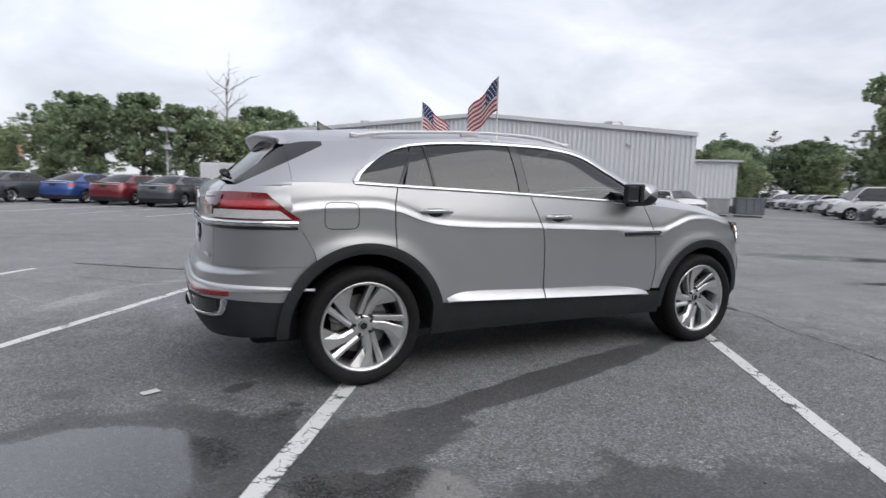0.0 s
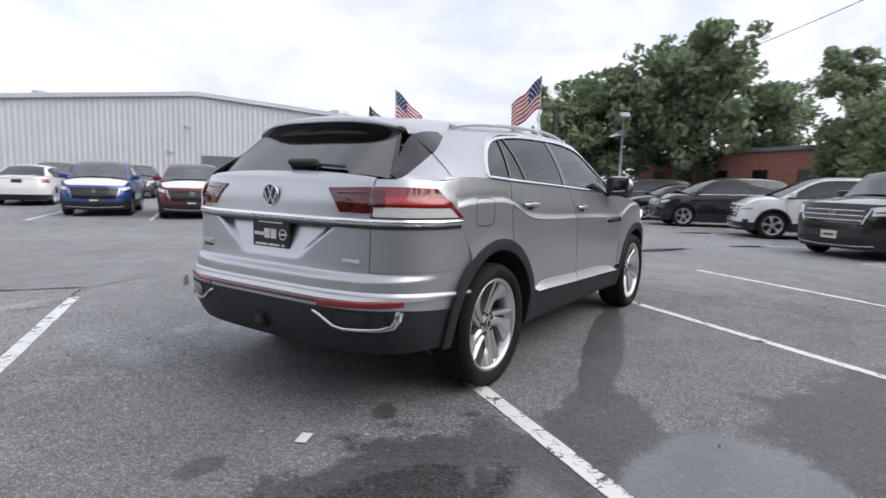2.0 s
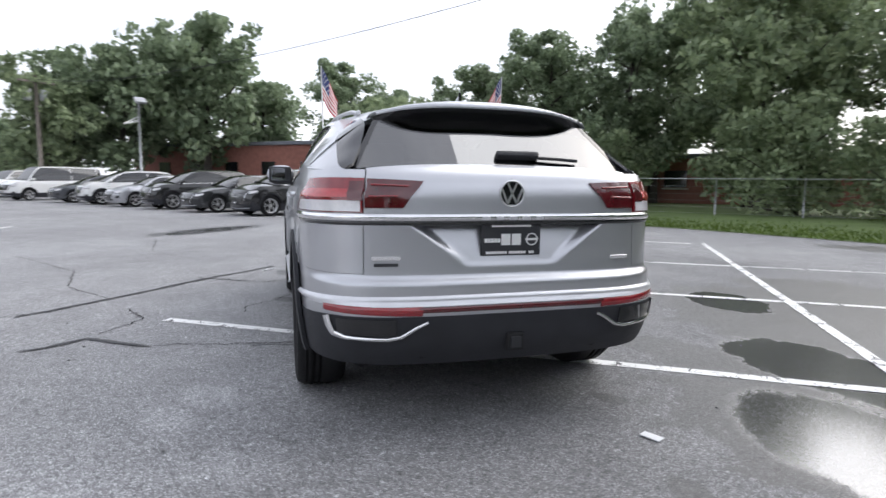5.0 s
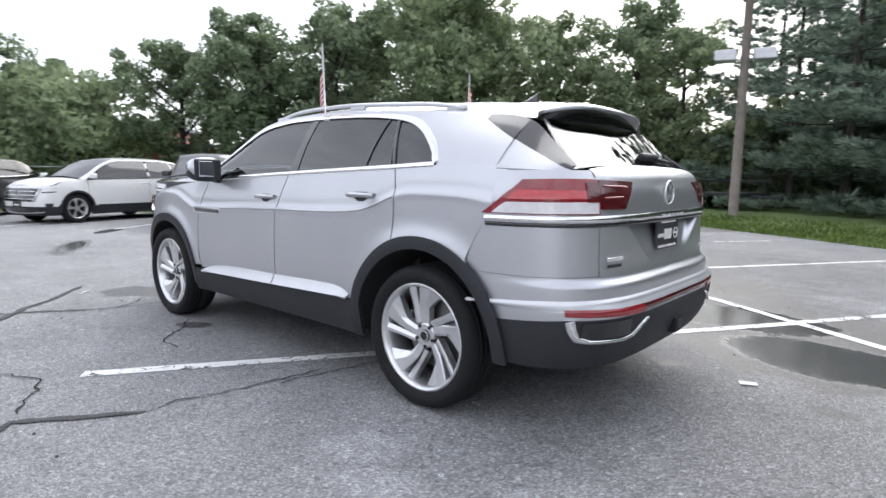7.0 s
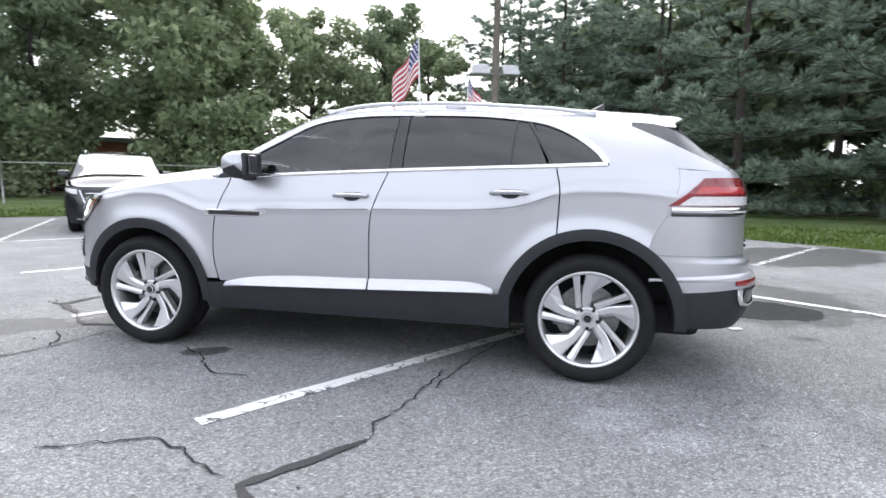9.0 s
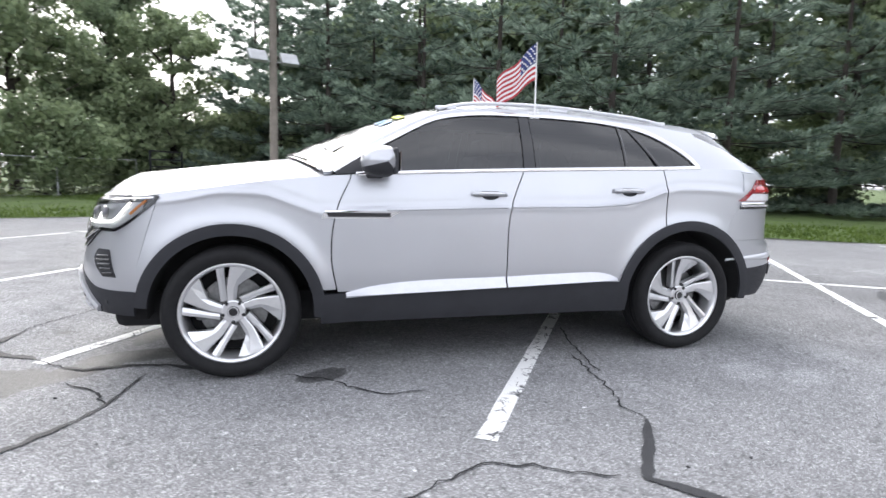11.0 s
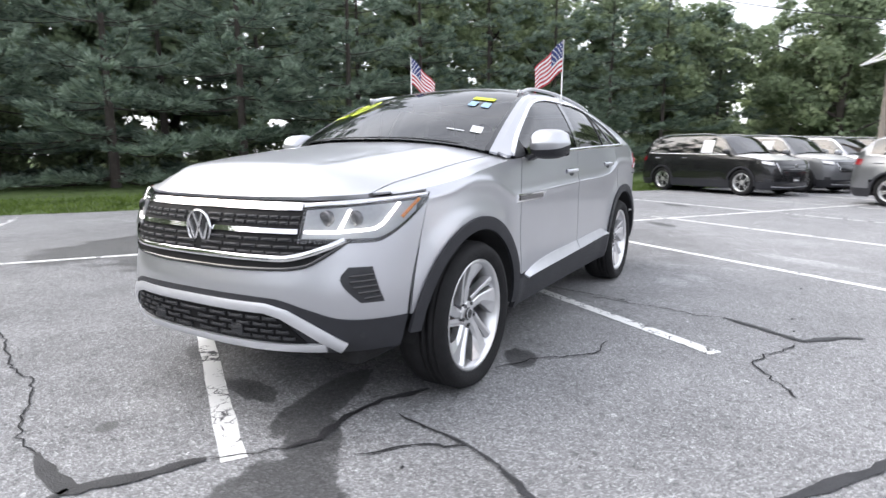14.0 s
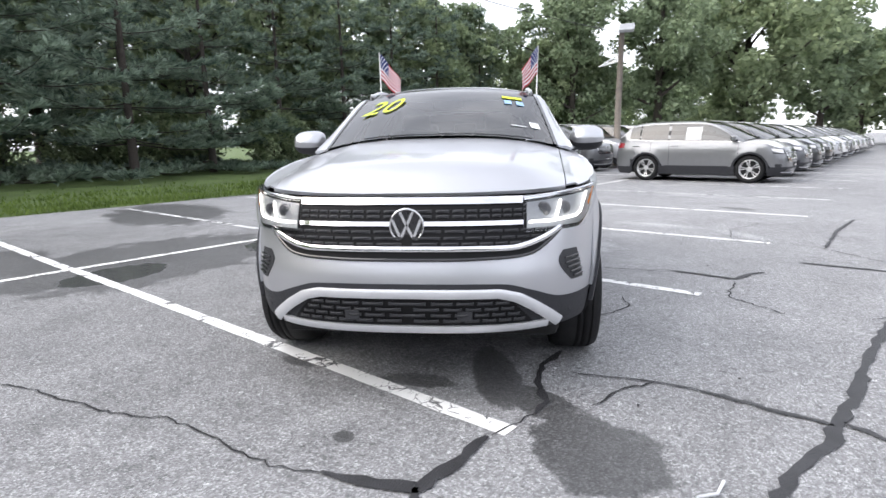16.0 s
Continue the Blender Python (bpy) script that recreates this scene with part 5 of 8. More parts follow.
    # main grille: black field, bars, bright strips
    gl = curve([(-0.47, 0.835), (-0.40, 0.775), (-0.32, 0.722), (-0.15, 0.705), (0, 0.702), (0.15, 0.705), (0.32, 0.722), (0.40, 0.775), (0.47, 0.835)])
    pg = sh.pf(0.53)
    grille = sheet("grille", patch(F, -0.47, 0.47, gl, 0.978, 60, 14, 0.004, fo), GRILLE_BLACK, bumper, 0.015, fo, "black grille with chrome bars")
    sheet("grille_bar", patch(F, -pg, pg, 0.953, 0.983, 50, 4, 0.014, fo), CHROME, grille, 0.012, fo, "broad chrome bar")
    sheet("grille_bar", patch(F, -pg, pg, 0.858, 0.878, 50, 4, 0.016, fo), CHROME, grille, 0.012, fo, "slim chrome bar")
    sheet("grille_bar", strip(F, [(p, 0.757 + 0.075 * max(0, (abs(p) - 0.24) / 0.20) ** 1.5) for p in np.linspace(-0.45, 0.45, 41)], 0.024, 0.014, fo), CHROME, grille, 0.012, fo, "curved chrome bar")
    for zrow, lim in ((0.925, pg), (0.902, pg), (0.835, 0.44), (0.806, 0.42), (0.78, 0.38)):
        n = 16
        for k in range(n):
            p0 = -lim + 2 * lim * k / n
            sheet("grille_slat", patch(F, p0 + 0.004, p0 + 2 * lim / n - 0.004, zrow - 0.006, zrow + 0.006, 4, 3, 0.010, fo, 0.004), PLASTIC, grille, 0.006, fo, smooth=False)
    sheet("grille_lip", strip(F, [(p, float(gl(p)) + 0.006) for p in np.linspace(-0.47, 0.47, 41)], 0.014, 0.008, fo), GLOSS_BLACK, grille, 0.01, fo)
    emblem(grille, Matrix.Translation(F(np.array(0.0), np.array(0.865)) + np.array((0.016, 0, 0))) @ pose(0, 0, 0, 0, 0, -90), 0.083, CHROME, GLOSS_BLACK)
    # headlamps
    for g in (1, -1):
        p0, p1 = sh.pf(0.535), 0.752
        hi = lambda p: 0.982 + 0.045 * (np.abs(p) - p0) / (p1 - p0)
        lo = lambda p: 0.822 + 0.012 * (np.abs(p) - p0) + 0.165 * np.clip((np.abs(p) - p0 - 0.27) / (p1 - p0 - 0.27), 0, 1) ** 1.5
        lamp = sheet("headlamp", patch(F, g * p0, g * p1, lo, hi, 26, 10, 0.004, fo), GLOSS_BLACK, car, 0.02, fo, "LED headlamp with an L-shaped light strip, lit")
        sheet("lamp_inner", patch(F, g * (p0 + 0.012), g * (p1 - 0.05), lambda p: lo(p) + 0.018, lambda p: hi(p) - 0.028, 18, 6, 0.009, fo), GALV, lamp, 0.004, fo)
        for a in (0.085, 0.185):
            c = F(np.array(g * (p0 + a)), np.array(0.925))
            part("projector", cyl_bm(0.034, 0.03, 24, (0, 0, 0), "X", bevel=0.006), ALLOY_DARK, lamp).matrix_basis = Matrix.Translation(c + np.array((0.004, 0, 0)))
            part("projector_lens", cyl_bm(0.024, 0.012, 24, (0, 0, 0), "X", 0.016), LENS, lamp).matrix_basis = Matrix.Translation(c + np.array((0.022, 0, 0)))
        leg = [(g * (p0 + 0.02), 0.868), (g * (p0 + 0.12), 0.868), (g * (p1 - 0.205), 0.880), (g * (p1 - 0.175), 0.900), (g * (p1 - 0.125), 0.985)]
        sheet("light_strip", strip(F, leg, 0.012, 0.014, fo, 5), LED, lamp, 0.006, fo, "lit white daytime light strip")
        sheet("light_strip", strip(F, [(g * (p0 + 0.135), 0.872), (g * (p0 + 0.160), 0.958)], 0.012, 0.014, fo, 5), LED, lamp, 0.006, fo, "lit white daytime light strip")
        sheet("lamp_reflector", strip(F, [(g * (p1 - 0.105), 0.925), (g * (p1 - 0.045), 1.0)], 0.016, 0.012, fo, 4), AMBER, lamp, 0.006, fo, "amber side reflector")
        sheet("lamp_brow", strip(F, [(g * (p0 + (p1 - p0) * q), 0.982 + 0.045 * q - 0.010) for q in np.linspace(0, 0.97, 16)], 0.016, 0.012, fo), CHROME, lamp, 0.006, fo)
        sheet("lamp_cover", patch(F, g * (p0 + 0.003), g * (p1 - 0.004), lo, hi, 22, 8, 0.024, fo), LENS, lamp, 0, fo)
        # side air inlet with slats
        il, ir = curve([(0.56, 0.535), (0.684, 0.447), (0.73, 0.475)]), curve([(0.56, 0.615), (0.73, 0.556)])
        inlet = sheet("air_inlet", patch(F, (lambda z: g * il(z)), (lambda z: g * ir(z)), 0.575, 0.726, 8, 10, 0.003, fo), PLASTIC, bumper, 0.015, fo, "black slatted side air inlet")
        for k in range(5):
            zz = 0.595 + 0.023 * k
            sheet("inlet_slat", strip(F, [(g * (float(il(zz)) + 0.03), zz), (g * (float(ir(zz)) - 0.008), zz + 0.006)], 0.010, 0.010, fo, 4), GLOSS_BLACK, inlet, 0.01, fo)
    # lower inlet in a satin bracket
    lg = sheet("lower_grille", patch(F, lambda z: -0.237 - (0.532 - z) * 0.78, lambda z: 0.237 + (0.532 - z) * 0.78, 0.404, 0.532, 50, 8, 0.010, fo), GRILLE_BLACK, bumper, 0.02, fo, "black honeycomb lower grille")
    for zrow, lim, n in ((0.510, 0.245, 9), (0.482, 0.262, 10), (0.454, 0.284, 11), (0.427, 0.305, 12)):
        for k in range(n):
            p0 = -lim + 2 * lim * k / n
            sheet("lower_slat", patch(F, p0 + 0.005, p0 + 2 * lim / n - 0.005, zrow - 0.007, zrow + 0.007, 4, 3, 0.017, fo, 0.004), PLASTIC, lg, 0.006, fo, smooth=False)
    for y in (0.27, -0.27):
        c = F(np.array(sh.pf(y)), np.array(0.447))
        part("radar_cover", box_bm((0.012, 0.07, 0.05), tuple(c + np.array((0.012, 0, 0))), 0.004), PLASTIC, lg)
    brk = [(-0.460, 0.385), (-0.405, 0.428), (-0.335, 0.484), (-0.265, 0.534), (-0.205, 0.555), (0, 0.557), (0.205, 0.555), (0.265, 0.534), (0.335, 0.484), (0.405, 0.428), (0.460, 0.385)]
    k = np.linspace(0, 10, 61)
    brk = np.stack([np.interp(k, np.arange(11), [b[c] for b in brk]) for c in (0, 1)], -1)
    wd = 0.044 + 0.006 * np.clip((np.abs(brk[:, 0]) - 0.25) / 0.14, 0, 1)
    sheet("bumper_bracket", strip(F, brk, wd, 0.020, fo, 1, 0.006, 6), SATIN, bumper, 0.02, fo, "satin silver skid bracket")
    sheet("bumper_lip", strip(F, [(p, 0.387 + 0.02 * abs(p) ** 2) for p in np.linspace(-0.40, 0.40, 41)], 0.032, 0.022, fo), SATIN, bumper, 0.02, fo, "satin silver lower lip")
    for p in (0.535, -0.535):
        c = F(np.array(p), np.array(0.43))
        d = c - np.array((1.2, 0, 0.43))
        part("parking_sensor", cyl_bm(0.012, 0.006, 16, (0, 0, 0), "X"), PLASTIC, bumper).matrix_basis = Matrix.Translation(c + np.array((0.006, 0, 0))) @ pose(0, 0, 0, 0, 0, math.degrees(math.atan2(d[1], d[0])))

    # ---- tail ----
    R = sh.on_rear
    ro = (-1, 0, 0)
    pt = sh.pr(0.695)
    ps = 0.86
    arch_r = lambda z: np.vectorize(lambda q: sh.prx(-1.489 - math.sqrt(max(0.0, 0.515**2 - (q - 0.372) ** 2)), q))(z)
    rb = sheet("rear_bumper", patch(R, lambda z: -arch_r(z), arch_r, lambda p: 0.575 - 0.01 * np.abs(p), lambda p: 0.772 + 0.0 * p, 64, 24, 0, ro), SILVER, car, 0.02, ro)
    for g in (1, -1):
        sheet("rear_corner", patch(R, g * (pt + 0.004), (lambda z: g * np.vectorize(lambda q: sh.prx(float(curve([(0.55, -1.9), (0.80, -1.80), (1.04, -1.915), (1.27, -1.985)])(q)), 0.9))(z)), 0.774, 1.245, 20, 14, 0, ro), SILVER, car, 0.02, ro)
    # the tailgate, pressed in below the chrome bar to a bright tray for the plate
    P = patch(R, -pt, pt, lambda p: 0.768 + 0.03 * np.abs(p) ** 6, lambda p: 1.252 + 0.026 * (1 - (p / pt) ** 2), 110, 70, 0, ro)
    rec_l = curve([(0.80, 0.250), (0.815, 0.262), (1.0, 0.492), (1.03, 0.53)])
    inside = np.clip((rec_l(P[..., 2]) - np.abs(P[..., 1])) / 0.055, 0, 1)
    deep = 0.052 * np.clip((P[..., 2] - 0.815) / 0.19, 0, 1) * (P[..., 2] < 1.018) + 0.006 * np.clip((P[..., 2] - 0.800) / 0.02, 0, 1) * (P[..., 2] < 1.018)
    P[..., 0] += deep * inside
    tailgate = sheet("tailgate", P, SILVER, car, 0.02, ro)
    bar_z = lambda p: 1.030 - 0.004 * abs(p)
    sheet("chrome_bar", strip(R, [(p, bar_z(p)) for p in np.linspace(-0.83, 0.83, 61)], 0.030, 0.010, ro, 1, 0.006, 5), CHROME, tailgate, 0.012, ro, "chrome bar across the tail")
    sheet("tail_shadow_bar", strip(R, [(p, bar_z(p) - 0.024) for p in np.linspace(-0.83, 0.83, 61)], 0.020, 0.004, ro), GLOSS_BLACK, tailgate, 0.01, ro)
    for k in range(5):
        y = 0.134 - 0.067 * k
        part("badge_bar", box_bm((0.004, 0.034, 0.014), tuple(R(np.array(sh.pr(y)), np.array(1.026)) + np.array((-0.020, 0, 0))), 0.001, 1), SATIN, tailgate, "chrome lettering bar")
    emblem(tailgate, Matrix.Translation(R(np.array(0.0), np.array(1.14)) + np.array((-0.004, 0, 0))) @ pose(0, 0, 0, 0, 0, 90), 0.064, ALLOY, GLOSS_BLACK)
    for y, z, n in ((0.60, 0.845, 2), (-0.60, 0.825, 1)):
        if n > 1:
            c = R(np.array(sh.pr(y)), np.array(z - 0.03)) + np.array((-0.003, 0, 0))
            part("dealer_bar", box_bm((0.003, 0.11, 0.015), tuple(c), 0.0005, 1, pose(0, 0, 0, 0, 0, -8)), PLASTIC, tailgate, "small dark dealer lettering bar")
        for k in range(1):
            c = R(np.array(sh.pr(y)), np.array(z)) + np.array((-0.004, 0, 0))
            part("badge_bar", box_bm((0.004, 0.13 if n > 1 else 0.11, 0.018), tuple(c), 0.001, 1, pose(0, 0, 0, 0, 0, -8 * math.copysign(1, y))), CHROME if k == 0 else PLASTIC, tailgate, "small model lettering bar")
    # dealer plate
    pz = 0.924
    pc = R(np.array(0.0), np.array(pz))
    gap = 0.016
    plate = part("dealer_plate", box_bm((0.012, 0.305, 0.152), (pc[0] + 0.012, 0, pz), 0.004), PLASTIC, tailgate, "black dealer plate with white lettering bars")
    # lettering bars: start, letters, pitch, height, z
    for y0, count, pitch, high, dz in ((0.136, 5, 0.0165, 0.019, -0.004), (0.051, 2, 0.054, 0.054, 0.0), (0.128, 8, 0.0134, 0.012, -0.062),
                                       (0.010, 6, 0.0145, 0.012, -0.062), (-0.092, 2, 0.0135, 0.012, -0.062)):
        for k in range(count):
            part("plate_bar", box_bm((0.003, pitch * 0.84, high), (pc[0] + gap - 0.0115, y0 - pitch * (k + 0.42), pz + dz), 0), WHITE_PLASTIC, plate)
    v, f = revolve([(0.030, 0.0), (0.030, 0.003), (0.025, 0.003), (0.025, 0.0)], 24)
    ring = link_mesh("plate_ring", v, f, WHITE_PLASTIC, plate)
    ring.matrix_basis = pose(pc[0] + gap - 0.012, -0.105, pz, 0, 0, 90)
    part("plate_bar", box_bm((0.003, 0.066, 0.010), (pc[0] + gap - 0.012, -0.105, pz), 0), WHITE_PLASTIC, plate)
    part("plate_bar", box_bm((0.003, 0.20, 0.009), (pc[0] + gap - 0.0115, 0, pz + 0.064), 0), WHITE_PLASTIC, plate)
    # tail lamps
    for g in (1, -1):
        pin, psp, pout = sh.pr(0.425, 1.1), pt, 0.842
        hi = lambda p: 1.192 + 0.012 * np.sin(np.clip((np.abs(p) - pin) / (pout - pin), 0, 1) * 3.1)
        lo = lambda p: 1.050 + 0.0 * p
        inner = sheet("tail_lamp", patch(R, (lambda z: g * (pin + (1.20 - z) * 0.50)), g * (psp - 0.004), lambda p: lo(p) + 0.022, hi, 16, 8, 0.008, ro), RED_DEEP, tailgate, 0.02, ro, "dark red inner tail lamp")
        outer = sheet("tail_lamp", patch(R, g * (psp + 0.004), (lambda z: g * (pout - (z - 1.05) * 1.05)), lo, hi, 22, 10, 0.010, ro), RED_LENS, car, 0.02, ro, "red tail lamp with a white lower corner")
        sheet("lamp_bar", strip(R, [(g * (pin + 0.05), 1.168), (g * (psp - 0.02), 1.173)], 0.007, 0.012, ro, 8), RED_LENS, inner, 0.004, ro)
        sheet("lamp_bar", strip(R, [(g * (pin + 0.08), 1.125), (g * (psp - 0.02), 1.122)], 0.007, 0.012, ro, 8), RED_LENS, inner, 0.004, ro)
        sheet("lamp_bar", patch(R, g * (psp + 0.02), (lambda z: g * (pout - 0.03 - (z - 1.05) * 1.05)), 1.118, 1.152, 14, 4, 0.014, ro), RED_LIT, outer, 0.004, ro)
        sheet("lamp_dark", patch(R, g * (psp + 0.004), g * (psp + 0.060), 1.104, 1.186, 6, 4, 0.0165, ro), RED_DEEP, outer, 0.004, ro)
        sheet("lamp_white", patch(R, g * (psp + 0.012), (lambda z: g * (pout - 0.035 - (z - 1.05) * 1.05)), 1.054, 1.106, 14, 4, 0.014, ro), WHITE_LENS, outer, 0.004, ro)
        # bumper reflector strip, exhaust-like trim
        rf = sheet("bumper_reflector", strip(R, [(g * p, 0.618 + 0.010 * ((p - 0.3) / 0.25)) for p in np.linspace(0.20, 0.565, 20)], 0.040, 0.006, ro), RED_LENS, rb, 0.01, ro, "slim red bumper reflector")
        loop = [(0.185, 0.566), (0.215, 0.545), (0.265, 0.500), (0.310, 0.488), (0.460, 0.494), (0.515, 0.508), (0.535, 0.545), (0.545, 0.588)]
        sheet("exhaust_trim", strip(R, [(g * p, z) for p, z in loop], np.interp(np.arange(29), [0, 15, 22, 28], [0.012, 0.016, 0.030, 0.034]), 0.016, ro, 4, 0.006), CHROME, rb, 0.015, ro, "chrome outline round the lower corner")
        sheet("corner_inset", patch(R, g * 0.28, g * 0.50, 0.505, 0.580, 12, 4, 0.010, ro), GLOSS_BLACK, rb, 0.004, ro)
    sheet("reflector_band", strip(R, [(p, 0.619) for p in np.linspace(-0.21, 0.21, 20)], 0.022, 0.005, ro), RED_DEEP, rb, 0.008, ro)
    sheet("bumper_step", strip(R, [(p, 0.655 - 0.03 * p**4) for p in np.linspace(-0.905, 0.905, 50)], 0.046 - 0.034 * np.abs(np.linspace(-1, 1, 50)) ** 5, 0.006, ro, 1, 0.012, 6), SATIN, rb, 0.015, ro, "bright silver bumper step")
    sheet("rear_valance", patch(R, lambda z: -arch_r(z), arch_r, lambda p: 0.345 + 0.02 * np.abs(p), lambda p: 0.590 - 0.03 * np.clip((np.abs(p) - 0.55) / 0.3, 0, 1), 60, 10, 0.004, ro), CLAD, rb, 0.02, ro)
    hx = float(sh.xr(0.45))
    hitch = part("tow_hitch", box_bm((0.10, 0.085, 0.085), (hx + 0.02, 0, 0.448), 0.008), UNDER, rb, "black square tow hitch receiver")
    part("hitch_hole", box_bm((0.02, 0.052, 0.052), (hx - 0.026, 0, 0.448), 0.002), PLASTIC, hitch)
    part("hitch_tube", cyl_bm(0.03, 0.9, 12, (hx + 0.06, 0, 0.40), "Y"), UNDER, rb)
    # backlight, roof spoiler, wiper
    def back(S, T, off=0.0):
        x = -1.965 - 0.245 * T - (0.02 + 0.042 * T) * (1 - S**2)
        y = S * (0.585 + 0.155 * T)
        z = 1.525 - 0.250 * T - 0.030 * T * S**4 + off - 0.015 * S**2 * (1 - T)
        return np.stack(np.broadcast_arrays(x, y, z), -1)

    s5, t5 = np.meshgrid(np.linspace(-0.955, 0.955, 25), np.linspace(0, 1.0, 14), indexing="ij")
    sheet("rear_window", back(s5, t5), GLASS_REAR, tailgate, 0, ro, "dark tinted rear window")
    for g in (1, -1):
        s6, t6 = np.meshgrid(np.linspace(0.955, 1.0, 4) * g, np.linspace(0.05, 1.0, 10), indexing="ij")
        sheet("window_flank", back(s6, t6, 0.002), GLOSS_BLACK, tailgate, 0.01, ro)
        xq = np.linspace(-1.93, -2.235, 12)
        low_rows, high_rows = [], []
        for x in xq:
            ze, ye = float(sh.ze(x)), float(sh.ye(x))
            zb = float(sh.zb(x)) - 0.012
            yb = float(sh.side(np.array(x), np.array(min(zb, 1.24))))
            t0 = min(max((float(slant(x)) - zb) / (ze - zb), 0.12), 0.95)
            on = lambda t: (x, g * (yb + (ye - yb) * t + 0.015 * math.sin(math.pi * t)), zb + (ze - zb) * t)
            low_rows.append([on(t) for t in np.linspace(0, t0, 4)])
            high_rows.append([on(t) for t in np.linspace(t0, 1, 4)])
        sheet("rear_pillar", low_rows, SILVER, car, 0.012, (0, g, 0))
        sheet("pillar_glass", high_rows, GLOSS_BLACK, car, 0.012, (0, g, 0), "gloss black rear pillar panel")
    rows, under = [], []
    for s in np.linspace(-1, 1, 31):
        tip = -2.055 + 0.10 * abs(s) ** 4
        yw = 0.625 - 0.02
        z0 = float(sh.top(np.array(-1.90), np.array(s))[1])
        zt = 1.588 - 0.050 * abs(s) ** 3.0
        rows.append([(-1.90, s * 0.632, z0 + 0.002), (-1.96, s * 0.625, z0 - 0.004), ((tip - 1.96) / 2, s * 0.612, (z0 + zt) / 2 + 0.004), (tip, s * 0.60, zt), (tip + 0.004, s * 0.595, zt - 0.016)])
        under.append([(tip + 0.004, s * 0.595, zt - 0.016), (-1.975, s * 0.59, 1.472 + 0.01 * abs(s) ** 3), (-1.93, s * 0.59, 1.468)])
    spoiler = sheet("roof_spoiler", rows, SILVER, tailgate, 0.0, (0, 0, 1))
    sheet("spoiler_underside", under, GLOSS_BLACK, spoiler, 0.0, (-1, 0, -0.3))
    part("brake_light", box_bm((0.012, 0.36, 0.014), (-2.02, 0, 1.552), 0.004), RED_DEEP, spoiler)
    wx = lambda t: back(np.array(0.0), np.array(t), 0.0)
    wiper = part("rear_wiper", box_bm((0.05, 0.23, 0.035), (-2.232, -0.09, 1.325), 0.014, 2, pose(0, 0, 0, 0, 42, 0)), PLASTIC, tailgate, "black rear wiper")
    tube_part("wiper_arm", [(-2.245, -0.15, 1.318), (-2.245, -0.30, 1.313), (-2.240, -0.42, 1.306)], 0.009, PLASTIC, wiper, 6)
    # antenna fin
    sheet("antenna_fin", [[(-1.40 - 0.17 * q, s * 0.032 * (1 - q * 0.75), 1.664 + 0.066 * q**1.6 - (0.07 * q**1.6 + 0.0) * s * s) for s in (-1, -0.5, 0, 0.5, 1)] for q in np.linspace(0, 1, 9)], GLOSS_BLACK, car, 0, (0, 0, 1), "gloss black roof antenna fin")
    part("antenna_back", box_bm((0.01, 0.014, 0.055), (-1.566, 0, 1.70), 0.004), GLOSS_BLACK, car)
    # ---- underneath and inside ----
    part("underbody", box_bm((4.3, 1.45, 0.20), (0, 0, 0.36), 0.05), UNDER, car)
    part("engine_block_cover", box_bm((1.0, 1.3, 0.45), (1.72, 0, 0.68), 0.05), UNDER, car)
    part("load_floor", box_bm((0.8, 1.35, 0.45), (-1.85, 0, 0.66), 0.05), UNDER, car)
    part("dashboard", box_bm((0.42, 1.45, 0.28), (0.88, 0, 1.02), 0.07, 3), SEAT, car)
    for y in (0.38, -0.38):
        seat = part("front_seat", box_bm((0.52, 0.50, 0.16), (0.02, y, 0.72), 0.06, 3), SEAT, car, "dark front seat")
        part("seat_back", box_bm((0.16, 0.48, 0.62), (-0.30, y, 1.04), 0.06, 3, pose(0, 0, 0, 0, -16, 0)), SEAT, seat)
        part("head_restraint", box_bm((0.10, 0.26, 0.17), (-0.40, y, 1.40), 0.045, 3), SEAT, seat)
    bench = part("rear_bench", box_bm((0.52, 1.30, 0.16), (-0.95, 0, 0.74), 0.06, 3), SEAT, car, "dark rear bench")
    part("bench_back", box_bm((0.16, 1.30, 0.58), (-1.28, 0, 1.04), 0.06, 3, pose(0, 0, 0, 0, -18, 0)), SEAT, bench)
    for y in (0.42, 0, -0.42):
        part("head_restraint", box_bm((0.09, 0.24, 0.13), (-1.39, y, 1.36), 0.04, 3), SEAT, bench)
    v, f = revolve([(0.185 + 0.016 * math.cos(w), 0.016 * math.sin(w)) for w in np.linspace(0, 2 * math.pi, 9)], 28)
    sw = link_mesh("steering_wheel", v, f, PLASTIC, car, "", True)
    sw.matrix_basis = pose(0.56, 0.38, 1.09, 0, 0, 90) @ pose(0, 0, 0, 25, 0, 0)
    part("mirror_pod", box_bm((0.05, 0.24, 0.07), (0.42, 0, 1.52), 0.02), PLASTIC, car)
    part("roof_lining", box_bm((1.5, 0.9, 0.01), (-0.75, 0, 1.57), 0.003), SEAT, car)
    # windscreen stickers, on the glass
    def on_ws(s, t, off=0.001):
        x = 0.16 + 0.84 * t
        b = 0.20 * t
        y, z = sh.top(np.array(x), np.array(s))
        return np.array((x + b * (1 - s * s), float(y), float(z) + off))

    def ws_pose(s, t, off=0.001):
        a, b, c = on_ws(s, t, off), on_ws(s + 0.02, t, off), on_ws(s, t - 0.02, off)
        xa = Vector(b - a).normalized()
        ya = Vector(c - a).normalized()
        za = xa.cross(ya).normalized()
        ya = za.cross(xa)
        m = Matrix((xa, ya, za)).transposed().to_4x4()
        return Matrix.Translation(a) @ m

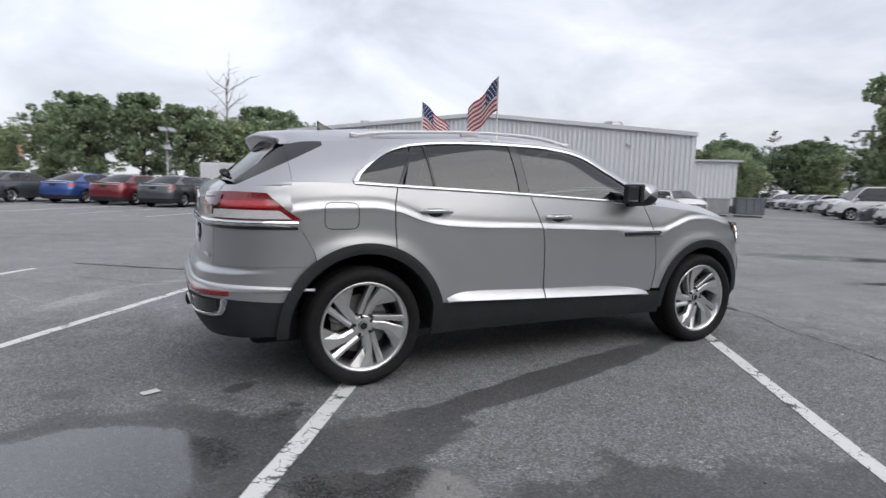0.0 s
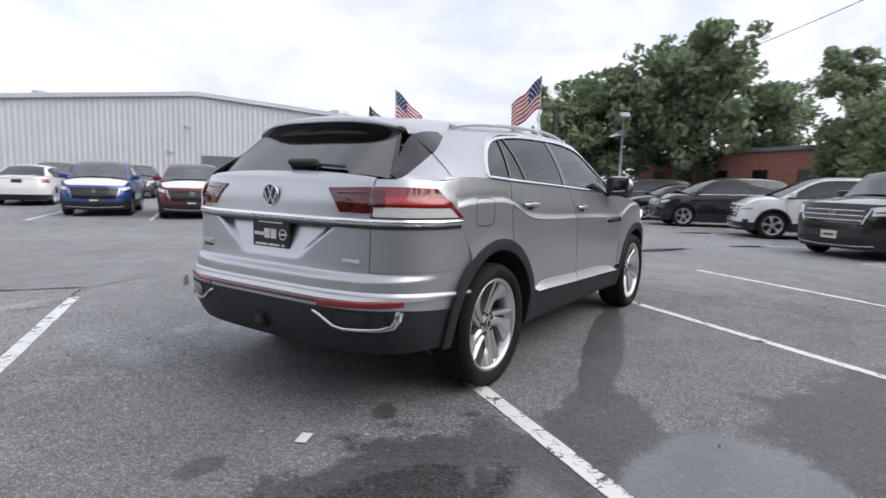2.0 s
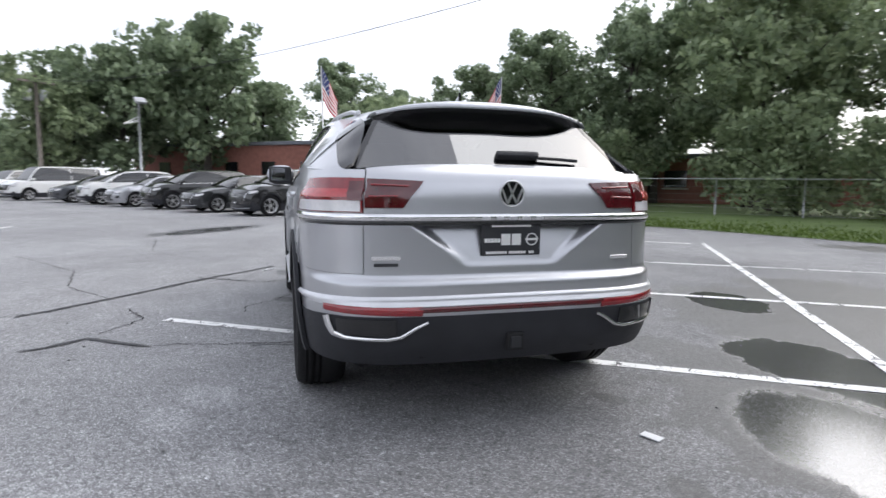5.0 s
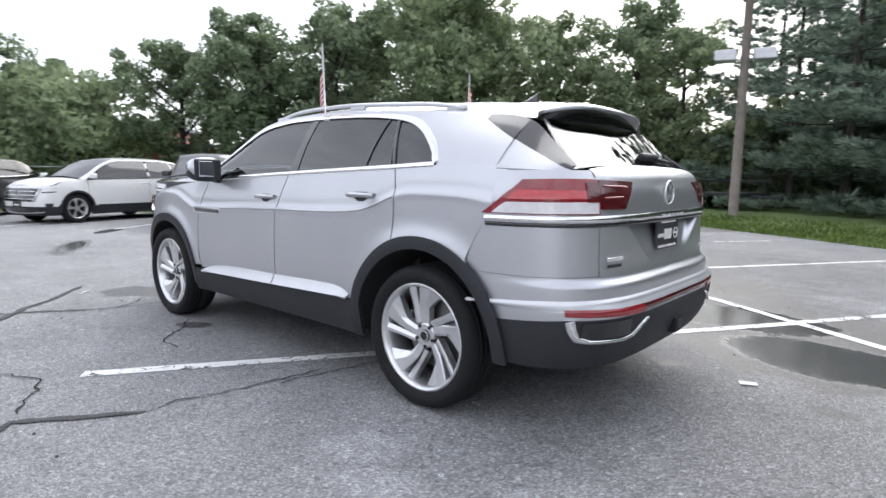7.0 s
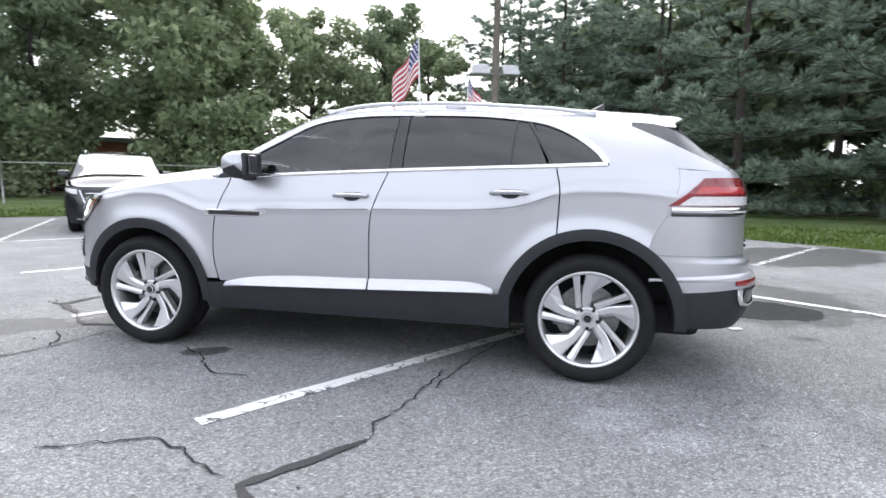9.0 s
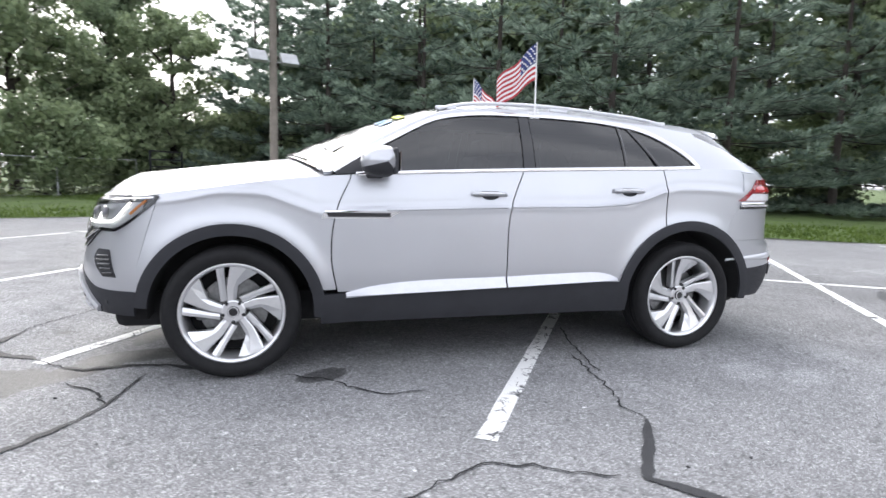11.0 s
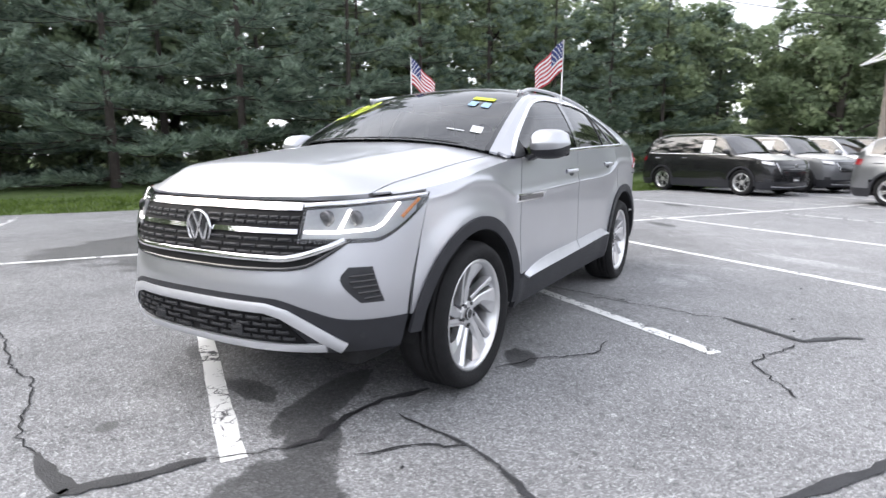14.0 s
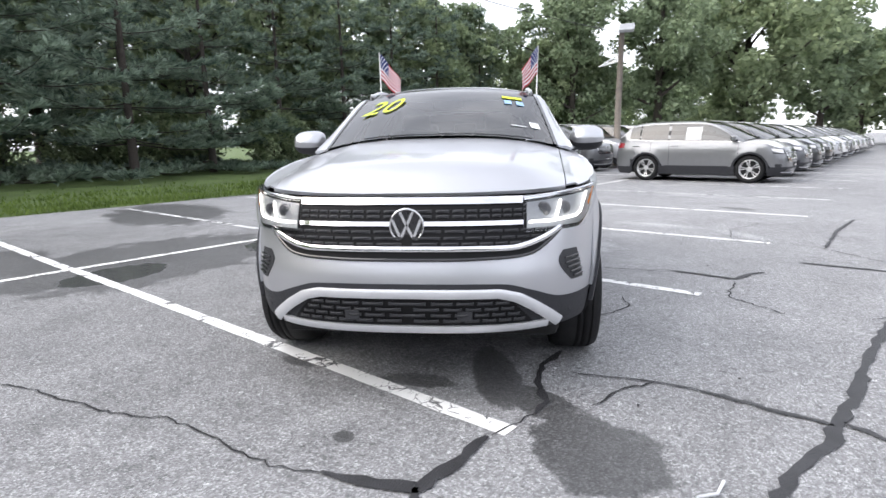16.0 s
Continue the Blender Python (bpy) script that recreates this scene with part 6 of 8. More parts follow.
    words("year_sticker", "20", 0.40, ws_pose(-0.62, 0.50), STICKER_YELLOW, ws, 0.0012, "yellow figures 20 on the windscreen", 0.3).scale = (0.68, 1, 1)
    for s, t, w, h, mt in ((0.66, 0.33, 0.15, 0.055, STICKER_YELLOW), (0.61, 0.44, 0.055, 0.085, PAPER_BLUE), (0.725, 0.44, 0.055, 0.085, PAPER_BLUE), (0.80, 0.80, 0.07, 0.08, PAPER)):
        st = part("sticker", box_bm((w, h, 0.0015), (0, 0, 0), 0), mt, ws, "small paper sticker")
        st.matrix_basis = ws_pose(s, t)
    st = part("sticker", box_bm((0.11, 0.010, 0.0015), (0, 0, 0), 0), PAPER, ws, "narrow paper strip")
    st.matrix_basis = ws_pose(0.66, 0.84)
    # wheels
    w1 = build_wheel("wheel", car)
    w1.matrix_basis = pose(1.489, 0.845, 0.378)
    copy_thing(w1, pose(-1.489, 0.845, 0.378, 0, 2, 0))
    copy_thing(w1, pose(1.489, -0.845, 0.378, 0, 15, 180))
    copy_thing(w1, pose(-1.489, -0.845, 0.378, 0, -25, 180))
    return car


silver_suv()


def car_flag(x, y, lean, fly):
    """A small window-clip flag on a white stick."""
    base = part("car_flag", box_bm((0.075, 0.022, 0.05), (0, 0, 0), 0.006), WHITE_PLASTIC, None)
    tagged(base, "small stars and stripes flag on a white window-clip stick", "flag", "window flags")
    base.location = (x, y, 1.585)
    n = math.copysign(1, y)
    pole = tube_part("flag_stick", [(0, n * 0.01, -0.01), (0.0 + lean * 0.5, n * 0.014, 0.24), (lean, n * 0.02, 0.47)], 0.0055, WHITE_PLASTIC, base, 8)
    L, H = 0.30, 0.23

    def cloth(a, b):
        """a along the fly, b from the hoist's foot up; the cloth hangs back and ripples."""
        drop = (0.62 + 0.12 * b) * a * L
        wave = 0.022 * math.sin(a * 7 + b * 2) * a
        return (lean * (0.5 + 0.5 * b) + a * fly[0] - wave * fly[1] * 3, n * 0.018 + a * fly[1] + wave * fly[0] * 3, 0.235 + H * b - drop + 0.010 * math.sin(a * 9))

    for k in range(13):
        b0, b1 = k / 13, (k + 1) / 13
        a0 = 0.0 if k < 6 else 0.4
        P = [[cloth(a0 + (1 - a0) * q, b) for b in (b0, b1)] for q in np.linspace(0, 1, 12)]
        sheet("stripe", P, FLAG_RED if k % 2 == 0 else FLAG_WHITE, base, 0.002, (0, 1, 0))
    P = [[cloth(0.4 * q, 6 / 13 + 7 / 13 * b) for b in np.linspace(0, 1, 5)] for q in np.linspace(0, 1, 6)]
    sheet("canton", P, FLAG_BLUE, base, 0.002, (0, 1, 0))
    for r in range(5):
        for c in range(4):
            p = cloth(0.05 + 0.09 * c + (0.04 if r % 2 else 0), 6 / 13 + 7 / 13 * (0.12 + 0.19 * r))
            part("star", box_bm((0.010, 0.007, 0.010), p, 0), FLAG_WHITE, base)
    return base


car_flag(-0.405, 0.705, 0.010, (0.21, -0.15))
car_flag(-0.44, -0.70, -0.010, (-0.14, 0.17))

# ======== parked vehicles ========
PAINTS = {
    "white": mat("white_paint", (0.78, 0.78, 0.77), 0.30, 0.0, 1.0, var=0.03),
    "black": mat("black_paint", (0.012, 0.012, 0.013), 0.25, 0.2, 1.0, var=0.2),
    "blue": mat("blue_paint", (0.035, 0.085, 0.30), 0.32, 0.4, 1.0, var=0.08),
    "red": mat("maroon_paint", (0.17, 0.014, 0.024), 0.32, 0.35, 1.0, var=0.1),
    "grey": mat("dark_grey_paint", (0.095, 0.10, 0.112), 0.33, 0.55, 1.0, var=0.06),
    "charcoal": mat("charcoal_paint", (0.035, 0.037, 0.040), 0.30, 0.5, 1.0, var=0.08),
    "gunmetal": mat("gunmetal_paint", (0.20, 0.205, 0.215), 0.33, 0.65, 1.0, var=0.05),
    "silver": SILVER,
}
WHEEL_BOX = {}


def wheel_for(parent, r, x, y, g, turn, style):
    key = (r, style)
    if key not in WHEEL_BOX:
        w = simple_wheel("wheel", parent, r, style)
        WHEEL_BOX[key] = w
    else:
        w = copy_thing(WHEEL_BOX[key], Matrix())
        w.parent = parent
    w.matrix_basis = pose(x, g * y, r, 0, turn, 0 if g > 0 else 180)
    return w


KINDS = {
    #          length width belt  roof   hood   tail   A-base roof-f roof-r tail-base wheelbase r    nose
    "sedan": (4.70, 0.915, 0.955, 1.445, 0.90, 1.02, 1.00, 0.25, -0.95, -1.75, 2.72, 0.325, 0.74),
    "suv": (4.60, 0.925, 1.075, 1.670, 1.05, 1.15, 1.26, 0.24, -1.66, -2.14, 2.70, 0.360, 0.90),
    "crossover": (4.30, 0.880, 1.030, 1.590, 1.01, 1.10, 1.18, 0.28, -1.50, -2.0, 2.62, 0.335, 0.86),
    "hatch": (4.30, 0.885, 0.945, 1.450, 0.90, 1.02, 1.02, 0.35, -1.35, -1.98, 2.65, 0.32, 0.74),
    "large_suv": (4.98, 0.985, 1.160, 1.790, 1.12, 1.20, 1.22, 0.50, -1.95, -2.34, 2.90, 0.375, 1.0),
    "pickup": (5.25, 0.925, 1.165, 1.775, 1.15, 1.14, 1.12, 0.48, -0.80, -1.02, 3.20, 0.385, 1.05),
    "van": (5.0, 0.95, 1.10, 1.95, 1.06, 1.15, 1.55, 0.85, -2.25, -2.42, 3.0, 0.33, 0.92),
}


def parked_car(kind, paint, x, y, heading, label, category, group="", rails=False, style="twin_light", plate=True, sheets=False, grille="dark", trim=CLAD, two=None):
    L, w, belt, roof, hood, tail, xa, xb, xc, xd, wb, r, nose = KINDS[kind]
    h = L / 2
    col = PAINTS[paint]
    bx = 1.04 if kind in ("pickup", "van") else 0.95 if kind in ("sedan", "hatch") else 1.0
    ds = {"pickup": 0.14, "suv": 0.08, "large_suv": 0.06}.get(kind, 0.05)
    xf, xk = wb / 2 + ds, -wb / 2 + ds
    sh = Shell(
        wide=[(0.18, w * 0.93), (0.42, w * 0.985), (0.62, w), (belt - 0.16, w * 0.99), (belt - 0.04, w * 0.955), (belt + 0.2, w * 0.93)],
        front=[(0.2, h - 0.10), (0.40, h), (0.55, h), (nose - 0.10, h - 0.06), (nose + 0.05, h - 0.14)],
        rear=[(0.2, -h + 0.10), (0.40, -h), (0.58, -h), (tail - 0.12, -h + 0.07), (tail + 0.1, -h + 0.14)],
        belt=[(-h, tail - 0.02), (xd, tail), (xd * 0.5, belt + 0.02), (0, belt), (xa, belt - 0.03), (xa + 0.5, hood - 0.03), (h - 0.25, nose), (h, nose - 0.02)],
        edge_z=[(xd, tail + 0.015), (xc, roof - 0.105), ((xb + xc) / 2, roof - 0.060), (xb, roof - 0.085), (xa, belt + 0.0)],
        edge_y=[(xd, w * 0.86), (xc, w * 0.70 * bx), ((xb + xc) / 2, w * 0.72 * bx), (xb, w * 0.73 * bx), (xa, w * 0.89)],
        roof=[(xd, tail + 0.06), (xc, roof - 0.045), ((xb + xc) / 2, roof), (xb, roof - 0.04), (xa, belt + 0.085)],
        xs_f=h - 0.66, xs_r=-h + 0.62, n_f=3.1, n_r=3.6, wheels=(xf, xk), hub=r, arch=r + 0.075, sill=0.36 if kind in ("sedan", "hatch") else 0.42,
    )
    car = empty(kind if kind not in ("large_suv", "hatch", "van") else {"large_suv": "suv", "hatch": "hatchback", "van": "van"}[kind])
    tagged(car, label, category, group)
    clad = col if kind in ("sedan", "hatch") else trim
    for g in (1, -1):
        out = (0, g, 0)
        S, G = sh.on_side(g), sh.on_green(g)
        xl, xr = -h + 0.70, h - 0.74
        sheet("body_side", patch(S, xl, xr, sh.low, sh.zb, 40, 7, 0, out), two or col, car, 0.02, out)
        sheet("sill", patch(S, xk + r, xf - r, 0.20, sh.sill + 0.02, 10, 3, 0.006, out), clad, car, 0.02, out)
        for x1 in sh.wheels:
            sheet("wheel_arch", arch_ring(sh, x1, g, r + 0.035, r + 0.085, -12, 192, 0.006, 20, 3), clad, car, 0.012, out)
            sheet("wheel_well", wheel_well(sh, x1, g, r + 0.04, 0.30)[::2], UNDER, car, 0)
        for q in (xa - 0.12, (xb + xc) / 2 + 0.08, max(xc + 0.25, xk + 0.12) if kind != "pickup" else xc + 0.0):
            sheet("door_gap", strip(S, [(q, float(sh.low(np.array([q]))[0]) + 0.03), (q, float(sh.zb(np.array(q))) - 0.02)], 0.009, 0.0015, out, 4, 0.0003, 2), UNDER, car, 0, out)
        sheet("roof_side", patch(G, xd, xa - 0.01, sh.zb, sh.ze, 26, 5, 0, out), col, car, 0.01, out)
        lo = lambda q: np.minimum(sh.zb(q) + 0.025, sh.ze(q) - 0.035)
        hi = lambda q: np.maximum(sh.ze(q) - 0.045, sh.zb(q) + 0.012)
        mid = (xb + xc) / 2 + 0.05
        rear_x = xc - 0.25 * (xc - xd) if kind != "sedan" else xc - 0.30
        if kind == "pickup":
            rear_x = xc + 0.06
        spans = [(mid + 0.03, xa - 0.14, GLASS_FRONT), (max(xc + 0.20, rear_x), mid - 0.03, GLASS_DARK if kind not in ("sedan",) else GLASS_FRONT)]
        if rear_x < xc + 0.15:
            spans.append((rear_x, xc + 0.16, GLASS_DARK))
        for a, b, gm in spans:
            if b - a > 0.1:
                sheet("side_window", patch(G, a, b, lo, hi, 12, 4, 0.004, out), gm, car, 0, out)
        sheet("window_back", patch(G, rear_x, xa - 0.16, lo, hi, 16, 3, 0.0015, out), UNDER, car, 0, out)
        sheet("belt_trim", strip(G, [(q, float(sh.zb(np.array(q))) + 0.018) for q in np.linspace(rear_x, xa - 0.1, 14)], 0.016, 0.006, out), CHROME if paint in ("black", "charcoal", "gunmetal") else PLASTIC, car, 0, out)
        for q in (mid + 0.16, mid - 0.92 if kind != "pickup" else mid - 0.80):
            z = belt - 0.10
            y1 = float(sh.side(np.array(q), np.array(z)))
            part("door_handle", box_bm((0.20, 0.03, 0.028), (q, g * (y1 + 0.014), z), 0.010, 1), CHROME if paint == "black" else col, car)
        my = float(sh.side(np.array(xa - 0.25), np.array(belt))) + 0.09
        mirror = part("door_mirror", box_bm((0.12, 0.21, 0.14), (xa - 0.22, g * my, belt + 0.085), 0.04, 2), col, car)
        part("mirror_glass", box_bm((0.01, 0.17, 0.11), (xa - 0.285, g * my, belt + 0.085), 0.003, 1), GLOSS_BLACK, mirror)
        # lamps
        Fm, Rm = sh.on_front, sh.on_rear
        zl = nose - 0.075
        deep = 0.13 if kind == "pickup" else 0.075
        lamp = sheet("headlamp", patch(Fm, g * (0.42 if kind == "pickup" else 0.46), g * 0.80, lambda p: zl - deep + (0.06 if kind == "pickup" else 0.24) * (np.abs(p) - 0.46), lambda p: zl + 0.030 + 0.10 * (np.abs(p) - 0.46), 10, 4, 0.010, (1, 0, 0)), WHITE_LENS, car, 0.02, (1, 0, 0))
        sheet("lamp_bezel", strip(Fm, [(g * 0.46, zl - 0.07), (g * 0.79, zl - 0.05)], 0.02, 0.016, (1, 0, 0), 5), GLOSS_BLACK, lamp, 0, (1, 0, 0))
        zt = tail - 0.15
        if kind in ("pickup",):
            sheet("tail_lamp", patch(Rm, g * 0.66, g * 0.86, tail - 0.45, tail - 0.12, 6, 6, 0.010, (-1, 0, 0)), RED_LENS, car, 0.02, (-1, 0, 0))
        else:
            sheet("tail_lamp", patch(Rm, g * 0.44, g * 0.86, lambda p: zt - 0.055 - 0.02 * np.abs(p), lambda p: zt + 0.065, 12, 5, 0.010, (-1, 0, 0)), RED_LENS, car, 0.02, (-1, 0, 0))
        for x1, turn in ((xf, 15), (xk, 40)):
            wheel_for(car, r, x1, w - 0.125, g, turn, style)
        if rails:
            rail = []
            for q in np.linspace(0, 1, 12):
                x1 = xb - 0.1 + (xc + 0.15 - xb) * q
                y1, z1 = sh.top(np.array(x1), np.array(0.88))
                rail.append((x1, g * float(y1), float(z1) + 0.05 * min(1, 8 * q, 8 * (1 - q)) + 0.004))
            tube_part("roof_rail", rail, 0.016, GALV, car, 6)

    def top(X, S, bow=0.0):
        y1, z1 = sh.top(X, S)
        return np.stack([X + bow * (1 - S**2), y1, z1], -1)

    X, S0 = np.meshgrid(np.linspace(xc, xb, 12), np.linspace(-1, 1, 11), indexing="ij")
    sheet("roof", top(X, S0), col, car, 0.015, (0, 0, 1))
    X, S0 = np.meshgrid(np.linspace(xb, xa, 10), np.linspace(-0.94, 0.94, 11), indexing="ij")
    sheet("windscreen", top(X, S0, 0.15 * (X - xb) / (xa - xb)), GLASS_FAR, car, 0, (0, 0, 1))
    for g in (1, -1):
        X, S0 = np.meshgrid(np.linspace(xb, xa, 10), np.linspace(0.94, 1.0, 3) * g, indexing="ij")
        sheet("windscreen_pillar", top(X, S0, 0.15 * (X - xb) / (xa - xb)), col, car, 0.01, (0, 0, 1))
        X, S0 = np.meshgrid(np.linspace(xd, xc, 8), np.linspace(0.90, 1.0, 3) * g, indexing="ij")
        sheet("rear_pillar", top(X, S0, -0.06 * (xc - X) / (xc - xd)), col, car, 0.01, (0, 0, 1))
    X, S0 = np.meshgrid(np.linspace(xd, xc, 8), np.linspace(-0.90, 0.90, 11), indexing="ij")
    sheet("rear_window", top(X, S0, -0.06 * (xc - X) / (xc - xd)), GLASS_DARK, car, 0, (-1, 0, 0.5))
    # bonnet and boot
    rows = []
    for a in np.linspace(0, 1, 12):
        row = []
        for s in np.linspace(-1, 1, 15):
            q = min(abs(s) * 0.93, 0.999)
            xn = sh.xs_f + (h - 0.13 - sh.xs_f) * (1 - q**3.1) ** (1 / 3.1)
            x1 = xa - 0.06 + 0.18 * (1 - s * s) + (xn - (xa - 0.06 + 0.18 * (1 - s * s))) * a
            z0 = float(sh.zb(np.array(x1)))
            y0 = float(sh.side(np.array(min(x1, h - 0.3)), np.array(z0)))
            up = 0.085 * (1 - abs(s) ** 2.6) * (1 - 0.75 * a**3)
            row.append((x1, s * min(y0, w * 0.955 * (1 - 0.10 * a)), z0 + up))
        rows.append(row)
    sheet("bonnet", rows, PAINTS["white"] if sheets else col, car, 0.015, (0, 0, 1))
    rows = []
    for a in np.linspace(0, 1, 6):
        row = []
        for s in np.linspace(-1, 1, 13):
            q = min(abs(s) * 0.95, 0.999)
            xe = sh.xs_r + (-h + 0.10 - sh.xs_r) * (1 - q**3.6) ** (1 / 3.6)
            x1 = (xd + 0.02) + (xe - xd - 0.02) * a - (0.06 * (1 - s * s)) * (1 - a)
            z0 = float(sh.zb(np.array(x1)))
            y0 = float(sh.side(np.array(max(x1, -h + 0.3)), np.array(z0)))
            row.append((x1, s * y0 * 0.99, z0 + 0.05 * (1 - abs(s) ** 2.6) * (1 - 0.6 * a**2)))
        rows.append(row)
    sheet("boot_lid" if kind != "pickup" else "bed_cover", rows, col if kind != "pickup" else PLASTIC, car, 0.01, (0, 0, 1))
    F, R = sh.on_front, sh.on_rear
    fo, ro = (1, 0, 0), (-1, 0, 0)

    def over(base, place):
        """The lower edge of an end panel: level, but lifted over the wheel arches."""
        def edge(p):
            x1 = place(np.asarray(p, float), np.full(np.shape(p), 0.6))[..., 0]
            z1 = np.full(np.shape(p), base, float)
            for xx in sh.wheels:
                d2 = sh.arch**2 - (x1 - xx) ** 2
                z1 = np.maximum(z1, np.where(d2 > 0, r + np.sqrt(np.maximum(d2, 0)), 0))
            return z1
        return edge

    pv, qv = sh.pfx(xf + r + 0.09, 0.4), sh.prx(xk - r - 0.09, 0.4)
    sheet("front_bumper", patch(F, -1.12, 1.12, over(0.40, F), lambda p: np.maximum(nose + 0.01, sh.zb(F(np.asarray(p, float), np.full(np.shape(p), 0.8))[..., 0]) + 0.002), 42, 7, 0, fo), two or col, car, 0.02, fo)
    sheet("front_valance", patch(F, -pv, pv, 0.20, 0.42, 24, 4, 0.004, fo), CLAD if clad is not col else col, car, 0.02, fo)
    gm = {"dark": GLOSS_BLACK, "chrome": CHROME}[grille]
    gr = sheet("grille", patch(F, (lambda z: -0.30 - (z - nose + 0.4) * 0.35), (lambda z: 0.30 + (z - nose + 0.4) * 0.35), nose - 0.36, nose - 0.05, 16, 8, 0.008, fo), GLOSS_BLACK, car, 0.02, fo)
    for k in range(3):
        zz = nose - 0.30 + 0.09 * k
        sheet("grille_bar", strip(F, [(p, zz) for p in np.linspace(-0.30, 0.30, 9)], 0.014, 0.014, fo), gm if grille == "chrome" else PLASTIC, gr, 0.005, fo)
    for g in (1, -1):
        sheet("grille_surround", strip(F, [(g * 0.30, nose - 0.36), (g * 0.40, nose - 0.06)], 0.022, 0.018, fo, 5), CHROME if kind != "hatch" else PLASTIC, gr, 0.008, fo)
        sheet("fog_inlet", patch(F, g * 0.56, g * 0.74, 0.40, 0.50, 6, 4, 0.008, fo), PLASTIC, car, 0.01, fo)
    intake = sheet("lower_intake", patch(F, -0.40, 0.40, lambda p: 0.27 + 0.05 * np.abs(p), lambda p: 0.40 - 0.10 * np.abs(p), 16, 4, 0.010, fo), GLOSS_BLACK, car, 0.01, fo)
    sheet("intake_trim", strip(F, [(p, 0.262 + 0.06 * abs(p)) for p in np.linspace(-0.52, 0.52, 13)], 0.022, 0.014, fo), SATIN, intake, 0.006, fo)
    c = F(np.array(0.0), np.array(nose - 0.16))
    part("badge", cyl_bm(0.065, 0.014, 24, tuple(c + np.array((0.02, 0, 0))), "X", bevel=0.004), CHROME, car)
    sheet("rear_bumper", patch(R, -qv, qv, 0.38, 0.62, 30, 5, 0.004, ro), col, car, 0.02, ro)
    sheet("rear_panel", patch(R, -1.10, 1.10, over(0.60, R), tail + 0.0, 38, 6, 0, ro), col, car, 0.02, ro)
    sheet("rear_valance", patch(R, -qv, qv, 0.20, 0.40, 24, 4, 0.008, ro), CLAD, car, 0.02, ro)
    c = R(np.array(0.0), np.array(tail - 0.16))
    part("rear_plate", box_bm((0.012, 0.31, 0.15), tuple(c + np.array((-0.012, 0, -0.02))), 0.004, 1), PLASTIC if plate else PAPER, car)
    sheet("tail_trim", strip(R, [(p, tail - 0.07) for p in np.linspace(-0.42, 0.42, 9)], 0.03, 0.012, ro), CHROME if kind == "sedan" else PLASTIC, car, 0.005, ro)
    c = F(np.array(0.0), np.array(0.46))
    pl = part("front_plate", box_bm((0.012, 0.31, 0.15), tuple(c + np.array((0.016, 0, 0.0))), 0.004, 1), PLASTIC if plate else STUCCO, car)
    part("plate_bar", box_bm((0.004, 0.20, 0.04), tuple(c + np.array((0.024, 0, 0.0))), 0, 1), WHITE_PLASTIC if plate else INK, pl)
    part("floor_pan", box_bm((L * 0.86, w * 1.5, 0.16), (0, 0, 0.30), 0.04), UNDER, car)
    part("cabin_floor", box_bm((xa - xd - 0.3, w * 1.62, 0.30), ((xa + xd) / 2, 0, belt - 0.30), 0.04), SEAT, car)
    part("dashboard", box_bm((0.40, w * 1.5, 0.22), (xa - 0.28, 0, belt - 0.05), 0.06), SEAT, car)
    for y1 in (0.36, -0.36):
        seat = part("front_seat", box_bm((0.16, 0.46, 0.62), (xb - 0.55, y1, belt - 0.02), 0.05, 2, pose(0, 0, 0, 0, -14, 0)), SEAT, car)
        part("head_restraint", box_bm((0.09, 0.24, 0.16), (xb - 0.66, y1, belt + 0.34), 0.03, 2), SEAT, seat)
    if sheets:
        for g in (1, -1):
            sheet("window_paper", patch(sh.on_green(g), xb - 0.45, xb - 0.05, belt + 0.06, roof - 0.20, 4, 4, 0.012, (0, g, 0)), PAPER, car, 0.002, (0, g, 0))
    if kind == "pickup":
        part("tailgate_bar", box_bm((0.04, w * 1.5, 0.06), (-h + 0.06, 0, tail), 0.01), PLASTIC, car)
    car.matrix_world = pose(x, y, 0, 0, 0, heading)
    return car


def at_uv(u, v):
    p = uv(u, v)
    return p.x, p.y


HU = 56.5
# row across the lane: tails or noses towards the lane
FAR = "cars in the row across the lane"
for kind, paint, u, v, turn, label, cat, kw in (
    ("sedan", "grey", 18.2, -3.5, 0, "dark grey saloon parked tail outwards", "car", {}),
    ("crossover", "blue", 15.2, -0.65, 180, "blue small crossover parked nose outwards", "car", {"rails": True}),
    ("crossover", "red", 14.6, 2.7, 180, "maroon small crossover with a pale bonnet", "car", {"sheets": True}),
    ("crossover", "blue", 15.7, 5.2, 180, "blue small crossover with a white bonnet", "car", {"sheets": True, "rails": True}),
    ("sedan", "white", 21.2, 8.3, 0, "white saloon parked tail outwards", "car", {}),
    ("sedan", "red", 20.4, 10.7, 0, "maroon saloon parked tail outwards", "car", {}),
    ("sedan", "black", 20.6, 13.2, 0, "black saloon parked tail outwards", "car", {}),
    ("sedan", "grey", 20.3, 15.7, 0, "mid-grey saloon parked tail outwards", "car", {}),
    ("sedan", "red", 20.6, 18.3, 0, "maroon saloon parked tail outwards", "car", {}),
    ("sedan", "blue", 20.8, 21.0, 0, "bright blue saloon parked tail outwards", "car", {}),
    ("sedan", "grey", 19.4, 23.6, 0, "dark grey saloon parked tail outwards", "car", {}),
):
    parked_car(kind, paint, *at_uv(u, v), HU + turn, label, cat, FAR, **kw)
BEHIND = "cars parked by the steel building"
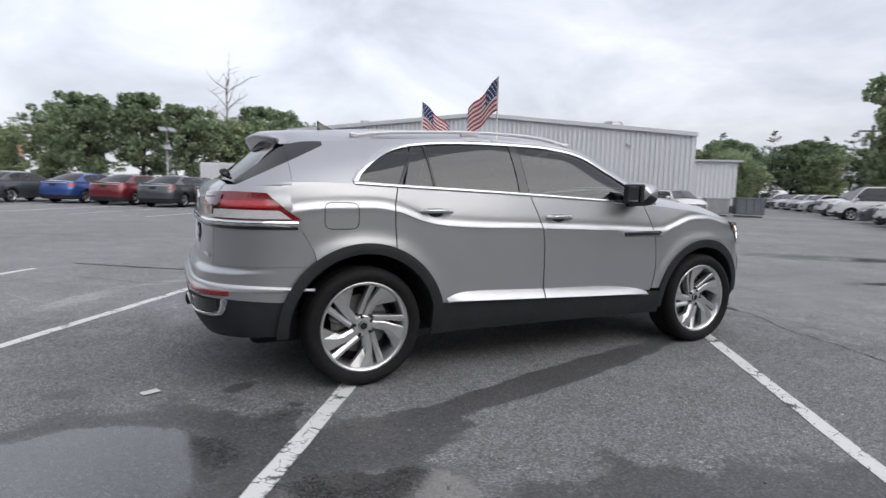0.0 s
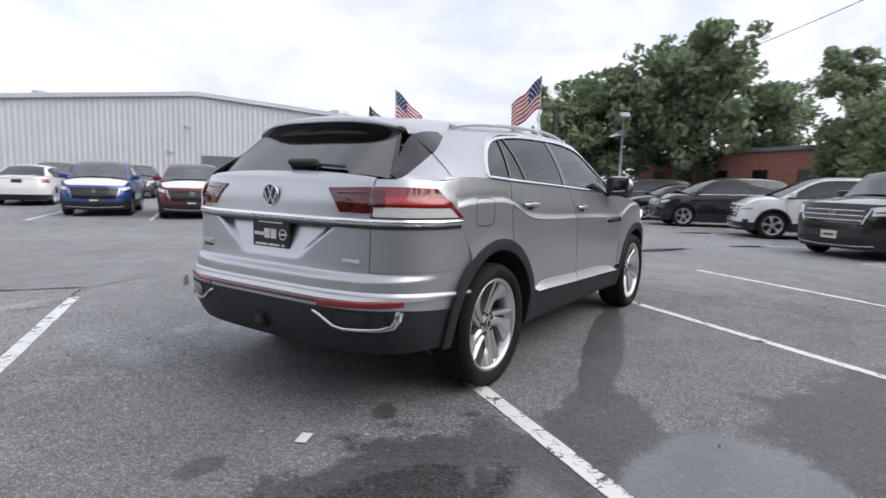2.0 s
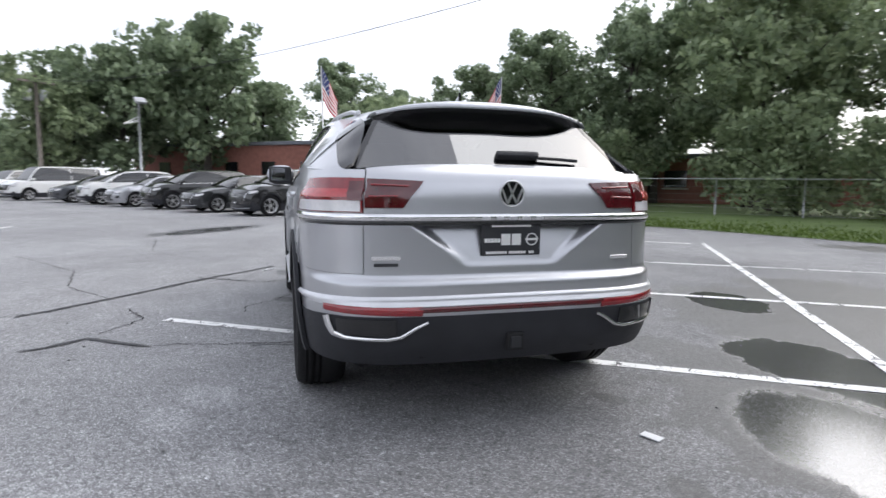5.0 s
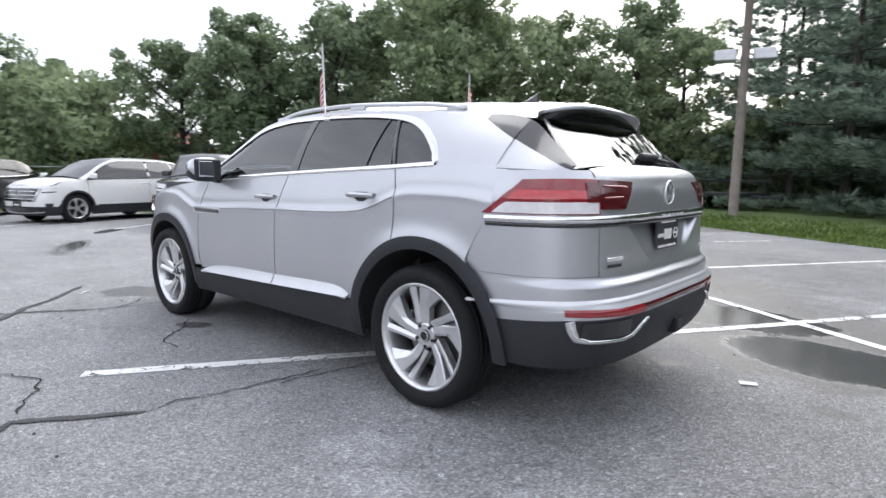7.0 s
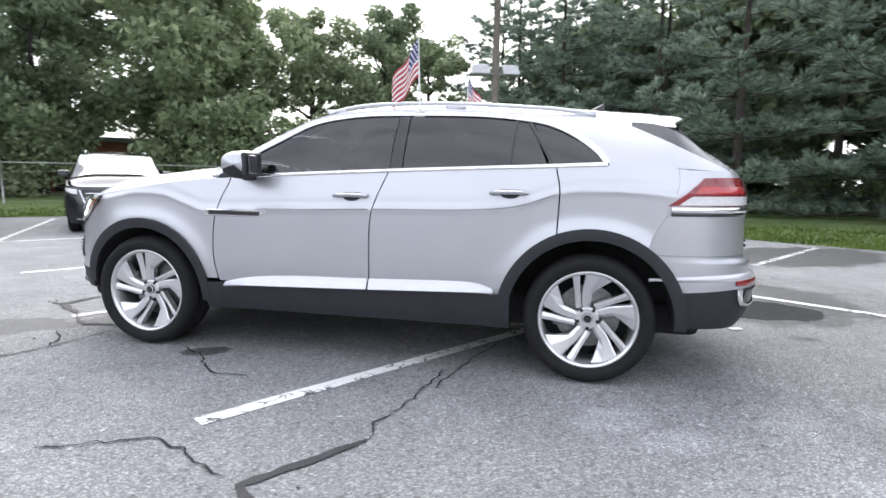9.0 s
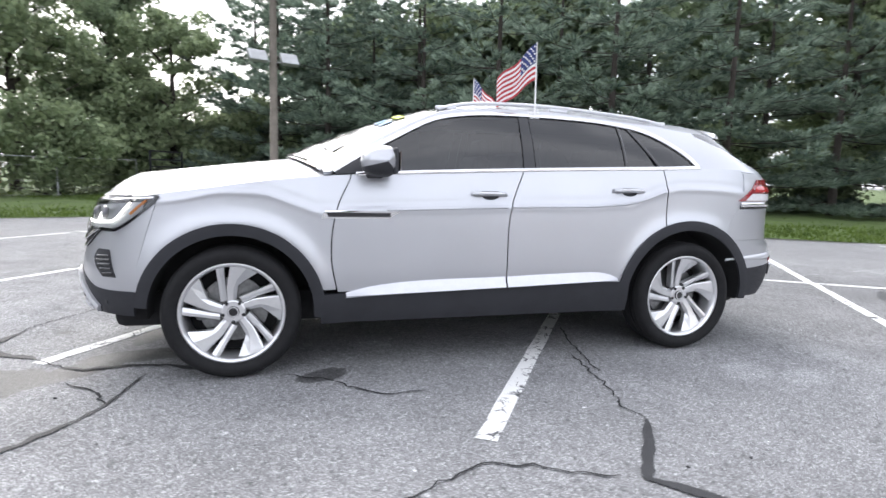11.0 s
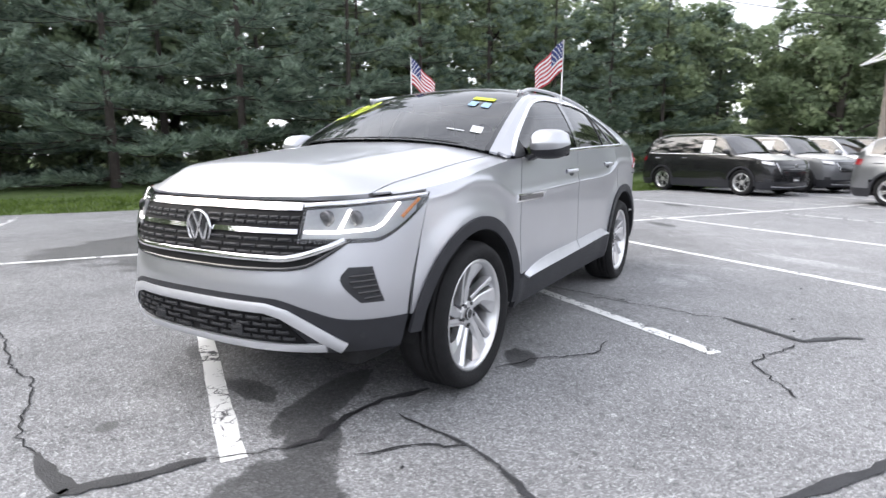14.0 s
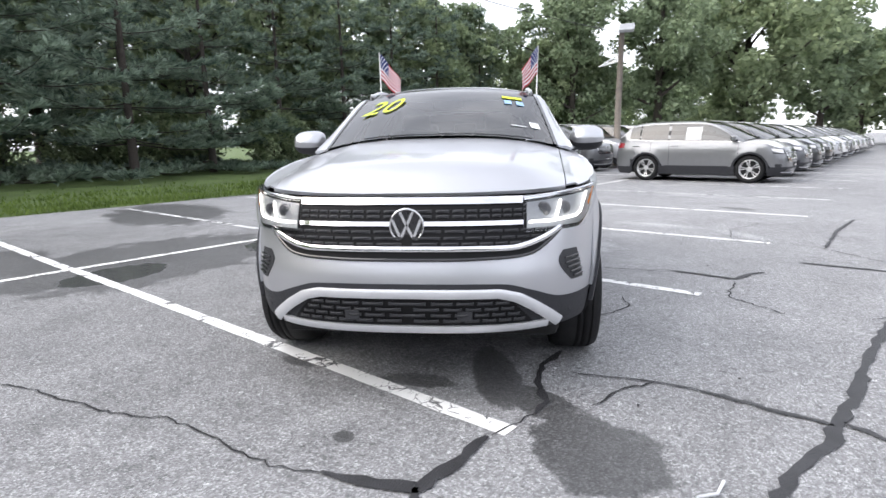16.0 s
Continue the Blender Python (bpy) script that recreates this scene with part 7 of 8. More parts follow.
for kind, paint, u, v, turn, label in (
    ("hatch", "white", 29.2, -9.2, 195, "white hatchback by the building's corner"),
    ("sedan", "red", 30.0, -5.6, 190, "maroon car parked by the building wall"),
    ("suv", "charcoal", 29.0, 9.2, 180, "charcoal SUV parked by the building wall"),
    ("suv", "grey", 29.0, 5.6, 180, "grey SUV parked by the building wall"),
    ("sedan", "white", 28.6, 19.4, 180, "white saloon in the rear row"),
    ("suv", "black", 30.0, 13.5, 180, "black off-roader by the yard fence"),
    ("sedan", "silver", 28.6, 24.0, 180, "silver saloon in the rear row"),
    ("sedan", "white", 28.4, 16.2, 180, "white saloon in the rear row"),
):
    parked_car(kind, paint, *at_uv(u, v), HU + turn, label, "car", BEHIND, rails=kind == "suv")
# end of the lot
END = "cars at the end of the lot"
parked_car("pickup", "black", 10.92, -4.22, 145, "black crew-cab pickup with a chrome grille", "pickup", END, grille="chrome", plate=False, style="five")
parked_car("suv", "charcoal", 8.88, -6.88, 133, "charcoal compact SUV with a chrome grille", "suv", END, grille="chrome", rails=True, plate=False)
parked_car("suv", "white", 13.9, -2.6, 108, "white SUV with black lower cladding", "suv", END, grille="chrome", style="five")
for k, (kind, paint) in enumerate((("suv", "black"), ("sedan", "charcoal"), ("suv", "black"), ("sedan", "silver"), ("suv", "white"), ("sedan", "grey"))):
    parked_car(kind, paint, 17.0 + 2.55 * k, 0.4 + 1.95 * k, 118, {"black": "black car parked in the angled row", "charcoal": "charcoal saloon parked in the angled row"}.get(paint, paint + " car parked in the angled row"), "car", END)
parked_car("van", "white", 33.5, 13.6, 130, "white panel van at the far end", "van", END)
parked_car("pickup", "white", 38.5, 17.2, 140, "white pickup by the far trees", "pickup", END)
for k in range(5):
    parked_car("sedan", ("white", "silver", "white", "grey", "white")[k], 46 + 2.4 * k, 24 + 2.6 * k, 150, "pale car far down the lot", "car", "cars far down the lot")
# the two long rows of new SUVs
NEW_F, NEW_B = "new SUVs in the front row", "new SUVs in the back row"
cols = ["gunmetal", "grey", "charcoal", "black", "silver", "white", "grey", "white", "silver", "white", "grey", "white"]
for k in range(12):
    parked_car("suv", cols[k], *at_uv(-1.75, 13.45 + PITCH * k), HU, {"gunmetal": "gunmetal new SUV with wheel covers and window papers"}.get(cols[k], cols[k] + " new SUV parked in the row"), "suv", NEW_F, sheets=k in (0, 1, 4), rails=k in (1, 2))
cols = ["black", "gunmetal", "silver", "charcoal", "white", "grey", "black", "white"]
for k in range(8):
    parked_car("large_suv", cols[k], *at_uv(-8.4, 13.7 + PITCH * k), HU, {"black": "black new large SUV with covered wheels"}.get(cols[k], cols[k] + " new large SUV parked in the row"), "suv", NEW_B, sheets=k in (0, 1), rails=True)


# ======== poles, trailer, fence ========
def flood_pole(x, y, h, turn, lamps, wood=True, bracket=False):
    pole = tube_part("lamp_post", [(0, 0, 0), (0.02, 0, h * 0.5), (0.05, 0.02, h)], 0.15 if wood else 0.09, WOOD_POLE if wood else GALV, None, 12, r_end=0.11 if wood else 0.06)
    tagged(pole, "weathered wooden lamp post with floodlights" if wood else "grey steel lamp post with floodlights", "lamp post")
    for dx, dz, tilt in lamps:
        head = part("floodlight", box_bm((0.62, 0.50, 0.16), (0, 0, 0), 0.03), GALV, pole)
        head.matrix_basis = pose(dx, -0.1, dz, 38 + tilt, 0, 0)
        part("floodlight_lens", box_bm((0.52, 0.40, 0.012), (0, 0, -0.086), 0.003, 1), ALLOY_DARK, head)
        tube_part("bracket", [(0.03, 0, dz - 0.12), (dx * 0.6, -0.02, dz - 0.10), (dx, -0.1, dz - 0.03)], 0.03, GALV, pole, 6)
    if bracket:
        for z1 in (0.0, 0.28):
            tube_part("side_bracket", [(0.03, 0, h - 1.25 + z1 * 0.4), (-0.85, 0, h - 1.45)], 0.03, WHITE_PLASTIC, pole, 6)
        tube_part("side_bracket", [(0.03, 0, h - 0.95), (-0.85, 0, h - 1.45)], 0.03, WHITE_PLASTIC, pole, 6)
    pole.matrix_world = pose(x, y, 0, 0, 0, turn)
    return pole


flood_pole(1.55, -16.8, 9.5, 200, ((0.55, 5.05, 12), (-0.55, 5.05, 12)))
flood_pole(-21.1, 5.2, 5.7, 75, ((0.25, 5.75, 0),), bracket=True)
flood_pole(34.0, 9.0, 6.0, -60, ((0.1, 6.0, 0),), False, True)
flood_pole(-2.5, 50.0, 5.5, 30, ((0.4, 5.4, 0), (-0.4, 5.4, 0), (0.0, 3.9, 10)), False)
flood_pole(-15.5, 46.0, 8.4, 30, ((0.4, 8.3, 0),), False)


def power_pole(x, y, h, turn):
    pole = tube_part("utility_pole", [(0, 0, 0), (0, 0, h)], 0.16, WOOD_POLE, None, 12, r_end=0.12)
    tagged(pole, "wooden utility pole with cross-arm and transformers", "utility pole")
    part("cross_arm", box_bm((2.2, 0.12, 0.14), (0, 0.12, h - 0.5), 0.02), WOOD_POLE, pole)
    for dx in (-0.5, 0.5):
        part("transformer", cyl_bm(0.24, 0.8, 16, (dx, -0.1, h - 1.35), "Z", bevel=0.03), GALV, pole)
    pole.matrix_world = pose(x, y, 0, 0, 0, turn)


power_pole(40.5, 16.5, 8.2, 130)
power_pole(52.0, 24.0, 7.5, 130)


def cable(a, b, sag, r=0.014):
    a, b = Vector(a), Vector(b)
    ob = tube_part("cable", [a + (b - a) * t - Vector((0, 0, sag * 4 * t * (1 - t))) for t in np.linspace(0, 1, 24)], r, PLASTIC, None, 5)
    tagged(ob, "black overhead cable between the poles", "cable")


cable((1.6, -16.8, 9.3), (-21.1, 5.2, 5.6), 0.9)
cable((1.6, -16.8, 9.3), (34.0, 9.0, 7.4), 0.8)
cable((34.0, 9.0, 7.4), (40.5, 16.5, 7.9), 0.2)


def trailer(x, y, turn):
    bed = part("flat_trailer", box_bm((5.0, 2.0, 0.14), (0, 0, 0.62), 0.02), PLASTIC, None)
    tagged(bed, "low black flat trailer standing on the grass", "trailer")
    for k in range(4):
        part("stake", box_bm((0.07, 0.07, 0.5), (-2.2 + 1.45 * k, 1.0, 0.9), 0.01), PLASTIC, bed)
    part("side_rail", box_bm((4.9, 0.06, 0.08), (0, 1.0, 1.12), 0.01), PLASTIC, bed)
    for s in (1, -1):
        part("rack_post", box_bm((0.07, 0.07, 1.25), (-2.4, s * 0.95, 1.25), 0.01), PLASTIC, bed)
    for z1 in (1.2, 1.5, 1.85):
        part("rack_bar", box_bm((0.06, 1.95, 0.06), (-2.4, 0, z1), 0.01), PLASTIC, bed)
    part("drawbar", box_bm((1.4, 0.12, 0.12), (3.1, 0, 0.55), 0.02), PLASTIC, bed)
    for s in (1, -1):
        for dx in (-0.4, 0.4):
            part("wheel", cyl_bm(0.33, 0.2, 20, (dx, s * 1.08, 0.33), "Y", bevel=0.03), RUBBER, bed)
    bed.matrix_world = pose(x, y, 0.06, 0, 0, turn)


trailer(4.0, -21.5, 150)


def chain_fence(a, b, h=1.5, gap=2.6):
    a, b = Vector((*a, 0)), Vector((*b, 0))
    n = max(2, int((b - a).length / gap))
    rail = tube_part("fence", [a + (b - a) * t + Vector((0, 0, h)) for t in np.linspace(0, 1, n + 1)], 0.018, GALV, None, 6)
    tagged(rail, "galvanised wire fence behind the grass", "fence")
    for k in range(n + 1):
        p = a + (b - a) * k / n
        tube_part("post", [p, p + Vector((0, 0, h + 0.05))], 0.03, GALV, rail, 6)
    for z in (0.15, 0.4, 0.65, 0.9, 1.2):
        tube_part("wire", [a + Vector((0, 0, z)), b + Vector((0, 0, z))], 0.003, GALV, rail, 4)


chain_fence((20.0, -9.5), (32.0, 4.0))
chain_fence((20.0, -9.5), (7.0, -21.5))


def brick_block(x, y, turn, sx, sy, h):
    b = empty("brick_building")
    tagged(b, "long low red-brick building behind the trees", "building")
    part("wall", box_bm((sx, sy, h), (0, 0, h / 2), 0.02), BRICK, b)
    part("roof", box_bm((sx + 0.6, sy + 0.6, 0.3), (0, 0, h + 0.15), 0.05), BASE_DARK, b)
    for k in range(int(sx / 4)):
        for s in (1, -1):
            w = part("window", box_bm((1.4, 0.12, 1.1), (-sx / 2 + 2 + 4 * k, s * (sy / 2 + 0.02), h * 0.55), 0.01), GLOSS_BLACK, b)
            part("window_sill", box_bm((1.6, 0.2, 0.1), (-sx / 2 + 2 + 4 * k, s * (sy / 2 + 0.06), h * 0.55 - 0.62), 0.01), STUCCO, w)
    b.matrix_world = pose(x, y, 0, 0, 0, turn)


brick_block(49, -3, 50, 34, 12, 4.2)
brick_block(31, -27, 45, 30, 10, 3.0)


def villa(x, y, turn, w, h):
    b = empty("house")
    tagged(b, "cream house with a terracotta roof beyond the lot", "house")
    part("wall", box_bm((w, 8, h), (0, 0, h / 2), 0.02), STUCCO, b)
    prism("roof", [(-w / 2 - 0.5, -4.6, h), (-w / 2 - 0.5, 4.6, h), (-w / 2 - 0.5, 0, h + 2.4)], (w + 1, 0, 0), TILE_ROOF, b)
    for k in range(3):
        part("window", box_bm((1.2, 0.1, 1.2), (-w / 3 + w / 3 * k, -4.02, h * 0.5), 0.01), GLOSS_BLACK, b)
    b.matrix_world = pose(x, y, 0, 0, 0, turn)


villa(-24, 74, 10, 13, 3.2)
villa(-34, 70, 20, 12, 3.4)
villa(-44, 74, 0, 14, 4.4)

# ======== trees ========
def crown_mesh(name, clumps, per, size, material, flat_z=0.75):
    """Many small leaves gathered in clumps: (x, y, z, radius)."""
    rng = np.random.default_rng(len(clumps) * 7 + per)
    C = np.array(clumps)
    n = len(C) * per
    idx = np.repeat(np.arange(len(C)), per)
    d = rng.normal(size=(n, 3))
    d /= np.linalg.norm(d, axis=1, keepdims=True)
    rad = C[idx, 3] * rng.uniform(0.25, 1.0, n) ** 0.5
    P = C[idx, :3] + d * rad[:, None] * np.array((1, 1, flat_z))
    a = rng.normal(size=(n, 3))
    a /= np.linalg.norm(a, axis=1, keepdims=True)
    b = np.cross(a, d + 0.6 * rng.normal(size=(n, 3)))
    b /= np.linalg.norm(b, axis=1, keepdims=True) + 1e-9
    s = size * rng.uniform(0.6, 1.35, n)[:, None]
    V = np.stack([P - a * s, P - b * s * 0.55 + d * 0.1 * s, P + a * s, P + b * s * 0.55], 1).reshape(-1, 3)
    F = np.arange(n * 4).reshape(n, 4)
    me = bpy.data.meshes.new(name)
    me.from_pydata(V.tolist(), [], F.tolist())
    me.materials.append(material)
    me.update()
    return me


def limb(start, direction, length, r, rng, bend=0.25):
    p, pts = Vector(start), [Vector(start)]
    d = Vector(direction).normalized()
    for _ in range(6):
        d = (d + Vector((rng.uniform(-bend, bend), rng.uniform(-bend, bend), rng.uniform(-bend * 0.3, bend * 0.5)))).normalized()
        p = p + d * length / 6
        pts.append(p.copy())
    return pts


def broad_tree(seed, h, spread, leaf=LEAF_A, per=210, size=0.20, clump_r=1.05, low=0.22, gaps=1.0):
    """A broad-leaved tree: tapered trunk, limbs that carry uneven clumps of leaves."""
    rng = random.Random(seed)
    tree = empty("tree")
    vs, fs = tube([(0, 0, -0.1), (0.05, 0.03, h * 0.2), (0.12, -0.08, h * 0.45), (0.05, 0.05, h * 0.72), (0.1, 0, h * 0.9)], 0.030 * h, 10, r_end=0.02)
    clumps = []
    for k in range(15):
        z = h * (low + (0.88 - low) * (k + rng.uniform(-0.4, 0.4)) / 14)
        w = k * 2.4 + rng.uniform(-0.5, 0.5)
        q = max(0.0, (z / h - low) / (1 - low))
        reach = spread * (0.55 + 0.75 * math.sin(math.pi * min(1, q * 0.85 + 0.12))) * rng.uniform(0.6, 1.05)
        pts = limb((0.05, 0, z * 0.85), (math.cos(w), math.sin(w), 0.45 + 0.5 * q), reach, 0.1, rng)
        v2, f2 = tube(pts, 0.010 * h * (1.1 - 0.6 * q), 6, r_end=0.015)
        fs += [tuple(i + len(vs) for i in f) for f in f2]
        vs += list(v2)
        for t in (2, 3, 4, 5, 6):
            for _ in range(2):
                if rng.random() < 0.86 / gaps:
                    p = pts[t] + Vector((rng.gauss(0, 0.55), rng.gauss(0, 0.55), rng.gauss(0.1, 0.5))) * clump_r
                    clumps.append((p.x, p.y, p.z, clump_r * rng.uniform(0.55, 1.15)))
    for _ in range(10):
        clumps.append((rng.gauss(0, spread * 0.16), rng.gauss(0, spread * 0.16), h * rng.uniform(0.82, 0.98), clump_r * rng.uniform(0.5, 0.9)))
    link_mesh("trunk", vs, fs, BARK, tree, "", True)
    crown = new("crown", crown_mesh("crown", clumps, per, size, leaf))
    crown.parent = tree
    return tree


def pine_tree(seed, h, spread, leaf=NEEDLE, bare=0.03, dense=1.0):
    """A white pine: whorls of long boughs, each a layered spray of needle tufts that lift at the tips, with dark gaps between."""
    rng = random.Random(seed)
    tree = empty("pine_tree")
    vs, fs = tube([(0, 0, -0.1), (0.03, 0, h * 0.4), (0.06, 0.05, h * 0.97)], 0.015 * h, 9, r_end=0.02)
    V, F = [], []

    def tuft(p, d, s):
        """A brush of needles that opens forwards and up."""
        for _ in range(7):
            a = (d + Vector((rng.gauss(0, 0.42), rng.gauss(0, 0.42), rng.gauss(0.32, 0.30)))).normalized()
            b = a.cross(Vector((rng.gauss(0, 1), rng.gauss(0, 1), rng.gauss(0, 1)))).normalized()
            i = len(V)
            V.extend([p - b * s * 0.03, p + a * s * 0.55 - b * s * 0.085, p + a * s, p + a * s * 0.55 + b * s * 0.085])
            F.append((i, i + 1, i + 2, i + 3))

    n = max(5, int(h / 1.28))
    for k in range(n):
        q = k / (n - 1)
        reach = spread * (1 - q) ** 0.75 * (0.78 + 0.22 * min(1, q * 5)) + 0.3
        for j in range(6 if q < 0.75 else 5):
            z = h * (bare + (0.975 - bare) * q) + rng.uniform(-0.35, 0.35)
            w = j * 2 * math.pi / 6 + k * 0.9 + rng.uniform(-0.35, 0.35)
            ln = reach * rng.choice((0.62, 0.85, 1.0, 1.15))
            droop = 0.40 - 0.85 * q + rng.uniform(-0.12, 0.12)
            pts = [Vector((math.cos(w) * ln * t, math.sin(w) * ln * t, max(0.25, z - droop * ln * 0.55 * t + 0.24 * ln * t * t * t))) for t in np.linspace(0, 1, 6)]
            v2, f2 = tube(pts, 0.028 * (1.2 - q), 4, r_end=0.008)
            fs += [tuple(i + len(vs) for i in f) for f in f2]
            vs += list(v2)
            out = Vector((math.cos(w), math.sin(w), 0.15))
            side = Vector((-math.sin(w), math.cos(w), 0))
            # side sprays: each a short fan of brushes that lies flat on the bough
            sprays = max(5, int(11 * dense ** 0.5 * (ln / spread)))
            for i in range(sprays):
                t = 0.16 + 0.84 * ((i + 0.6 * rng.random()) / sprays) ** 0.75
                f = min(t, 0.999) * 5
                a = int(f)
                p0 = pts[a].lerp(pts[a + 1], f - a)
                g = 1 if i % 2 else -1
                arm = (0.10 + 0.30 * (1.15 - t)) * ln * rng.uniform(0.6, 1.1)
                d = (out * 0.75 + side * g * (1.05 - 0.75 * t)).normalized()
                m = max(3, int(8 * dense * (0.5 + arm)))
                for c in range(m):
                    e = (c + 0.5) / m
                    p = p0 + d * arm * e + Vector((rng.gauss(0, 0.06), rng.gauss(0, 0.06), 0.10 + rng.gauss(0, 0.05) - 0.10 * e))
                    tuft(p, d, rng.uniform(0.24, 0.42))
    link_mesh("trunk", vs, fs, BARK, tree, "", True)
    link_mesh("crown", V, F, leaf, tree)
    return tree


def bare_tree(seed, h):
    rng = random.Random(seed)
    tree = empty("dead_tree")
    vs, fs = tube([(0, 0, 0), (0.1, 0, h * 0.5), (0.2, 0.1, h)], 0.02 * h, 8, r_end=0.03)
    for k in range(16):
        z = h * (0.45 + 0.5 * k / 16)
        w = k * 2.4
        pts = limb((0.1, 0, z), (math.cos(w), math.sin(w), 0.8), h * 0.28 * rng.uniform(0.6, 1.2), 0.1, rng, 0.4)
        v2, f2 = tube(pts, 0.06, 5, r_end=0.012)
        fs += [tuple(i + len(vs) for i in f) for f in f2]
        vs += list(v2)
        for q in (3, 4, 5):
            p2 = limb(pts[q], (rng.gauss(0, 1), rng.gauss(0, 1), 0.6), h * 0.12, 0.1, rng, 0.4)
            v2, f2 = tube(p2, 0.025, 4, r_end=0.008)
            fs += [tuple(i + len(vs) for i in f) for f in f2]
            vs += list(v2)
    link_mesh("bough", vs, fs, BARK_PALE, tree, "", True)
    return tree


TREES = {
    "oak": broad_tree(3, 12.0, 4.6, LEAF_A, 150, 0.165, 1.05, 0.22, 1.3),
    "oak2": broad_tree(8, 12.0, 4.2, LEAF_A, 145, 0.165, 1.0, 0.18, 1.35),
    "ash": broad_tree(11, 12.0, 3.6, LEAF_B, 145, 0.155, 0.85, 0.20, 1.45),
    "maple": broad_tree(21, 10.0, 4.6, LEAF_B, 160, 0.17, 1.0, 0.10, 1.1),
    "far_oak": broad_tree(4, 12.0, 4.6, LEAF_A, 60, 0.27, 1.15),
    "far_maple": broad_tree(6, 10.0, 4.6, LEAF_B, 60, 0.26, 1.1, 0.12),
    "pine": pine_tree(5, 14.0, 4.8, NEEDLE),
    "pine2": pine_tree(9, 14.0, 5.2, NEEDLE),
    "pine3": pine_tree(15, 13.0, 4.3, NEEDLE_B),
    "far_pine": pine_tree(7, 13.0, 4.4, NEEDLE_B, 0.03, 0.22),
    "bush": broad_tree(31, 2.6, 1.5, LEAF_B, 45, 0.085, 0.5, 0.02),
}
LABELS = {
    "oak": "large dark-green broad-leaved tree", "oak2": "tall dark-green broad-leaved tree", "ash": "airy light-green tree with gaps in its crown", "maple": "dense mid-green broad-leaved tree",
    "far_oak": "dark-green broad-leaved tree in the distance", "far_maple": "mid-green tree in the distance",
    "pine": "blue-green white pine with long level boughs", "pine2": "large white pine with drooping lower boughs", "pine3": "dark-green pine in the tree line", "far_pine": "dark pine in the distant tree line", "bush": "green shrub under the trees",
}
USED = set()


def plant(kind, x, y, scale=1.0, turn=None, tall=1.0, group=""):
    src = TREES[kind]
    turn = random.uniform(0, 360) if turn is None else turn
    m = pose(x, y, 0, 0, 0, turn) @ Matrix.Diagonal((scale, scale, scale * tall, 1))
    ob = src if kind not in USED else copy_thing(src, Matrix())
    USED.add(kind)
    ob.matrix_world = m
    cat = "pine" if "pine" in kind else "shrub" if kind == "bush" else "tree"
    tagged(ob, LABELS[kind], cat, group or "trees round the lot")
    return ob


# the pine belt behind the verge
for v, u, kind, s in (
    (-7.0, -18.6, "pine2", 0.84), (-10.2, -20.6, "pine", 0.75), (-14.0, -22.5, "pine3", 0.70), (-17.5, -23.5, "pine3", 0.79), (-3.6, -17.6, "pine", 0.88), (0.6, -18.6, "pine2", 0.92), (4.6, -18.2, "pine", 0.84),
    (8.6, -20.2, "pine3", 0.88), (12.4, -20.6, "pine2", 0.79), (16.2, -20.4, "pine3", 0.84), (20.4, -21.0, "pine", 0.79), (25.0, -21.5, "pine3", 0.88),
    (2.0, -23.5, "pine3", 1.01), (-2.0, -23.5, "pine2", 0.97), (7.0, -24.5, "pine", 0.92), (-12.5, -24.5, "pine3", 0.75), (-11.8, -19.2, "pine2", 0.92), (-9.0, -23.4, "pine", 1.0), (-14.8, -19.8, "pine", 0.86), (-17.0, -21.0, "pine2", 0.85), (-15.5, -25.5, "pine3", 0.95),
    (31.0, -22.5, "pine3", 0.79), (38.0, -22.0, "pine", 0.75), (46.0, -22.5, "pine3", 0.79),
):
    p = uv(u, v)
    plant(kind, p.x, p.y, s, group="pine belt")
for v, u, kind, s in (
    (10.6, -25.5, "ash", 0.95), (15.0, -25.0, "ash", 0.98), (18.5, -25.5, "ash", 0.92), (23.0, -25.5, "oak2", 0.95), (28.0, -25.0, "maple", 1.05), (33.0, -25.5, "oak", 0.95), (36.0, -18.5, "maple", 0.85), (41.0, -25.0, "far_maple", 0.9), (52.0, -23.0, "far_oak", 0.75), (60.0, -24.0, "far_maple", 0.8), (70.0, -24.0, "far_oak", 0.8), (82, -24, "far_oak", 0.8), (96, -22, "far_maple", 0.8),
    (-15.5, -27.0, "far_oak", 0.85), (-12.0, -27.5, "far_maple", 0.95), (-8.5, -27.5, "far_oak", 0.9), (-5.5, -27.0, "far_maple", 1.0), (-1.5, -27.5, "far_oak", 0.95),
    (5.0, -29.5, "far_oak", 1.05), (-4.5, -30.0, "far_oak", 1.0), (12.0, -31.0, "far_oak", 1.0), (20.0, -31.0, "far_oak", 1.0),
):
    p = uv(u, v)
    plant(kind, p.x, p.y, s, group="trees behind the pines")
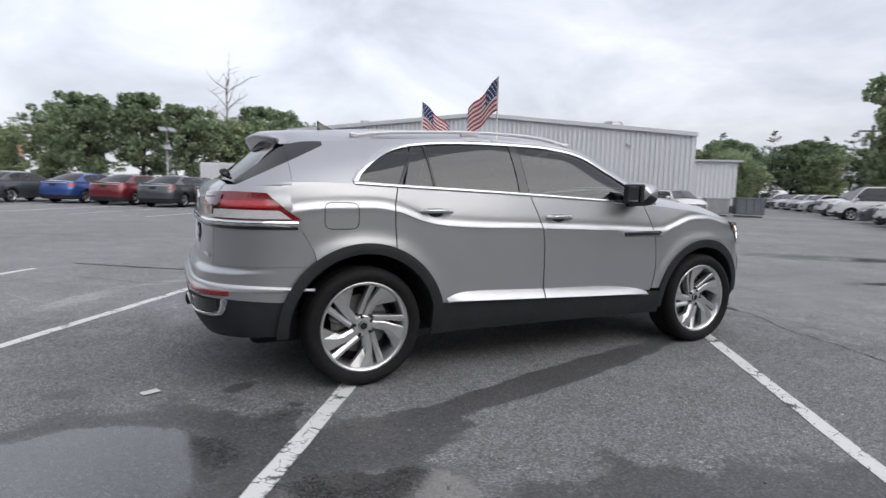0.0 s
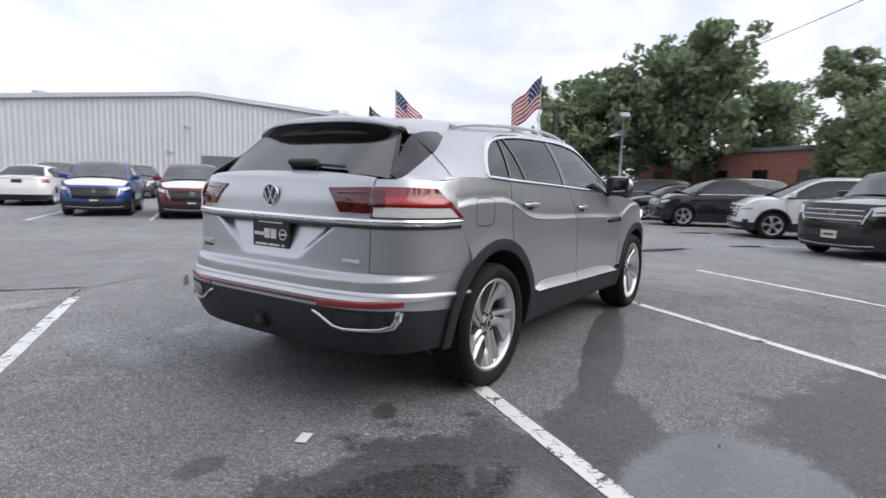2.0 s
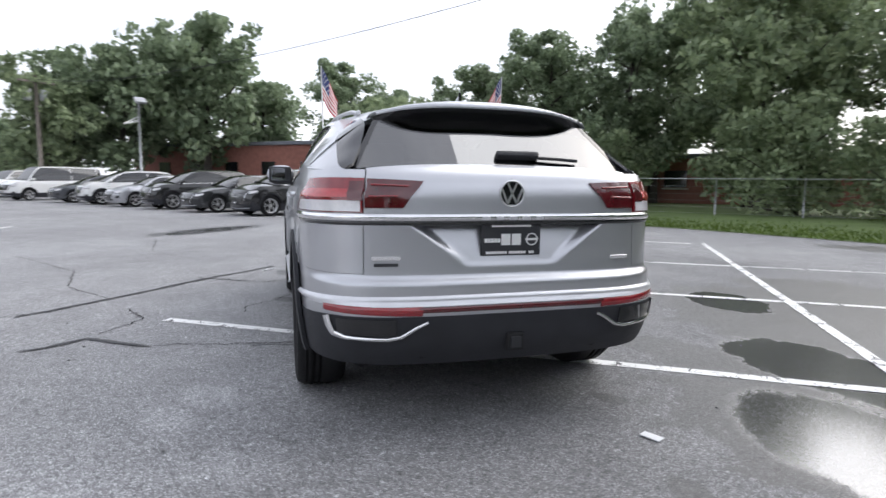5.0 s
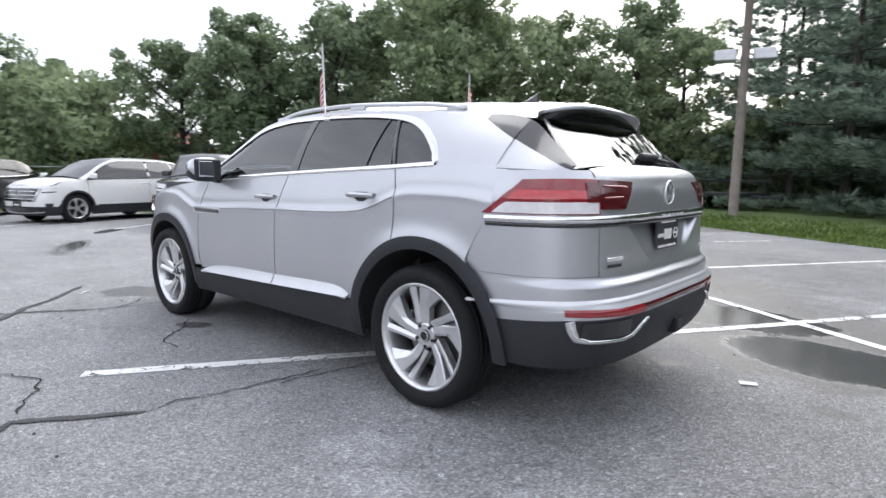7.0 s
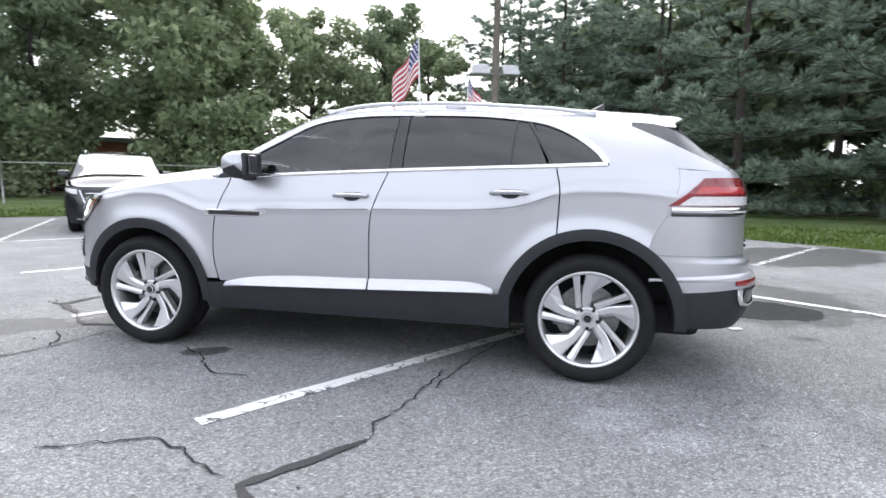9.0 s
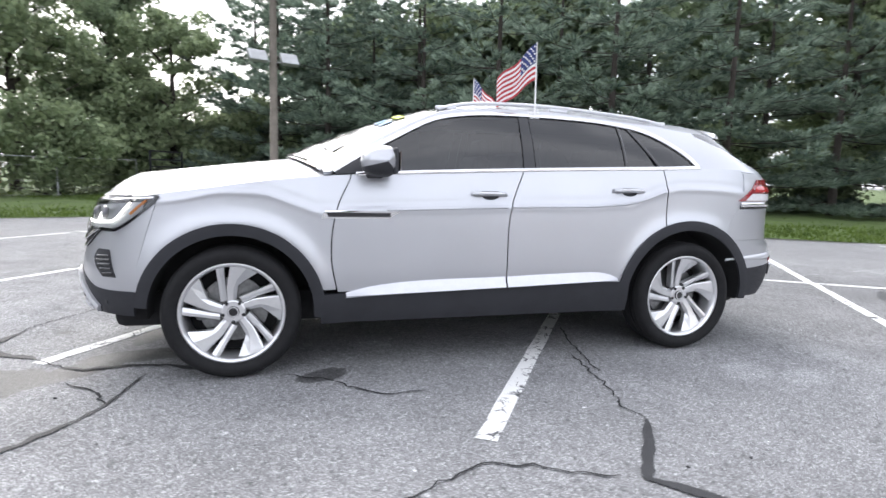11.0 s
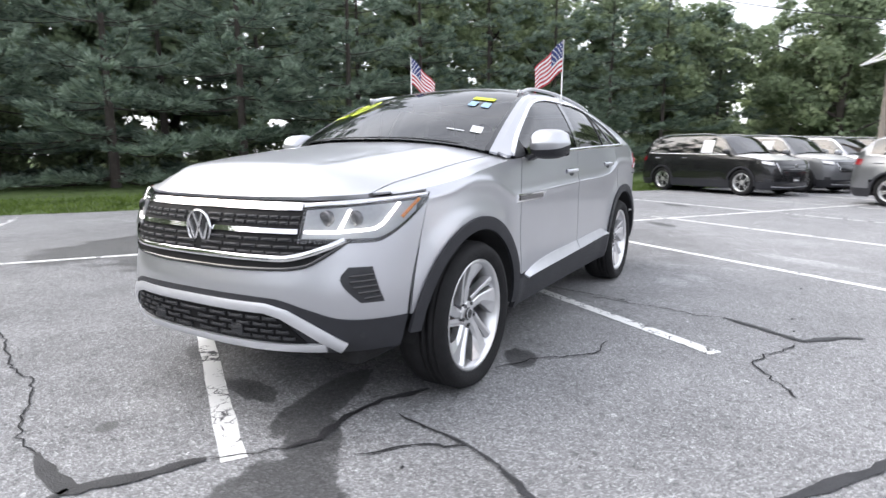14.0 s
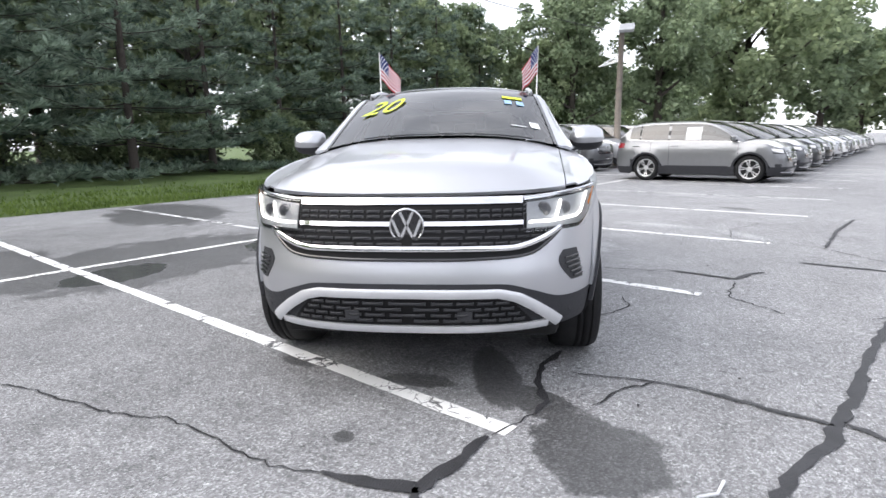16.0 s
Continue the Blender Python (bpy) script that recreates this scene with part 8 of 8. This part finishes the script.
for x, y, kind, s in (
    # beyond the end of the lot
    (16.5, -21.0, "maple", 1.10), (20.5, -24.0, "oak", 1.0), (12.0, -23.5, "ash", 0.80), (24.5, -19.0, "oak2", 0.92), (9.0, -26.5, "oak2", 0.85), (6.2, -25.0, "ash", 0.70), (27.5, -23.0, "oak", 1.0),
    (25.0, -14.0, "oak2", 0.82), (29.0, -11.5, "oak", 0.70), (29.5, -16.0, "oak2", 0.80), (33.0, -8.5, "ash", 0.56), (31.0, -7.0, "bush", 2.2), (36.0, -6.0, "bush", 2.4), (36.5, -3.8, "oak2", 0.80), (40.0, -8.0, "oak", 0.7),
    (47.0, 6.5, "far_oak", 1.20), (45.5, 12.5, "far_oak", 0.95), (50.0, 2.0, "far_oak", 0.85), (43.5, 17.0, "far_maple", 0.85), (53.0, 10.0, "far_oak", 1.1), (49.0, 17.0, "far_oak", 0.95),
    (22.5, -16.0, "bush", 1.4), (13.0, -19.0, "bush", 1.5), (9.5, -20.5, "bush", 1.3),
    # past the rows of new cars
    (-46.0, 20.0, "maple", 1.60), (-40.0, 11.5, "oak2", 1.15), (-38.0, 5.0, "oak", 1.0), (-54.0, 30.0, "far_oak", 1.05), (-60.0, 37.0, "far_maple", 1.15), (-58.0, 44.0, "far_oak", 0.95), (-62.0, 54.0, "far_oak", 0.9), (-60.0, 62.0, "far_maple", 0.95), (-66.0, 46.0, "far_oak", 1.1),
    # far left, beyond the cars and the building
    (-9.0, 57.0, "far_oak", 0.72), (-4.5, 56.0, "far_oak", 0.74), (-0.8, 54.0, "far_oak", 0.66), (3.0, 56.0, "far_maple", 0.72), (6.5, 60.0, "far_oak", 0.75), (-12.5, 62.0, "far_maple", 0.62), (-17.0, 66.0, "far_maple", 0.55), (-30, 84, "far_oak", 0.75), (-22, 84, "far_maple", 0.75), (-38, 86, "far_oak", 0.75), (-50, 80, "far_oak", 0.8), (-14, 80, "far_oak", 0.85), (10, 66, "far_oak", 0.8),
    # far down the lot behind the steel building
    (66, 36, "far_pine", 0.62), (71, 40, "far_oak", 0.62), (76, 36, "far_pine", 0.66), (70, 30, "far_oak", 0.60), (60, 44, "far_oak", 0.55), (56, 40, "far_maple", 0.60), (80, 44, "far_oak", 0.7), (64, 48, "far_pine", 0.7), (60, 52, "far_oak", 0.68), (78, 28, "far_oak", 0.75), (84, 36, "far_oak", 0.75), (52, 37, "bush", 2.0),
):
    plant(kind, x, y, s)
# the distant tree line beyond the far end of the lot
for k in range(18):
    b = radians(24.5 + 1.35 * k)
    d = 84 + 5 * math.sin(k * 2.3)
    plant(("far_oak", "far_pine", "far_maple", "far_oak")[k % 4], -5 + d * math.cos(b), -1 + d * math.sin(b), 0.58 + 0.12 * abs(math.sin(k * 1.7)), group="distant tree line")
for k in range(8):
    plant("bush", 9.0 - 1.7 * k, -25.0 - 0.45 * k + 0.5 * math.sin(3 * k), 1.5 + 0.25 * math.sin(2 * k), group="undergrowth")
dead = bare_tree(2, 12.0)
dead.matrix_world = pose(3.2, 60.0, 0, 0, 0, 40)
tagged(dead, "bare dead tree rising over the others", "tree")
for k in range(26):
    p = uv(-20.5 - random.uniform(0, 4), -14 + 2.2 * k + random.uniform(-0.8, 0.8))
    plant("bush", p.x, p.y, random.uniform(0.7, 1.25), group="undergrowth")
